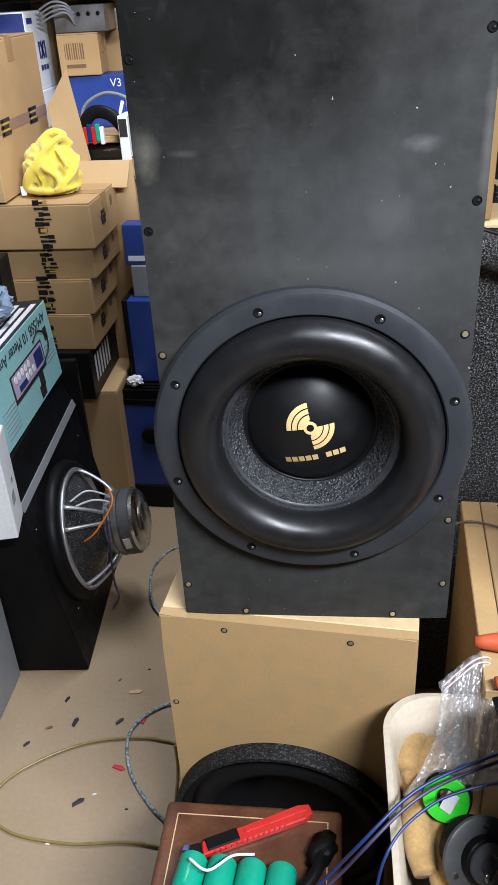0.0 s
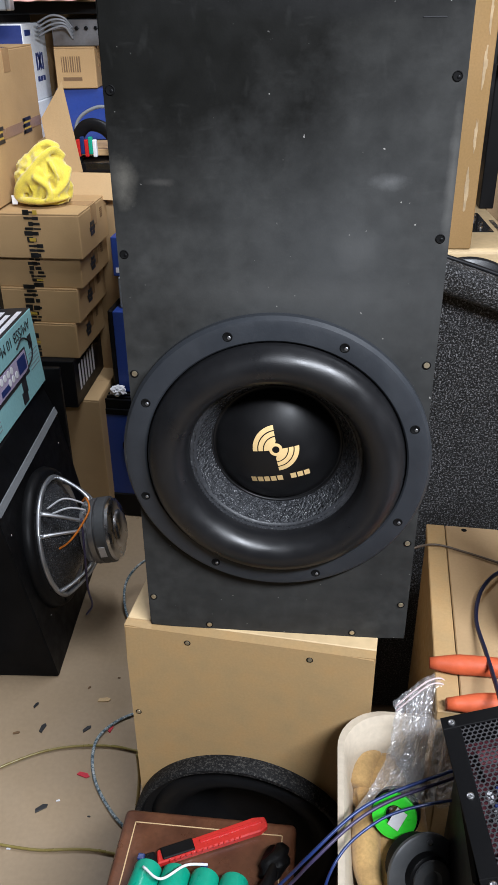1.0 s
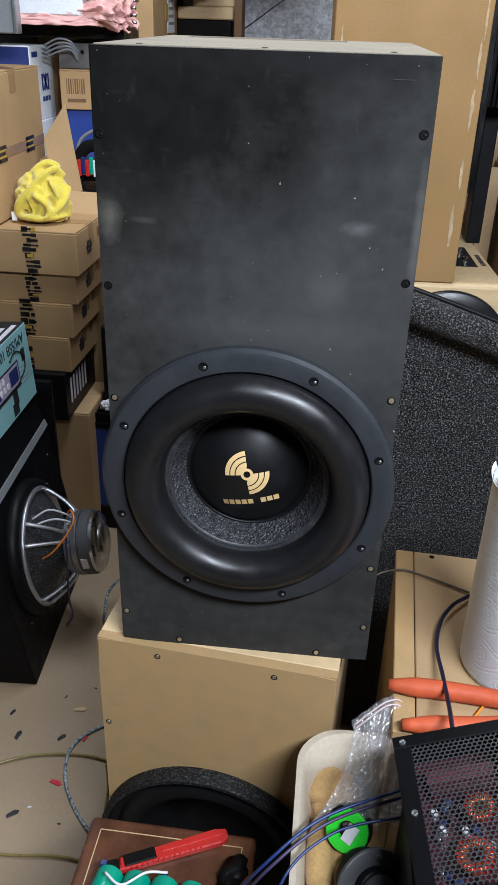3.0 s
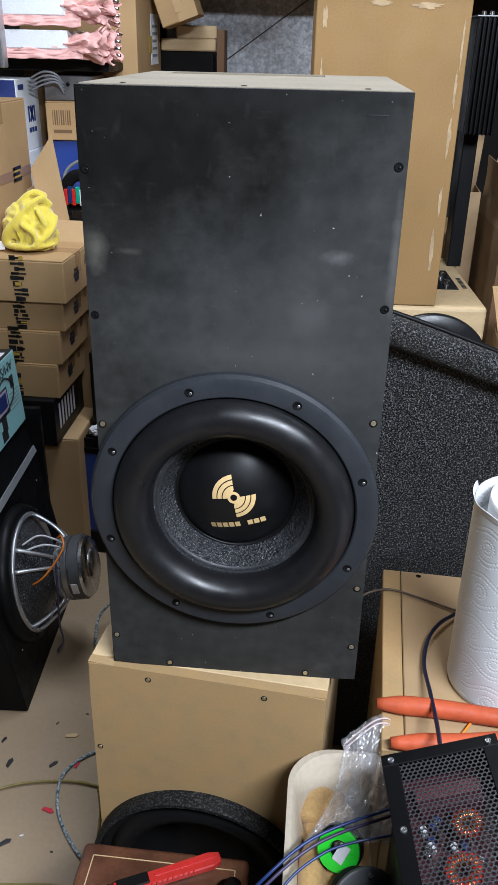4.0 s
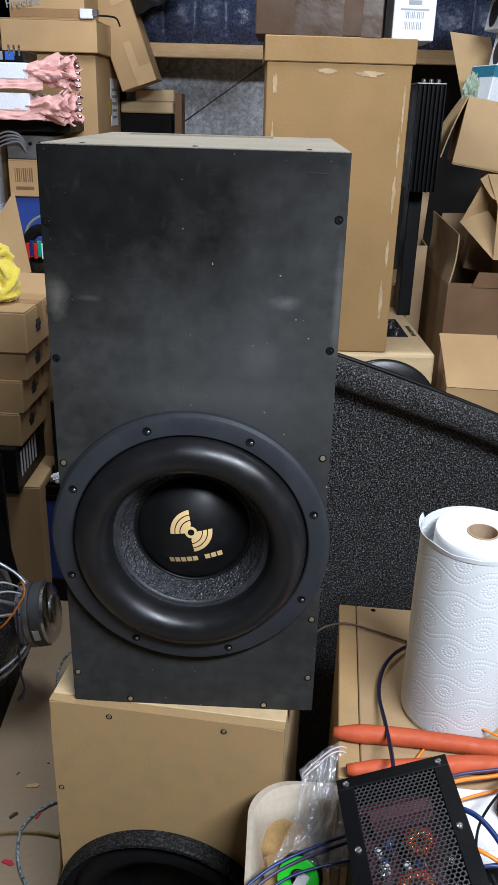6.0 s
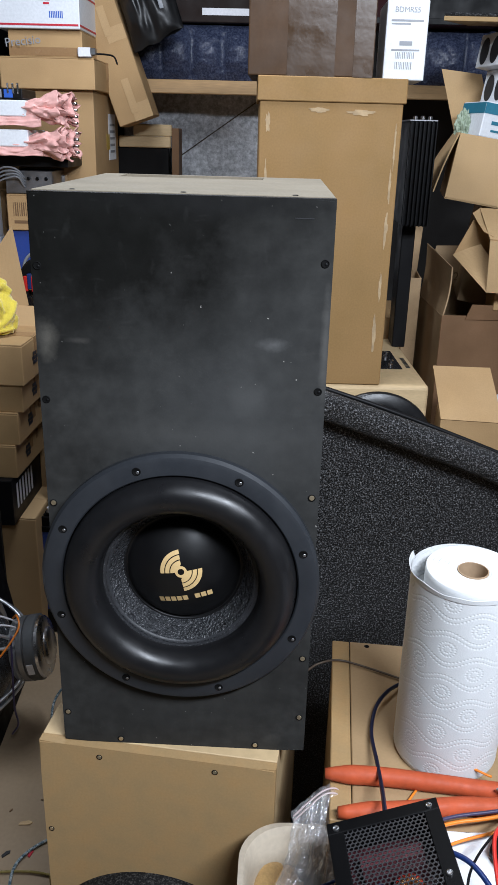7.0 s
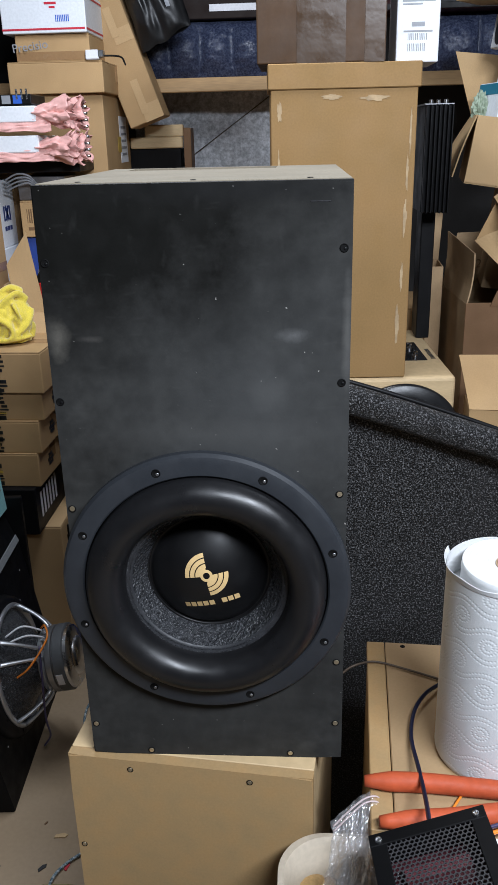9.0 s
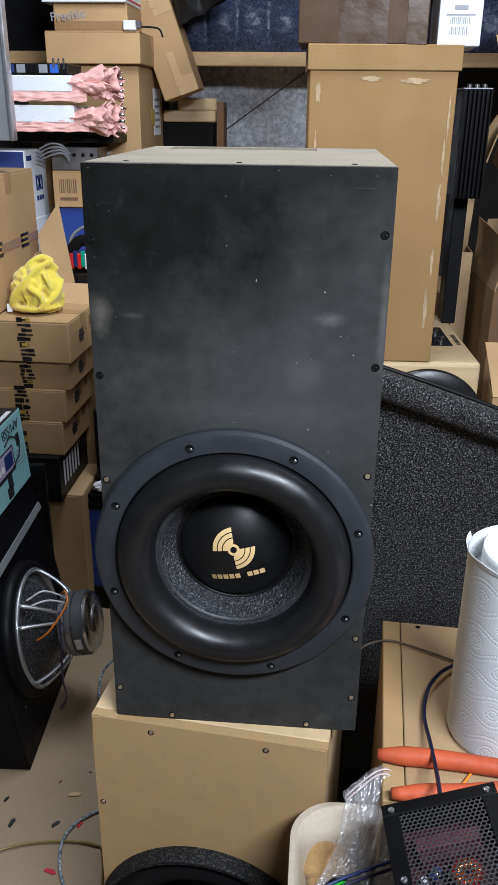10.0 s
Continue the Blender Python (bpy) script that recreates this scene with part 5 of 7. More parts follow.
soft = cloth.modifiers.new("blend", "REMESH")
soft.mode, soft.voxel_size, soft.use_smooth_shade = "VOXEL", 0.0042, True
relax = cloth.modifiers.new("relax", "SMOOTH")
relax.factor, relax.iterations = 0.5, 9
part("care_tag", cuboid(0.018, 0.002, 0.026, (-0.098, -0.045, 0.016), 0.0005), WHITE_PAPER, cl, "white care tag")

# open carton with a black device behind the stack
opn, ow, oh = open_carton("open_carton", "tan open carton holding a black electronic device", (-0.80, 1.56), (-0.565, 1.545), 0.26, 0.0, 1.115, KRAFT_PALE,
                          flaps=[((0.0, 0.0, 1.115), (0.0, 0.26, 1.115), (-0.03, 0.24, 1.22), (-0.03, 0.02, 1.20), 0.004),
                                 ((0.025, -0.012, 1.10), (0.105, 0.015, 1.115), (0.075, 0.0, 1.369), (0.0, -0.004, 1.268), 0.006),
                                 ((0.0, 0.0, 1.115), (0.23, 0.0, 1.115), (0.225, -0.045, 1.045), (0.005, -0.045, 1.05), 0.0),
                                 ((0.235, 0.0, 1.115), (0.235, 0.26, 1.115), (0.26, 0.26, 0.98), (0.265, 0.01, 0.98), 0.004)])
fillb = crate("carton", "packing carton inside the open carton", "carton", (-0.79, 1.575), (-0.575, 1.56), 0.22, 0.006, 1.10, KRAFT, "rear cartons", flaps=False)
dev = thing("black_device", "glossy black electronic unit with red and blue plugs in a carton", "device", pose(-0.735, 1.585, 1.1015, 0, 0, -4))
part("body", prism([(0.0, 0.0), (0.17, 0.0), (0.155, 0.032), (0.02, 0.028)], 0.0, 0.12, pose(0, 0.12, 0.008, 90, 0, 0), 0.002), BLACK_GLOSS, dev)
part("arch", tube([(0.0, 0.06, 0.0), (0.0, 0.06, 0.08), (0.04, 0.06, 0.135), (0.10, 0.06, 0.125), (0.15, 0.06, 0.06)], 0.009, 10, 8, 2.2), BLACK_PLASTIC, dev, "black curved handle", True)
for i, mt in enumerate((RED_PLASTIC, BLUE_WIRE, TERMINAL_RED, GREEN, LIGHT_PRINT)):
    part("plug", cuboid(0.012, 0.014, 0.05, (0.02 + 0.013 * i, 0.03, 0.075 + 0.008 * (i % 2)), 0.002), mt, dev, "coloured plug")
part("cable", tube([(-0.01, 0.08, 0.03), (0.0, 0.09, 0.14), (0.07, 0.09, 0.185), (0.14, 0.08, 0.175), (0.15, 0.07, 0.15)], 0.005, 10, 8), GREY_PAINT, dev, "grey jack cable", True)
part("cable_plug", tube([(0.135, 0.07, 0.165), (0.118, 0.06, 0.11)], 0.005, 10, 2), LIGHT_PRINT, dev, "white plug", True)
small_white = crate("white_carton", "black and white printed carton in the open carton", "carton", (-0.600, 1.57), (-0.570, 1.568), 0.19, 1.101, 1.235, WHITE_CARD, "white cartons", flaps=False)
front_bars(small_white, [(0.015, 0.10, 0.024, 0.05)], DARK_PRINT)

# cartons and electronics piled further back
v3 = crate("blue_carton", "bright blue printed carton under a tan carton", "carton", (-0.83, 1.82), (-0.590, 1.82), 0.12, 1.17, 1.325, BLUE, "rear cartons", flaps=False)
letters("V3", 0.034, pose(0.178, -0.001, 0.130, 90, 0, 0), LIGHT_PRINT, v3)
bar = crate("carton", "tan carton with a printed barcode", "carton", (-0.818, 1.80), (-0.690, 1.81), 0.14, 1.326, 1.445, KRAFT, "rear cartons", tape=TAPE_CLEAR)
front_bars(bar, [(0.022 + 0.007 * i, 0.070, 0.004 if i % 3 else 0.002, 0.045) for i in range(9)] + [(0.052, 0.028, 0.060, 0.010)], BROWN_SHADE)
nvx = crate("white_carton", "white carton with a dark blue end and emblem", "carton", (-1.06, 1.725), (-0.885, 1.725), 0.215, 1.2905, 1.512, WHITE_CARD, "white cartons", flaps=False)
front_bars(nvx, [(0.0875, 0.110, 0.172, 0.215)], BLUE_DARK, "blue_panel")
front_bars(nvx, [(0.045, 0.196, 0.05, 0.016)], BLUE_DARK, "blue_panel", "right")
for k in (-1, 1):
    part("emblem_bar", cuboid(0.0008, 0.014, 0.055, (0, 0, 0), 0, pose(nvx["w"] + 0.0008, 0.130, 0.112, 30 * k, 0, 0)), BLUE_DARK, nvx)
front_bars(nvx, [(0.102, 0.112, 0.012, 0.050), (0.158, 0.112, 0.012, 0.050)] + [(0.105 + 0.026 * i, 0.062, 0.020, 0.015) for i in range(3)], BLUE_DARK, "emblem_bar", "right")
side_white = crate("white_carton", "plain white carton under the emblem carton", "carton", (-1.06, 1.72), (-0.880, 1.72), 0.22, 1.169, 1.290, WHITE_CARD, "white cartons", flaps=False)

chs = thing("metal_chassis", "bare metal electronics chassis with grey cables", "electronics", pose(-0.832, 1.81, 1.4465, 0, 0, 2))
part("case", cuboid(0.16, 0.20, 0.075, (0.09, 0.11, 0.0376), 0.002), DULL_STEEL, chs)
for i in range(3):
    part("socket", lathe([(0.006, 0), (0.006, 0.006), (0.003, 0.007), (0, 0.004)], 12, pose(0.09 + 0.03 * i, 0.01, 0.05, 90, 0, 0)), BLACK_PLASTIC, chs)
for i in range(4):
    part("cable", tube([(-0.03, 0.0, 0.03 + 0.012 * i), (0.02, -0.02, 0.05 + 0.012 * i), (0.06, -0.02, 0.055 + 0.008 * i), (0.075, 0.01, 0.02 + 0.01 * i)], 0.0032, 8, 8), MID_GREY, chs, "grey cable", True)
part("bracket", cuboid(0.012, 0.04, 0.06, (0.20, 0.06, 0.031), 0.001, pose(0, 0, 0, 0, 0, 0)), STEEL, chs)
trayb = crate("black_unit", "black rack unit under the pink wrapped units", "electronics", (-1.02, 1.80), (-0.60, 1.80), 0.24, 1.5355, 1.568, BLACK_PLASTIC, "rear cartons", flaps=False)

# two white units in pink foam wrap
for k, (z0, z1) in enumerate(((1.571, 1.655), (1.662, 1.742))):
    u = thing("wrapped_unit", "white electronic unit partly wrapped in crumpled pink foam", "electronics", pose(-1.0, 1.70, z0, 0, 0, 1.5), "wrapped units")
    part("unit", cuboid(0.30, 0.22, z1 - z0 - 0.032, (0.15, 0.11, (z1 - z0) / 2 + 0.012), 0.003), WHITE_CARD, u)

    def wrap(a, b, k=k, h=z1 - z0):
        n = noise.noise(Vector((a * 6, b * 5, k * 4 + 1)))
        return (0.001 + 0.345 * a, -0.004 - 0.012 * abs(n) + 0.25 * b * 0.04, 0.001 + 0.030 * b + 0.006 * n + (0.03 * max(0, a - 0.8) * 5 * b))
    ws = part("foam_sheet", sheet(50, 10, wrap), PINK, u, "pink foam sheet", True)
    ws.modifiers.new("thickness", "SOLIDIFY").thickness = 0.002
    for q in range(3):
        def crump(a, b, q=q, k=k):
            th = 2 * math.pi * a
            n = noise.noise(Vector((math.cos(th) * 2.2, math.sin(th) * 2.2, b * 3 + q * 5 + k * 9)))
            n2 = noise.noise(Vector((math.cos(th) * 6, math.sin(th) * 6, b * 8 + q * 5)))
            r = (0.020 + 0.025 * b) * (1 + 0.22 * b * math.sin(4 * th + 2.5 * q + 3 * n) + 0.60 * n + 0.10 * n2)
            return (0.285 + 0.120 * b + 0.012 * q + 0.028 * n * b, 0.02 + 0.05 * q + r * math.cos(th), 0.040 + 0.012 * k + r * 0.95 * math.sin(th))
        part("foam_crumple", sheet(72, 26, crump), PINK, u, "crumpled pink foam end", 40).modifiers.new("thickness", "SOLIDIFY").thickness = 0.002
    for i in range(4):
        part("terminal_pin", tube([(0.40, 0.12, 0.012 + 0.02 * i), (0.44, 0.10, 0.013 + 0.02 * i)], 0.0045, 8, 2), STEEL, u, "shiny connector pin", True)
dvd = crate("case_row", "row of thin cases with coloured spines on the wrapped units", "cases", (-0.99, 1.71), (-0.71, 1.71), 0.15, 1.7425, 1.772, BLACK_PLASTIC, flaps=False)
for i, mt in enumerate((TAPE_YELLOW, GREY_PAINT, BLUE_DARK, MID_GREY, BLACK_GLOSS, MID_GREY, BLUE_PRINT)):
    part("spine", cuboid(0.028, 0.001, 0.024, (0.02 + 0.036 * i, -0.0007, 0.0145), 0), mt, dvd)
for i in range(3):
    part("pin", cuboid(0.006, 0.006, 0.03, (0.235 + 0.016 * i, 0.0, 0.03), 0.001), STEEL, dvd)

tagb = crate("carton", "large tan carton with a white and yellow label on its side", "carton", (-0.95, 2.0), (-0.549, 2.0), 0.42, 1.17, 1.783, KRAFT, "rear cartons")
side_w = 0.42
front_bars(tagb, [(0.300, 0.462, 0.13, 0.165)], WHITE_PAPER, "shipping_label", "right")
front_bars(tagb, [(0.222, 0.445, 0.055, 0.055)], TAPE_YELLOW, "shipping_label", "right", 0.0012)
front_bars(tagb, [(0.300, 0.41 + 0.024 * i, 0.09, 0.009) for i in range(5)], MID_GREY, "printing", "right", 0.0016)
wide = crate("carton", "wide shallow tan carton on the large carton", "carton", (-0.862, 1.97), (-0.534, 1.97), 0.45, 1.784, 1.884, KRAFT, "rear cartons", tape=TAPE_CLEAR)
prec = crate("carton", "tan carton with handwriting on its front", "carton", (-0.828, 1.98), (-0.575, 1.98), 0.30, 1.885, 1.968, KRAFT, "rear cartons")
hw = letters("Precision Port", 0.038, pose(0.10, -0.0012, 0.052, 90, 0, 0) @ Matrix.Shear("XY", 4, (0.25, 0)), MID_GREY, prec, "handwriting")
strip(prec, 0.126, 0.004, 0.03, 0.25, TAPE_CLEAR)
mail = crate("white_carton", "white postal carton with red stripes", "carton", (-0.86, 1.96), (-0.575, 1.96), 0.26, 1.969, 2.09, WHITE_CARD, "white cartons", flaps=False)
front_bars(mail, [(0.14, 0.012, 0.28, 0.006), (0.14, 0.108, 0.28, 0.006)], RED_PRINT, "stripe")
front_bars(mail, [(0.13, 0.012, 0.26, 0.006), (0.13, 0.108, 0.26, 0.006)], RED_PRINT, "stripe", "right")
front_bars(mail, [(0.185 + 0.006 * i, 0.043, 0.0035, 0.020) for i in range(8)], BLUE_PRINT)
front_bars(mail, [(0.17, 0.088, 0.04, 0.007), (0.175, 0.076, 0.02, 0.006)], RED_PRINT)
toy = thing("small_switch_box", "small white switch box with a black lead on a carton", "device", pose(-0.585, 1.975, 1.885))
part("body", cuboid(0.045, 0.03, 0.030, (0.02, 0.0, 0.0155), 0.003), LIGHT_PRINT, toy)
part("head", cuboid(0.022, 0.028, 0.022, (0.048, 0.0, 0.018), 0.002), STEEL, toy)
part("lead", tube([(0.055, 0.0, 0.012), (0.09, 0.0, 0.011), (0.12, -0.012, 0.004), (0.135, -0.03, -0.02)], 0.003, 8, 8), BLACK_PLASTIC, toy, smooth=True)
odd = crate("pale_carton", "pale crumpled wrapper on the postal carton", "carton", (-0.86, 1.98), (-0.63, 1.98), 0.15, 2.0905, 2.16, KRAFT_PALE, "rear cartons", flaps=False)

# tall carton leaning to the side
lean = thing("leaning_carton", "tall tan carton with paper tape leaning over", "carton", pose(-0.497, 2.20, 1.668, 0, -19.5, 0))
part("body", cuboid(0.135, 0.16, 0.56, (0.0675, 0.08, 0.28), 0.003), KRAFT, lean)
for z, h in ((0.03, 0.06), (0.30, 0.05)):
    part("paper_tape", cuboid(0.07, 0.001, h, (0.1, -0.0006, z), 0), KRAFT_PALE, lean)
    part("paper_tape", cuboid(0.028, 0.001, h * 2, (0.075, -0.0020, z + h), 0), KRAFT_PALE, lean)

# blue amplifiers and cases behind the magnet
ba = crate("blue_case", "blue case with a black finned top standing on the floor", "case", (-0.66, 1.36), (-0.36, 1.34), 0.2, 0.0, 0.395, BLUE, flaps=False)
part("finned_top", cuboid(0.304, 0.205, 0.02, (0.15, 0.1, 0.403), 0.001), BLACK_METAL, ba, "black heat sink")
for i in range(9):
    part("fin", cuboid(0.30, 0.012, 0.05, (0.15, 0.01 + 0.022 * i, 0.420), 0.001), BLACK_METAL, ba)
part("connector", lathe([(0.03, 0), (0.03, 0.012), (0.02, 0.016), (0.0, 0.012)], 20, pose(0.10, -0.001, 0.285, 90, 0, 0)), BLACK_PLASTIC, ba, "black round connector", 40)
part("base_strip", cuboid(0.305, 0.21, 0.09, (0.15, 0.1, 0.046), 0.004), BLACK_PLASTIC, ba, "black base")
bb = crate("blue_bag", "blue fabric case standing on the finned amplifier", "case", (-0.605, 1.42), (-0.40, 1.41), 0.12, 0.446, 0.722, BLUE, flaps=False)
part("dark_side", cuboid(0.02, 0.124, 0.282, (-0.006, 0.06, 0.140), 0.006), BLACK_PLASTIC, bb)
sk = single("crumpled_foil", ball(0.020, (-0.60, 1.385, 0.466), (1.2, 1, 0.85), 0.5, 3, 3, 5), LIGHT_PRINT, "scrap of white crumpled wrap", "wrapping")
gl = crate("grey_board", "grey board standing on the blue case", "board", (-0.585, 1.45), (-0.42, 1.44), 0.06, 0.723, 0.822, GREY_PAINT, flaps=False)
bc = crate("blue_carton", "blue carton with a white label on the grey board", "carton", (-0.60, 1.46), (-0.42, 1.45), 0.06, 0.823, 0.945, BLUE, flaps=False)
front_bars(bc, [(0.09, 0.02, 0.16, 0.016)], LIGHT_PRINT)


# ---- back of the room ----
rack = thing("storage_rack", "rough timber storage rack along the back wall", "rack", pose(0, 0, 0), kind="structure")
part("shelf_board", cuboid(3.4, 0.34, 0.018, (0.1, 2.58, 1.832), 0.002), WOOD_BEAM, rack)
part("shelf_edge", cuboid(3.4, 0.036, 0.050, (0.1, 2.39, 1.822), 0.003), WOOD_BEAM, rack, "pine shelf edge")
part("lower_shelf", cuboid(1.32, 0.95, 0.02, (-0.96, 2.125, 1.158), 0.002), WOOD_BEAM, rack)
for x, y in ((-1.58, 1.70), (-0.36, 1.72), (-1.58, 2.55), (-0.36, 2.55)):
    part("post", cuboid(0.04, 0.04, 1.148, (x, y, 0.574), 0.002), WOOD_BEAM, rack)
part("post", cuboid(0.05, 0.05, 2.69, (1.7, 2.5, 1.35), 0.002), WOOD_BEAM, rack)
part("post", cuboid(0.05, 0.05, 2.69, (-1.6, 2.5, 1.35), 0.002), WOOD_BEAM, rack)
single("galvanised_sheet", cuboid(0.95, 0.004, 0.75, (-0.10, 2.70, 1.44), 0), GALVANISED, "spangled galvanised metal sheet behind the cabinet", "metal sheet")
single("diagonal_wire", tube([(-0.36, 2.694, 1.54), (0.02, 2.694, 1.80)], 0.0025, 6, 2), DARK_WIRE, "thin wire running across the metal sheet", "wire")
single("black_edge_board", cuboid(0.03, 0.10, 0.5, (0.065, 1.42, 1.62), 0.004), BLACK_PLASTIC, "narrow black panel edge beside the tall carton", "panel")
single("black_edge_stand", cuboid(0.10, 0.3, 1.37, (0.08, 1.45, 0.685), 0.004), BLACK_PLASTIC, "black cabinet under the panel edge", "cabinet")


def bubble(u, v, x0, w, n):
    seam = abs(math.sin(math.pi * u * n)) ** 0.35
    roll = math.sin(math.pi * min(1, max(0, v)))
    w2 = 0.006 * noise.noise(Vector((u * 30, v * 12, x0)))
    return (x0 + w * u, 2.46 - 0.06 * roll * seam + w2, 1.8415 + 0.205 * v)


for x0, w, n in ((-0.62, 0.86, 7), (0.50, 0.62, 4)):
    b = thing("wrapped_bundle", "dark blue bundle in shiny bubble wrap on a shelf", "bundle", pose(0, 0, 0), "wrapped bundles")
    part("wrap", sheet(90, 30, lambda u, v: bubble(u, v, x0, w, n)), FOIL_BLUE, b, smooth=True)
    part("filling", cuboid(w, 0.20, 0.195, (x0 + w / 2, 2.575, 1.941), 0.01), BLUE_DARK, b)
sl = crate("dark_carton", "dark red case on the upper shelf", "case", (0.42, 2.36), (0.9, 2.36), 0.2, 2.052, 2.40, material("dark_red_case", (0.030, 0.005, 0.006), 0.7, spec=0.2), flaps=False)
front_bars(sl, [(0.32, 0.174, 0.31, 0.345)], BLACK_PLASTIC, "black_panel")
part("top_band", cuboid(0.47, 0.004, 0.02, (0.24, -0.003, 0.012), 0.001), BLACK_METAL, sl)
ws = crate("dark_case", "dark case with a white strip on the blue bundle", "case", (-0.42, 2.42), (0.10, 2.42), 0.2, 2.052, 2.22, material("dark_brown_case", (0.018, 0.011, 0.009), 0.65, spec=0.2), flaps=False)
front_bars(ws, [(0.36, 0.037, 0.30, 0.024)], LIGHT_PRINT, "light_strip")
hb = thing("black_bag", "black plastic bag with a pale strip hanging beside the leaning carton", "bag", pose(-0.42, 2.20, 1.92))
BAG = [Vector(p) for p in ((-0.014, 0, 0.0), (0.165, 0, 0.088), (0.080, 0.03, 0.34), (-0.115, 0.03, 0.32))]


def bagf(u, v, side):
    c = (BAG[0] * (1 - u) + BAG[1] * u) * (1 - v) + (BAG[3] * (1 - u) + BAG[2] * u) * v
    swell = (math.sin(math.pi * u) * math.sin(math.pi * min(1, v + 0.02))) ** 0.6
    crease = noise.noise(Vector((u * 3.1, v * 2.3, side))) + 0.4 * noise.noise(Vector((u * 9, v * 5, side * 3)))
    return (c.x, c.y + side * 0.055 * swell * (1 + 0.5 * crease), c.z + 0.012 * crease * (1 - swell))


part("film", joined(*[bm_of(sheet(40, 40, lambda u, v: bagf(u, v, k))) for k in (-1, 1)]), BLACK_BAG, hb, smooth=True)
part("pale_strip", sheet(4, 24, lambda u, v: tuple(Vector(bagf(0.70 + 0.07 * u, 0.30 + 0.55 * v, -1)) + Vector((0, -0.002, 0)))), MID_GREY, hb, "pale printed strip", True)
part("strap", tube([(-0.02, 0.03, 0.32), (0.02, 0.15, 0.36), (0.04, 0.225, 0.30)], 0.006, 8, 6), BLACK_BAG, hb, smooth=True)
# off-cuts and a small black crate behind the cabinet
cr = crate("black_crate", "black open crate with timber off-cuts", "crate", (-0.60, 2.43), (-0.345, 2.42), 0.12, 1.17, 1.595, BLACK_PLASTIC, flaps=False)
single("timber_offcut", cuboid(0.21, 0.03, 0.042, (-0.44, 2.425, 1.617), 0.004), PINE, "pale timber off-cut on a black crate", "off-cut")
single("timber_offcut", cuboid(0.155, 0.03, 0.045, (-0.41, 2.44, 1.661), 0.004), PINE, "short pale timber block on another", "off-cut")
single("particle_board", cuboid(0.03, 0.10, 0.50, (-0.318, 2.48, 1.421), 0.002), KRAFT_DARK, "narrow brown board edge", "board")
single("board_prop", cuboid(0.05, 0.12, 1.17, (-0.318, 2.48, 0.585), 0.002), KRAFT_DARK, "brown board under the edge", "board")
wallbox = crate("dark_boxes", "dark cases filling the upper shelf", "case", (-1.5, 2.40), (-0.64, 2.40), 0.2, 1.842, 2.5, BLACK_PLASTIC, flaps=False)
ucase = crate("dark_case", "dark case above the boxed speakers", "case", (0.92, 2.36), (1.6, 2.36), 0.2, 1.842, 2.45, BLACK_PLASTIC, flaps=False)
post = thing("grey_post", "grey metal locker edge beside the cartons", "locker", pose(-0.985, 1.36, 0))
part("door", cuboid(0.20, 0.03, 0.50, (0.06, 0.15, 1.80), 0.003), GREY_PAINT, post)
part("bracket", cuboid(0.04, 0.03, 0.092, (0.0, 0.15, 1.506), 0.002), GREY_PAINT, post)
part("edge_strip", cuboid(0.012, 0.035, 0.50, (0.155, 0.145, 1.80), 0.003), ALU, post)


# ---- on the bench box ----
def plier(name, pts, r, mat, label):
    ob = thing(name, label, "pliers", pose(0, 0, 0))
    for p in pts:
        part("handle", tube(p, lambda t: r * (0.55 + 0.45 * min(1, 9 * t)) * (1 - 0.15 * t), 14, 8), mat, ob, "dipped orange-red rubber handle", True)
    part("jaw", tube([pts[0][-1], tuple(Vector(pts[0][-1]) + Vector((0.08, -0.004, 0)))], 0.012, 10, 3, 0.6), DULL_STEEL, ob, smooth=True)
    return ob


zb = BT + 0.013
plier("large_pliers", [[(0.221, -0.054, 0.754), (0.305, -0.055, 0.754), (0.389, -0.063, 0.754), (0.489, -0.073, 0.754), (0.66, -0.080, 0.754)], [(0.236, -0.128, 0.754), (0.331, -0.119, 0.754), (0.407, -0.106, 0.754), (0.482, -0.102, 0.754), (0.66, -0.092, 0.754)]], 0.0145, PLIER_RED, "large pliers with orange-red rubber handles on the bench box")


def cable(name, label, pts, r, mat, n=10):
    return single(name, tube(pts, 0.62 * r, n, 10), mat, label, "cable", smooth=True)


cable("cable", "thin brown cable crossing the bench box corner", [(0.199, 0.215, 0.735), (0.224, 0.222, 0.750), (0.262, 0.237, 0.748), (0.313, 0.222, 0.745), (0.372, 0.193, 0.745)], 0.0033, DARK_WIRE)
cable("cable", "dark blue cable bending down from the roll", [(0.370, 0.178, 0.750), (0.337, 0.141, 0.756), (0.313, 0.099, 0.754), (0.301, 0.044, 0.750), (0.301, -0.035, 0.762), (0.299, -0.112, 0.780), (0.294, -0.174, 0.800)], 0.0052, NAVY_WIRE)
cable("cable", "orange wire on the bench box", [(0.315, -0.13, 0.748), (0.34, -0.095, 0.746), (0.37, -0.055, 0.745), (0.42, -0.035, 0.766), (0.47, -0.055, 0.764)], 0.003, ORANGE_WIRE)
cable("cable", "violet wire running over white papers", [(0.354, -0.161, 0.775), (0.397, -0.145, 0.775), (0.438, -0.136, 0.775), (0.481, -0.127, 0.775), (0.540, -0.118, 0.775)], 0.0042, PURPLE_WIRE)
cable("cable", "orange wire beside the violet wire", [(0.354, -0.167, 0.770), (0.396, -0.151, 0.770), (0.438, -0.142, 0.770), (0.481, -0.131, 0.770), (0.540, -0.120, 0.770)], 0.0045, ORANGE_WIRE)
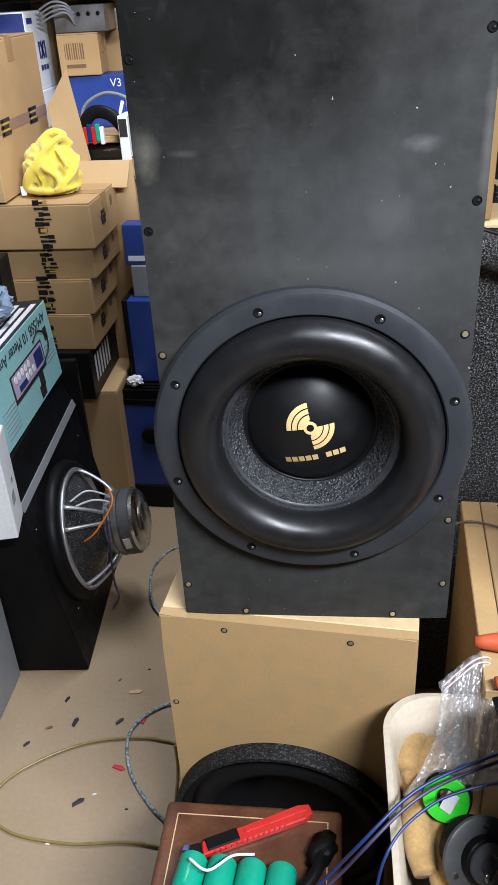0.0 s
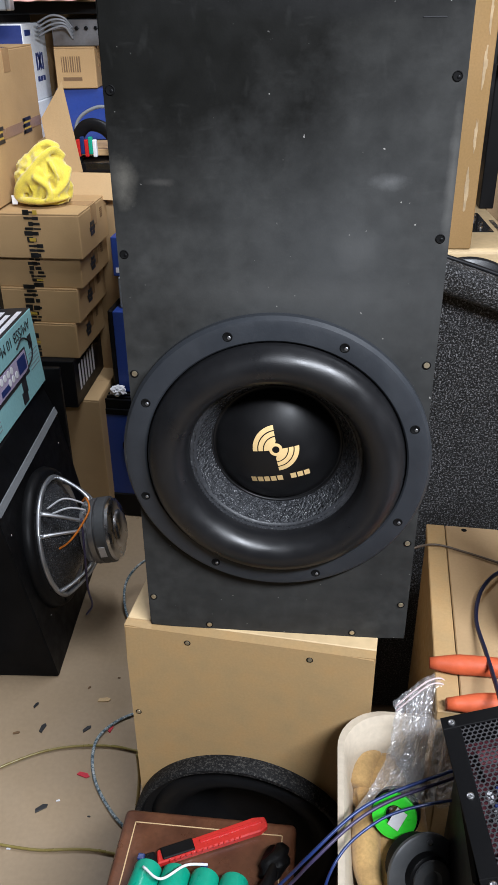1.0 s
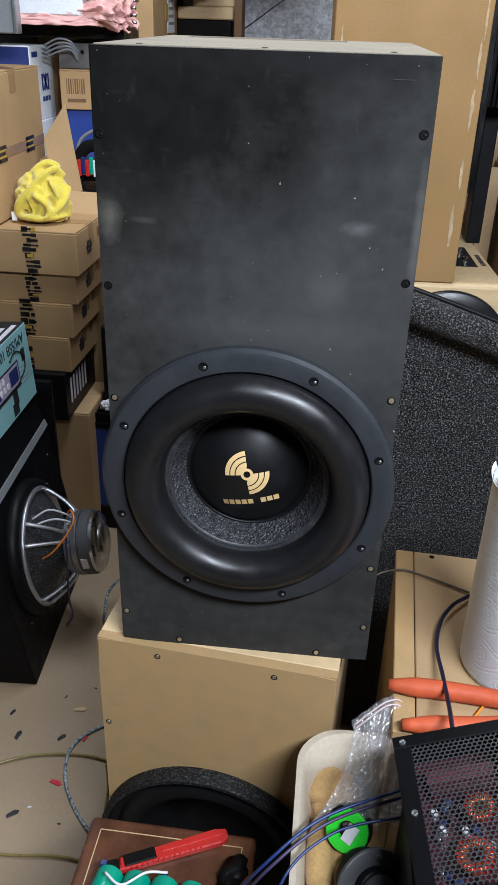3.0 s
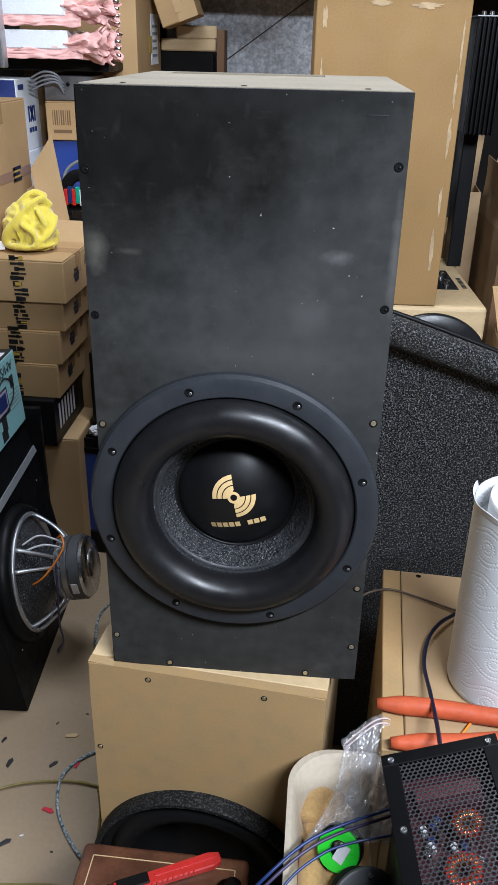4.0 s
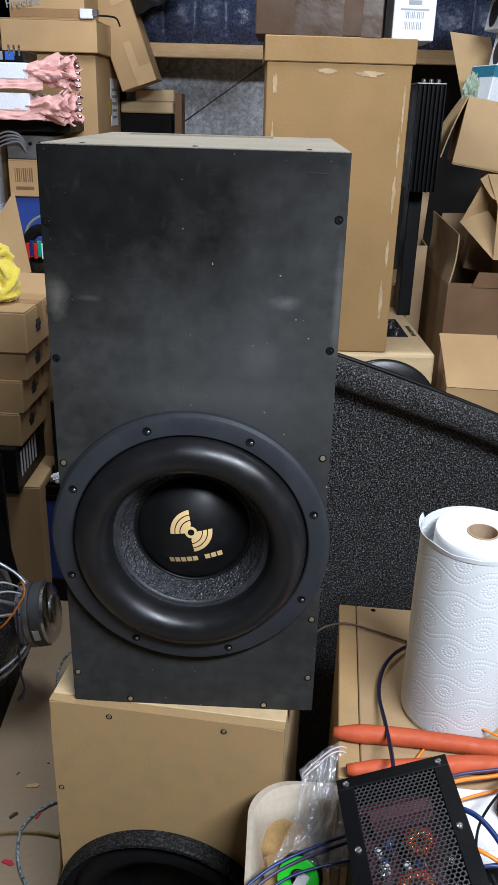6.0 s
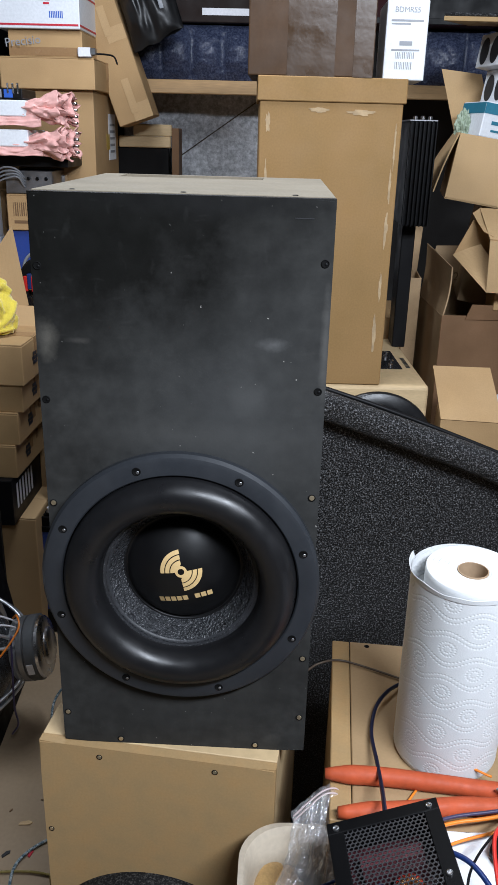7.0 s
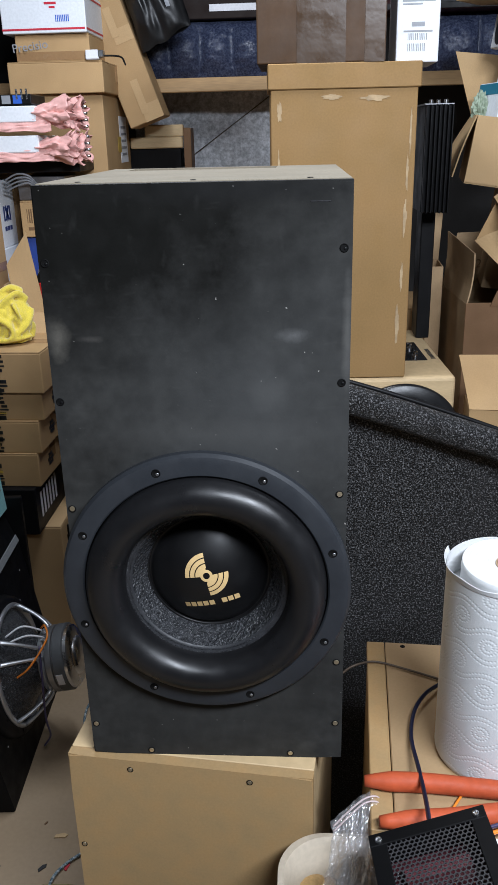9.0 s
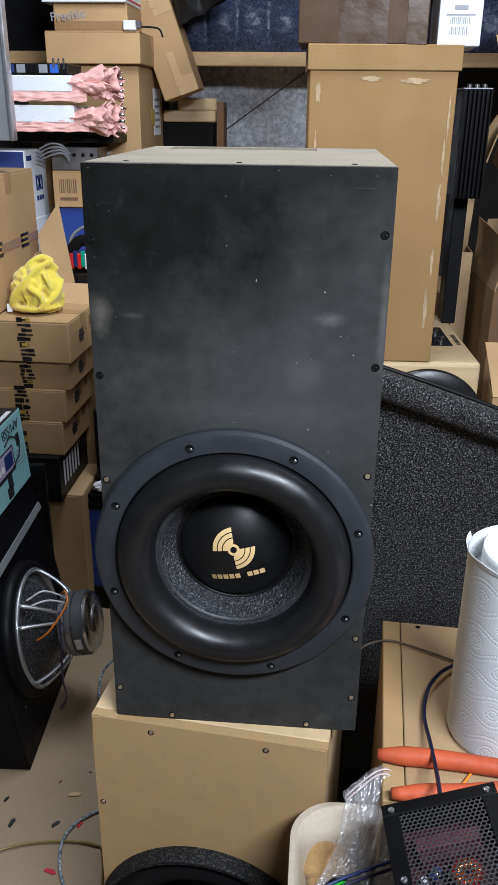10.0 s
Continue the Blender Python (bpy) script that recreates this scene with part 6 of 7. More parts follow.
cable("cable", "bare orange wire over white papers", [(0.365, -0.198, 0.770), (0.398, -0.182, 0.770), (0.449, -0.164, 0.770), (0.483, -0.153, 0.770)], 0.0035, ORANGE_WIRE)
cable("cable", "thick dark blue cable looping beside the amplifier", [(0.363, -0.214, 0.790), (0.392, -0.242, 0.800), (0.411, -0.281, 0.800), (0.416, -0.317, 0.790), (0.415, -0.350, 0.770)], 0.0058, BLUE_WIRE)
cable("cable", "thin black wire beside the amplifier", [(0.477, -0.147, 0.790), (0.415, -0.219, 0.800), (0.385, -0.270, 0.800), (0.383, -0.312, 0.790), (0.410, -0.345, 0.770)], 0.0028, BLACK_PLASTIC)
cable("cable", "red wire hanging over the papers", [(0.487, -0.142, 0.790), (0.458, -0.171, 0.800), (0.434, -0.202, 0.800), (0.425, -0.259, 0.790), (0.423, -0.309, 0.785), (0.419, -0.346, 0.770)], 0.0045, RED_WIRE)
cable("cable", "blue wire crossing below the orange wire", [(0.373, -0.307, 0.780), (0.392, -0.306, 0.790), (0.411, -0.308, 0.790), (0.426, -0.316, 0.780)], 0.0038, BLUE_WIRE)
cable("cable", "orange wire beside the amplifier's corner", [(0.373, -0.269, 0.780), (0.381, -0.276, 0.785), (0.397, -0.286, 0.785), (0.416, -0.295, 0.780), (0.433, -0.296, 0.775)], 0.0045, ORANGE_WIRE)
cn = thing("crimp_connector", "small blue crimp connector with bare wire", "connector", pose(0.478, -0.092, 0.770, 0, 0, -35))
part("sleeve", lathe([(0.004, 0), (0.0048, 0.003), (0.0048, 0.014), (0.003, 0.015), (0.0, 0.015)], 12, pose(0, 0, 0, 0, 90, 0)), BLUE_WIRE, cn, smooth=True)
part("tip", lathe([(0.0, -0.012), (0.0024, -0.011), (0.0026, 0.0)], 10, pose(0, 0, 0, 0, 90, 0)), STEEL, cn, smooth=True)
crate("white_carton", "flat white carton in front of the bench box", "carton", (0.366, -0.55), (0.76, -0.55), 0.415, 0.0, BT, WHITE_CARD, "white cartons", flaps=False)
papers = thing("paper_sheets", "loose white paper sheets under the wires", "paper", pose(0, 0, 0))
for x, y, w, d, a, k in ((0.425, -0.24, 0.09, 0.20, 4, 0), (0.53, -0.25, 0.13, 0.21, -6, 1), (0.46, -0.19, 0.15, 0.09, 10, 2)):
    part("sheet", cuboid(w, d, 0.0012, (0, 0, 0), 0, pose(x, y, BT + 0.0008 + 0.0016 * k, 0, 0, a)), WHITE_PAPER, papers)
sw = thing("switch_panel", "black corner bracket with steel screws on the papers", "bracket", pose(0.480, -0.190, BT + 0.008, 0, 0, 20))
part("plate", prism([(-0.04, -0.045), (0.05, -0.045), (0.05, 0.045), (-0.005, 0.05), (-0.04, 0.02)], 0, 0.014, None, 0.003), BLACK_METAL, sw)
for x, y in ((-0.022, 0.012), (0.012, 0.03), (0.03, 0.0)):
    part("screw_head", lathe([(0.0075, 0.0), (0.006, 0.003), (0, 0.004)], 14, pose(x, y, 0.014)), STEEL, sw, smooth=40)
part("bobbin", lathe([(0.018, 0.0), (0.020, 0.004), (0.016, 0.014), (0.008, 0.016), (0, 0.016)], 24, pose(0.01, -0.02, 0.014)), BLACK_PLASTIC, sw, smooth=40)
sp2 = thing("black_case", "low black plastic case with printed marks on the bench", "case", pose(0.435, -0.335, BT + 0.006, 0, 0, 12))
part("body", cuboid(0.18, 0.12, 0.022, (0.06, 0.0, 0.011), 0.006, segments=3), BLACK_PLASTIC, sp2)
part("printing", joined(*[cuboid(0.006, 0.006, 0.0006, (0.0 + 0.010 * i, 0.035, 0.0223), 0) for i in range(7)]), LIGHT_PRINT, sp2)
mouse = thing("black_remote", "black rounded plastic remote behind the roll", "remote", pose(0.60, 0.06, BT, 0, 0, 30))
part("shell", ball(0.04, (0, 0, 0.016), (1.3, 0.75, 0.4), 0, 1, 4), BLACK_PLASTIC, mouse, smooth=True)
part("key_mark", cuboid(0.012, 0.004, 0.0015, (-0.02, -0.01, 0.031), 0.0004), LIGHT_PRINT, mouse)

# amplifier with a hexagon mesh lid
amp = thing("mesh_amplifier", "small black amplifier with a hexagon mesh lid showing its coils", "amplifier")
o, ax, ay = Vector((0.2116, -0.2086, 0.815)), Vector((0.130, 0.010, 0.042)), Vector((0.018, -0.20, 0.0))
ex = ax.normalized()
ez = ax.cross(-ay).normalized()
ey = ez.cross(ex)
amp.matrix_basis = Matrix.Translation(o) @ Matrix((ex, ey, ez)).transposed().to_4x4()
AW, AL, AH = 0.147, 0.222, 0.062
cx0, cx1, cy0, cy1 = 0.034, 0.118, -0.190, -0.026
for x0, x1, y0, y1 in ((0, AW, -0.018, 0), (0, AW, -AL, -0.203), (0, 0.021, -0.203, -0.018), (0.127, AW, -0.203, -0.018)):
    part("lid_frame", cuboid(x1 - x0, y1 - y0, 0.004, ((x0 + x1) / 2, (y0 + y1) / 2, -0.002), 0.0008), BLACK_METAL, amp)
for x, y, sx, sy in ((AW / 2, -0.0025, AW, 0.004), (AW / 2, -AL + 0.0025, AW, 0.004), (0.0025, -AL / 2, 0.004, AL), (AW - 0.0025, -AL / 2, 0.004, AL)):
    part("case_side", cuboid(sx, sy, AH, (x, y, -AH / 2 - 0.003), 0.0015), BLACK_METAL, amp)
part("base", cuboid(AW, AL, 0.003, (AW / 2, -AL / 2, -AH - 0.003), 0), BLACK_METAL, amp)
for x, y in ((0.012, -0.011), (AW - 0.012, -0.011), (0.012, -AL / 2), (AW - 0.012, -AL / 2), (0.012, -AL + 0.011), (AW - 0.012, -AL + 0.011)):
    s = part("lid_screw", lathe([(0.0045, 0), (0.0043, 0.0018), (0.0030, 0.0023), (0.0024, 0.0006), (0, 0.0006)], 14, pose(x, y, 0.0)), STEEL, amp, "bright socket screw", 40)


def hex_mesh(x0, x1, y0, y1, pitch, web, z):
    vs, fs = [], []
    r1, r0 = pitch / math.sqrt(3), (pitch - web) / math.sqrt(3)
    row = 0
    y = y0 + r1
    while y < y1:
        x = x0 + pitch * (0.5 if row % 2 else 1.0)
        while x < x1:
            b = len(vs)
            for r, zz in ((r1, z), (r0, z), (r0, z - 0.0012)):
                for i in range(6):
                    a = radians(60 * i + 30)
                    vs.append((x + r * math.cos(a), y + r * math.sin(a), zz))
            for i in range(6):
                j = (i + 1) % 6
                fs.append((b + i, b + j, b + 6 + j, b + 6 + i))
                fs.append((b + 6 + i, b + 6 + j, b + 12 + j, b + 12 + i))
            x += pitch
        y += pitch * math.sqrt(3) / 2
        row += 1
    return vs, fs


MESH_BLACK = material("gloss_black_expanded_mesh", (0.040, 0.040, 0.042), 0.25, vary=0.2, bump=0.3, bump_scale=200)
tagged(part("mesh_lid", hex_mesh(0.017, 0.129, -0.205, -0.016, 0.0062, 0.0014, -0.0015), MESH_BLACK, amp, "black hexagon mesh"), kind="stuff")
part("circuit_board", cuboid(AW - 0.012, AL - 0.012, 0.002, (AW / 2, -AL / 2, -0.050), 0), PCB, amp, "dark red circuit board")
part("relay", cuboid(0.082, 0.018, 0.020, (0.072, -0.045, -0.036), 0.001), material("plum_plastic", (0.16, 0.045, 0.055), 0.4), amp, "dark red component")
part("relay", cuboid(0.080, 0.010, 0.018, (0.072, -0.062, -0.038), 0.001), PCB, amp)
for x, y, R in ((0.068, -0.155, 0.021), (0.085, -0.098, 0.016)):
    bm = bmesh.new()
    for i in range(26):
        a = 2 * math.pi * i / 26
        mm = pose(x, y, -0.026) @ Matrix.Rotation(a, 4, "Z") @ Matrix.Translation((R * 0.75, 0, 0)) @ pose(0, 0, 0, 90, 0, 0)
        ring = lathe([(0.0066, -0.0011), (0.0076, 0), (0.0066, 0.0011), (0.0056, 0)], 10, mm, True)
        me = bpy.data.meshes.new("scrap")
        ring.to_mesh(me)
        ring.free()
        bm.from_mesh(me)
        bpy.data.meshes.remove(me)
    part("toroid_coil", bm, COPPER, amp, "copper-wound ring coil", True)
    part("toroid_core", lathe([(R * 0.75 + 0.005, -0.005), (R * 0.75 + 0.005, 0.005), (R * 0.75 - 0.005, 0.005), (R * 0.75 - 0.005, -0.005)], 24, pose(x, y, -0.026), True), TERMINAL_RED, amp, "red ring core", 40)
rnd = random.Random(8)
for i in range(30):
    x, y = rnd.uniform(0.025, 0.125), rnd.uniform(-0.19, -0.075)
    part("capacitor", lathe([(0.0045, 0), (0.0045, 0.012), (0.0035, 0.013), (0, 0.013)], 10, pose(x, y, -0.049)), (STEEL, LIGHT_PRINT, BLACK_PLASTIC, BLUE_DARK)[i % 4], amp, smooth=40)
# what the amplifier rests on
single("foam_block", cuboid(0.10, 0.15, 0.382, (0.285, -0.30, 0.561), 0.004, None), BLACK_PLASTIC, "black carton under the amplifier in the tub", "block")

# beige tub with glove, bag and speaker parts
tub = thing("plastic_tub", "beige plastic tub holding gloves, a clear bag and speaker parts", "tub", pose(0, 0, 0))


def tub_ring(inset, z, n=10):
    x0, x1, y0, y1, r = 0.100 + inset, 0.362 - inset, -0.50 + inset, -0.060 - inset, 0.070
    pts = []
    for cx, cy, a0 in ((x1 - r, y1 - r, 0), (x0 + r, y1 - r, 90), (x0 + r, y0 + r, 180), (x1 - r, y0 + r, 270)):
        for i in range(n + 1):
            a = radians(a0 + 90 * i / n)
            pts.append((cx + r * math.cos(a), cy + r * math.sin(a), z))
    return pts


rings = [tub_ring(0.030, 0.36), tub_ring(0.004, 0.644), tub_ring(-0.004, 0.648), tub_ring(-0.004, 0.654), tub_ring(0.004, 0.656), tub_ring(0.009, 0.645), tub_ring(0.050, 0.368)]
k = len(rings[0])
vs = [p for r in rings for p in r]
fs = [(a * k + i, a * k + (i + 1) % k, (a + 1) * k + (i + 1) % k, (a + 1) * k + i) for a in range(len(rings) - 1) for i in range(k)]
fs += [tuple(range(k))[::-1], tuple(6 * k + i for i in range(k))]
part("shell", (vs, fs), TRAY, tub, smooth=40)
single("tub_stand", cuboid(0.19, 0.40, 0.36, (0.205, -0.30, 0.18), 0.004), KRAFT_DARK, "brown carton under the plastic tub", "carton")

gv = thing("work_glove", "tan suede work glove lying in the tub", "glove", pose(0, 0, 0), "gloves")
part("palm", ball(0.075, (0.160, -0.125, 0.560), (0.58, 1.0, 0.5), 0.18, 1.6, 5, 3), GLOVE, gv, smooth=True)
for pts in ([(0.16, -0.16, 0.59), (0.140, -0.20, 0.595), (0.136, -0.25, 0.592), (0.142, -0.285, 0.585)], [(0.175, -0.17, 0.58), (0.165, -0.22, 0.585), (0.165, -0.275, 0.575), (0.17, -0.32, 0.56)], [(0.20, -0.16, 0.58), (0.20, -0.23, 0.585), (0.20, -0.29, 0.57)], [(0.15, -0.08, 0.58), (0.137, -0.10, 0.588), (0.130, -0.135, 0.585)]):
    part("finger", tube(pts, lambda t: 0.021 * (1 - 0.25 * t ** 3), 14, 8), GLOVE, gv, "soft tan finger", True)
gv2 = thing("work_glove", "second tan suede glove under the speaker parts", "glove", pose(0, 0, 0), "gloves")
part("palm", ball(0.07, (0.19, -0.345, 0.535), (0.85, 0.9, 0.55), 0.16, 1.8, 5, 9), GLOVE, gv2, smooth=True)
part("finger", tube([(0.15, -0.34, 0.55), (0.14, -0.37, 0.555), (0.145, -0.41, 0.545)], 0.02, 14, 8), GLOVE, gv2, "soft tan finger", True)

bagm = thing("clear_bag", "crumpled clear plastic bag with a zip edge in the tub", "bag", pose(0, 0, 0))


BAG_CORNERS = [Vector(p) for p in ((0.118, -0.200, 0.612), (0.262, -0.205, 0.640), (0.262, -0.058, 0.708), (0.172, -0.088, 0.704))]
BAG_TIP = Vector((0.228, -0.050, 0.716))


def bag_film(u, v, seed, puff):
    """Thin film with long sharp creases that fan out from the zip."""
    a, b, c, d = BAG_CORNERS
    p = (a * (1 - u) + b * u) * (1 - v) + (d * (1 - u) + c * u) * v
    p += (BAG_TIP - (c + d) / 2) * (1 - abs(2 * u - 1)) * v ** 3
    p.x += 0.016 * math.sin(math.pi * v) * (1 - u)
    fan = (u - 0.4) * (1.5 - 0.5 * v)
    n1 = 0.5 - abs(noise.noise(Vector((fan * 4.5 + seed, v * 2.2, seed))))
    n2 = 0.5 - abs(noise.noise(Vector((fan * 16 + 3 * seed, v * 4.5, seed + 4))))
    n3 = 0.5 - abs(noise.noise(Vector((u * 11 + v * 9, v * 12 - u * 6, seed + 9))))
    edge = (math.sin(math.pi * min(1, max(0, u))) + 0.15) * (0.35 + 0.65 * math.sin(math.pi * min(1, v * 0.9 + 0.08)))
    lift = puff * edge + 0.024 * n1 * (0.4 + edge) + 0.007 * n2 + 0.010 * n3
    return (p.x + 0.006 * n2, p.y - 0.25 * lift, p.z + lift)


for seed, puff in ((1.0, 0.030), (5.0, 0.008)):
    part("film", sheet(70, 90, lambda u, v: bag_film(u, v, seed, puff)), clear, bagm, smooth=True)
for ob in bagm.children:
    ob.visible_shadow = False
ZIP = material("pink_zip", (0.80, 0.66, 0.66), 0.3, alpha=0.55)
for v in (0.90, 0.945):
    part("zip_edge", tube([tuple(Vector(bag_film(u, v, 1.0, 0.030)) + Vector((0, -0.001, 0.001))) for u in (0.02, 0.2, 0.4, 0.6, 0.8, 0.98)], 0.0016, 6, 6, 0.5), ZIP, bagm, "milky pink zip line", True)

ts = thing("tape_spool", "neon green spool of tape in the tub", "spool", pose(0.172, -0.214, 0.638, 56, 16, -28) @ Matrix.Scale(0.86, 4))
part("rim", lathe([(0.030, 0.002), (0.034, 0.004), (0.034, 0.010), (0.028, 0.012), (0.016, 0.010), (0.014, 0.004)], 40, None, True), NEON, ts, "neon green disc", 40)
part("hub", lathe([(0.037, -0.016), (0.037, 0.0), (0.03, 0.002), (0.012, 0.002), (0.012, -0.016)], 40, None, True), BLACK_PLASTIC, ts, "black outer rim", 40)
part("window", cuboid(0.018, 0.030, 0.002, (0.006, 0.0, 0.0125), 0.0005), LIGHT_PRINT, ts)
tw = thing("bare_tweeter", "black speaker driver with a round flange lying in the tub", "speaker driver", pose(0.202, -0.280, 0.622, 34, 56, -25) @ Matrix.Scale(0.92, 4))
part("flange", lathe([(0.052, 0.0), (0.054, 0.002), (0.054, 0.007), (0.051, 0.009), (0.024, 0.009), (0.024, 0.0)], 56, None, True), DARK_GREY, tw, "dark grey round flange", 40)
part("collar", lathe([(0.031, 0.009), (0.031, 0.022), (0.028, 0.024), (0.016, 0.024), (0.014, 0.010)], 40), BLACK_PLASTIC, tw, smooth=40)
part("horn_disc", lathe([(0.027, 0.0242), (0.027, 0.028), (0.014, 0.029), (0.011, 0.022), (0.0, 0.021)], 40), DARK_GREY, tw, smooth=40)
part("motor", lathe([(0.04, 0.0), (0.04, -0.03), (0.0, -0.03)], 40), BLACK_PLASTIC, tw, smooth=40)
for a in (20, 140, 260):
    part("bolt", lathe([(0.004, 0), (0.0038, 0.003), (0, 0.003)], 10, Matrix.Rotation(radians(a), 4, "Z") @ Matrix.Translation((0.043, 0, 0.009))), STEEL, tw, smooth=40)
part("terminal", cuboid(0.016, 0.008, 0.006, (0.02, 0.006, 0.031), 0.001), BRASS_SCREW, tw, "brass terminal")
part("terminal", lathe([(0.006, 0), (0.006, 0.006), (0.003, 0.008), (0, 0.008)], 12, pose(0.008, -0.012, 0.028)), STEEL, tw, smooth=40)
cable("cable", "paired blue cable running over the tub", [(-0.003, -0.298, 0.550), (0.033, -0.291, 0.600), (0.061, -0.292, 0.652), (0.112, -0.254, 0.682), (0.159, -0.226, 0.692), (0.232, -0.195, 0.700), (0.274, -0.191, 0.720)], 0.0036, BLUE_WIRE)
cable("cable", "dull violet cable beside the blue one", [(0.001, -0.302, 0.545), (0.038, -0.292, 0.590), (0.066, -0.294, 0.646), (0.116, -0.257, 0.674), (0.164, -0.228, 0.684), (0.234, -0.198, 0.690), (0.275, -0.193, 0.710)], 0.0036, PURPLE_WIRE)
cable("cable", "blue cable arching down into the tub", [(0.074, -0.345, 0.570), (0.076, -0.338, 0.620), (0.086, -0.318, 0.660), (0.108, -0.290, 0.678), (0.145, -0.262, 0.688), (0.180, -0.246, 0.692), (0.229, -0.236, 0.700), (0.270, -0.236, 0.710)], 0.0030, BLUE_WIRE)

# brown stand with knife and battery pack
st = thing("wooden_stand", "brown stained wooden stool top with a grooved border", "stool", pose(-0.098, -0.245, 0, 0, 0, -1.0))
part("top", cuboid(0.275, 0.30, 0.030, (0, 0, 0.425), 0.010, segments=4), LEATHER, st, smooth=40)
for x, y, sx, sy in ((0, 0.125, 0.232, 0.0016), (0, -0.125, 0.232, 0.0016), (-0.116, 0, 0.0016, 0.25), (0.116, 0, 0.0016, 0.25)):
    part("groove_line", cuboid(sx, sy, 0.001, (x, y, 0.4402), 0), MDF_EDGE, st, "pale inlay line")
part("apron", cuboid(0.235, 0.26, 0.06, (0, 0, 0.38), 0.004), LEATHER, st)
for x in (-0.10, 0.10):
    for y in (-0.11, 0.11):
        part("leg", cuboid(0.03, 0.03, 0.352, (x, y, 0.176), 0.004), LEATHER, st)
kn = thing("utility_knife", "red and black snap-off utility knife on the wooden stool", "knife", pose(-0.085, -0.145, 0.4405, 0, 0, 25))
part("body", prism([(-0.09, -0.010), (0.075, -0.012), (0.088, -0.006), (0.088, 0.010), (0.07, 0.013), (-0.085, 0.012)], 0.0, 0.012, None, 0.002), RED_PLASTIC, kn)
part("grip", cuboid(0.05, 0.020, 0.004, (-0.055, 0.002, 0.0135), 0.0015), BLACK_PLASTIC, kn, "black rubber grip")
part("slot", cuboid(0.10, 0.005, 0.002, (0.03, 0.003, 0.0125), 0.0005), TERMINAL_RED, kn, "sliding channel")
part("end_cap", cuboid(0.02, 0.022, 0.014, (-0.098, 0.001, 0.007), 0.003), BLACK_PLASTIC, kn)
for i in range(14):
    part("grip_rib", cuboid(0.003, 0.004, 0.003, (-0.07 + 0.0085 * i, -0.0112, 0.0112), 0.0006), RED_PLASTIC, kn)
bp = thing("battery_pack", "pack of green wrapped cylinder cells with a white lead", "battery", pose(-0.175, -0.232, 0.4405, 0, 0, -4))
for i in range(4):
    c = part("cell", lathe([(0.0, 0.0), (0.019, 0.0), (0.021, 0.002), (0.021, 0.058), (0.0195, 0.0605), (0.015, 0.061), (0.0, 0.061)], 36, pose(0.043 * i, 0, 0.021, 78, 0, 0) @ pose(0, 0, -0.03)), GREEN, bp, "green cell", 40)
part("lead", tube([(0.0, 0.01, 0.05), (0.03, -0.005, 0.052), (0.06, 0.02, 0.052), (0.09, 0.03, 0.046)], 0.002, 8, 8), LIGHT_PRINT, bp, "white lead", True)
for x in (0.0, 0.095):
    part("tab", cuboid(0.010, 0.010, 0.006, (x - 0.012, 0.036, 0.03), 0.001), BLUE_WIRE, bp, "blue lead end")
jk = thing("black_clamp", "small black metal clamp beside the knife", "clamp", pose(0.012, -0.175, 0.4405, 0, 0, -30))
part("body", ball(0.02, (0, 0, 0.014), (0.9, 1.5, 0.7), 0.4, 2, 3, 4), BLACK_PLASTIC, jk, smooth=True)
part("arm", tube([(0.0, 0.0, 0.015), (0.012, -0.04, 0.02), (0.004, -0.09, 0.014)], 0.009, 10, 6), BLACK_PLASTIC, jk, smooth=True)

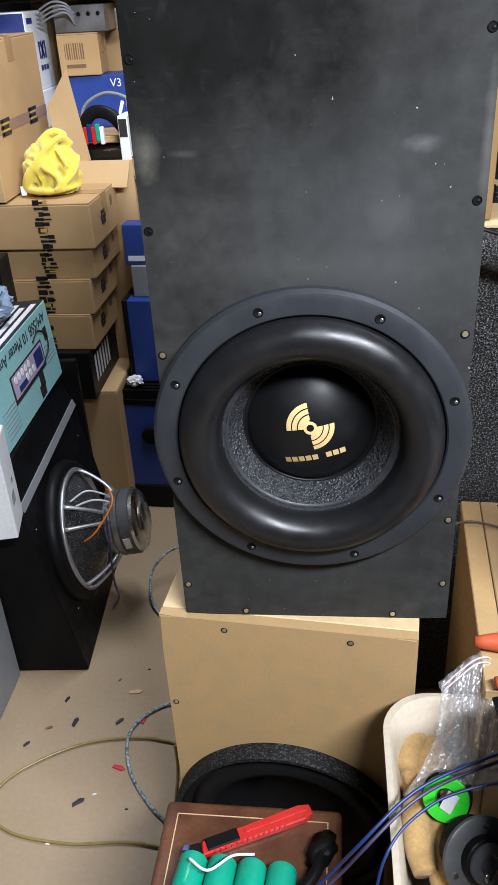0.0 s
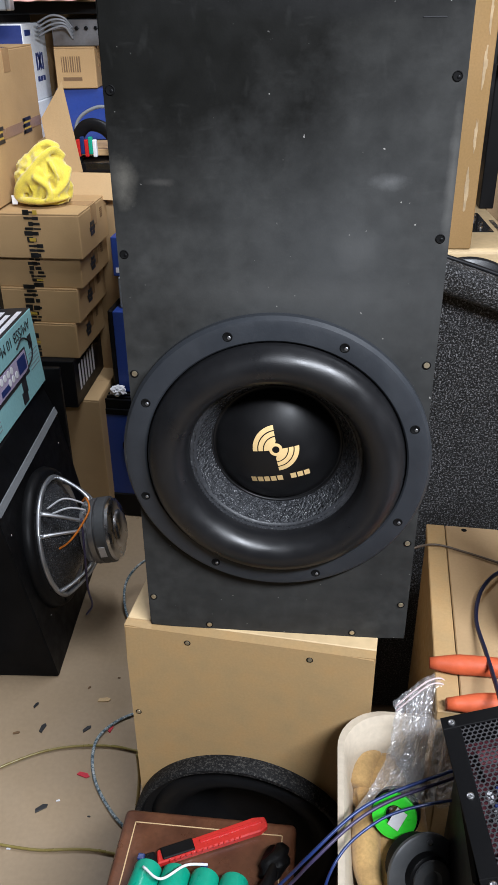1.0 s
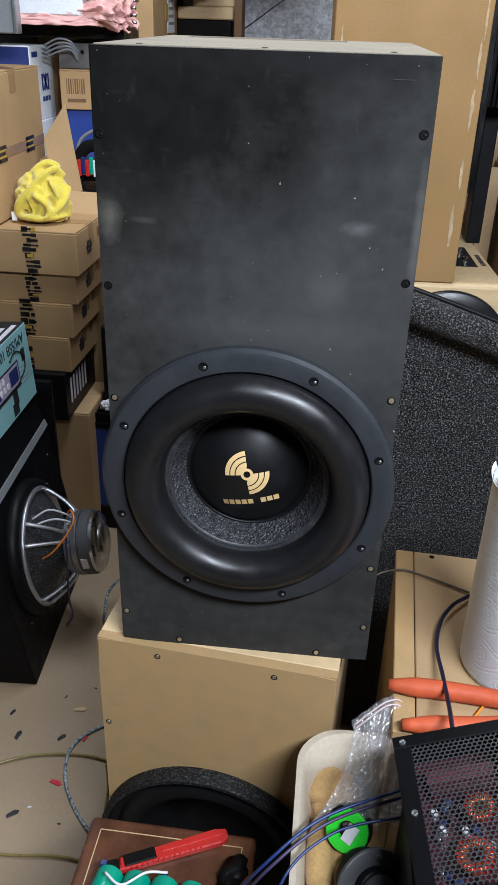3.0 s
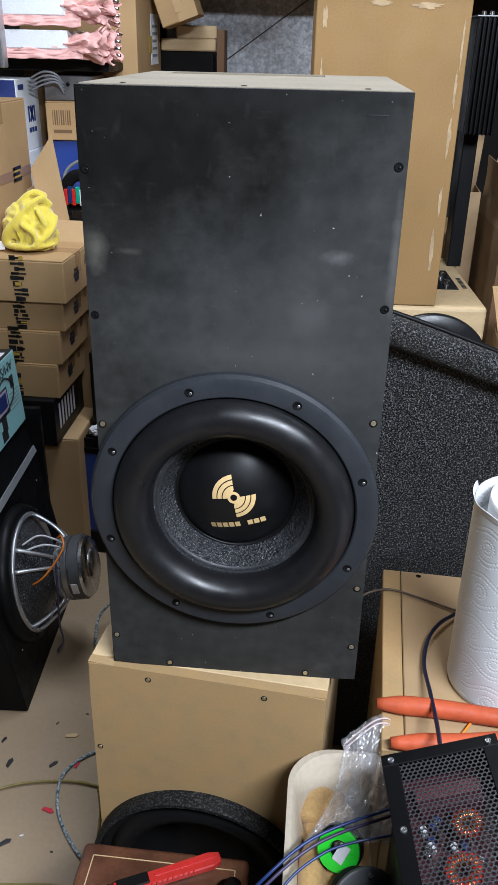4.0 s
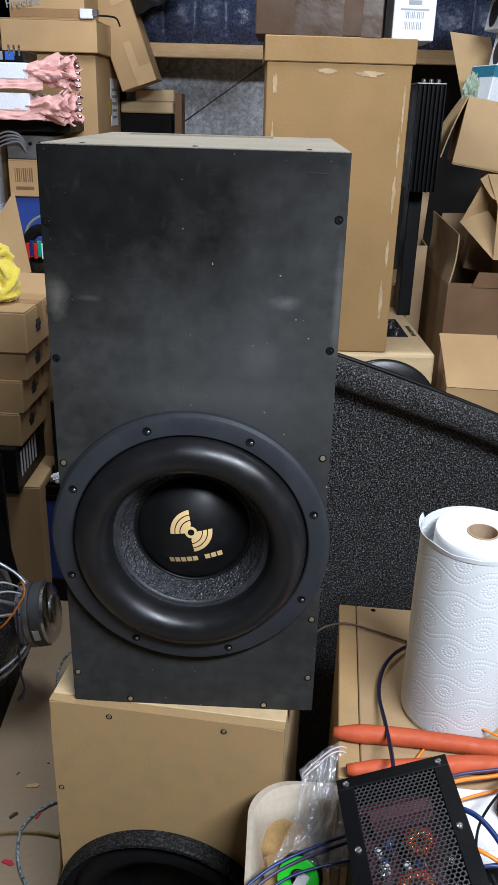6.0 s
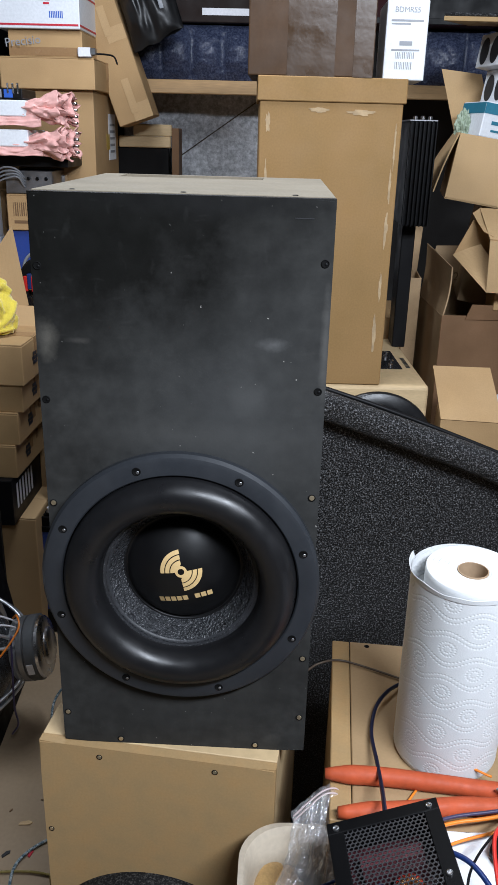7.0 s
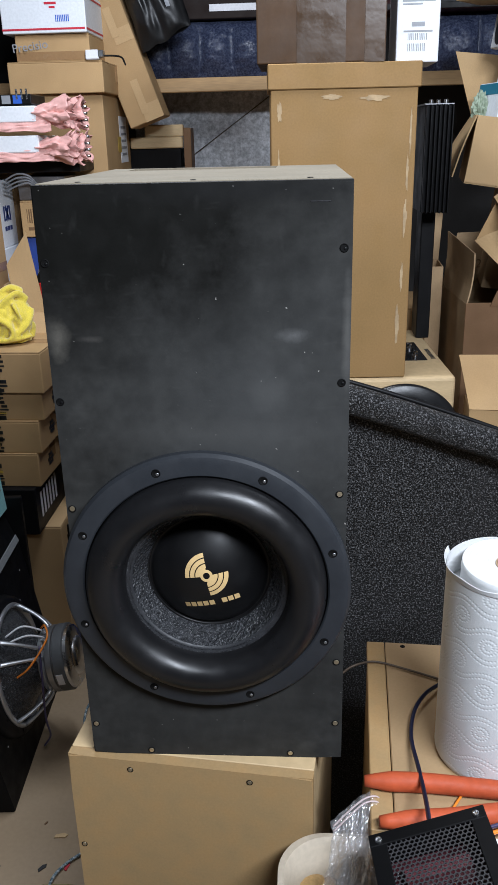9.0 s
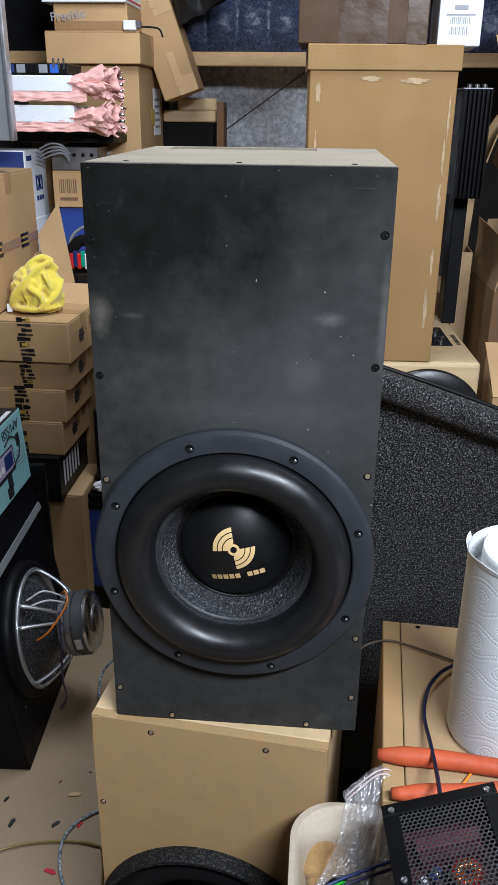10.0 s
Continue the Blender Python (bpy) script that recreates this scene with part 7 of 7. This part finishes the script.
# cables and scraps on the floor
cable("floor_cable", "tan cable looping over the floor", [(-0.235, 0.33, 0.006), (-0.36, 0.37, 0.006), (-0.46, 0.375, 0.006), (-0.58, 0.345, 0.006), (-0.70, 0.26, 0.006), (-0.725, 0.18, 0.006), (-0.66, 0.12, 0.006), (-0.52, 0.10, 0.006), (-0.38, 0.11, 0.006), (-0.20, 0.08, 0.006)], 0.005, OLIVE_WIRE)
cable("floor_cable", "teal and white braided cable on the floor", [(-0.30, 0.50, 0.006), (-0.39, 0.475, 0.006), (-0.445, 0.42, 0.006), (-0.455, 0.36, 0.008), (-0.43, 0.28, 0.006), (-0.37, 0.20, 0.006), (-0.30, 0.14, 0.006)], 0.006, TEAL_WIRE)
cable("floor_cable", "teal braided cable looping behind the box", [(-0.27, 0.95, 0.10), (-0.42, 0.97, 0.12), (-0.50, 0.93, 0.06), (-0.48, 0.83, 0.012), (-0.40, 0.76, 0.008), (-0.32, 0.72, 0.008)], 0.006, TEAL_WIRE)
cable("hanging_cable", "clear olive cable hanging beside the box", [(-0.247, 0.04, 0.40), (-0.252, 0.05, 0.32), (-0.262, 0.03, 0.22), (-0.262, 0.0, 0.10), (-0.262, -0.03, 0.006)], 0.0055, OLIVE_WIRE)
rnd = random.Random(11)
SCRAP = [DARK_PRINT, RED_PRINT, MDF_EDGE, BROWN_SHADE, LIGHT_PRINT]
for (x, y, w, c, a) in ((-0.47, 0.522, 0.035, 2, 10), (-0.49, 0.427, 0.026, 0, 50), (-0.431, 0.432, 0.024, 1, 80), (-0.461, 0.295, 0.032, 1, -15), (-0.532, 0.202, 0.032, 0, 40), (-0.50, 0.223, 0.010, 4, 20),
                        (-0.60, 0.42, 0.03, 0, 80), (-0.66, 0.40, 0.018, 3, 20), (-0.64, 0.49, 0.02, 0, 70), (-0.45, 0.60, 0.008, 3, 0), (-0.42, 0.19, 0.008, 0, 0), (-0.57, 0.10, 0.010, 4, 0), (-0.70, 0.35, 0.02, 0, 50), (-0.52, 0.56, 0.012, 3, 60)):
    bm = prism([(-w / 2, -w * 0.14), (w * 0.3, -w * 0.2), (w / 2, 0.0), (w * 0.2, w * 0.2), (-w * 0.4, w * 0.13)], 0.0, 0.003, pose(x, y, 0.0004, 0, 0, a), 0.0005)
    single("floor_scrap", bm, SCRAP[c], "small scrap of debris on the floor", "scrap", group="floor scraps")


# ---- plan units to metres ----
SCALE = 0.85
for ob in list(scene.objects):
    if ob.parent is None and ob is not cam:
        ob.matrix_basis = Matrix.Scale(SCALE, 4) @ ob.matrix_basis
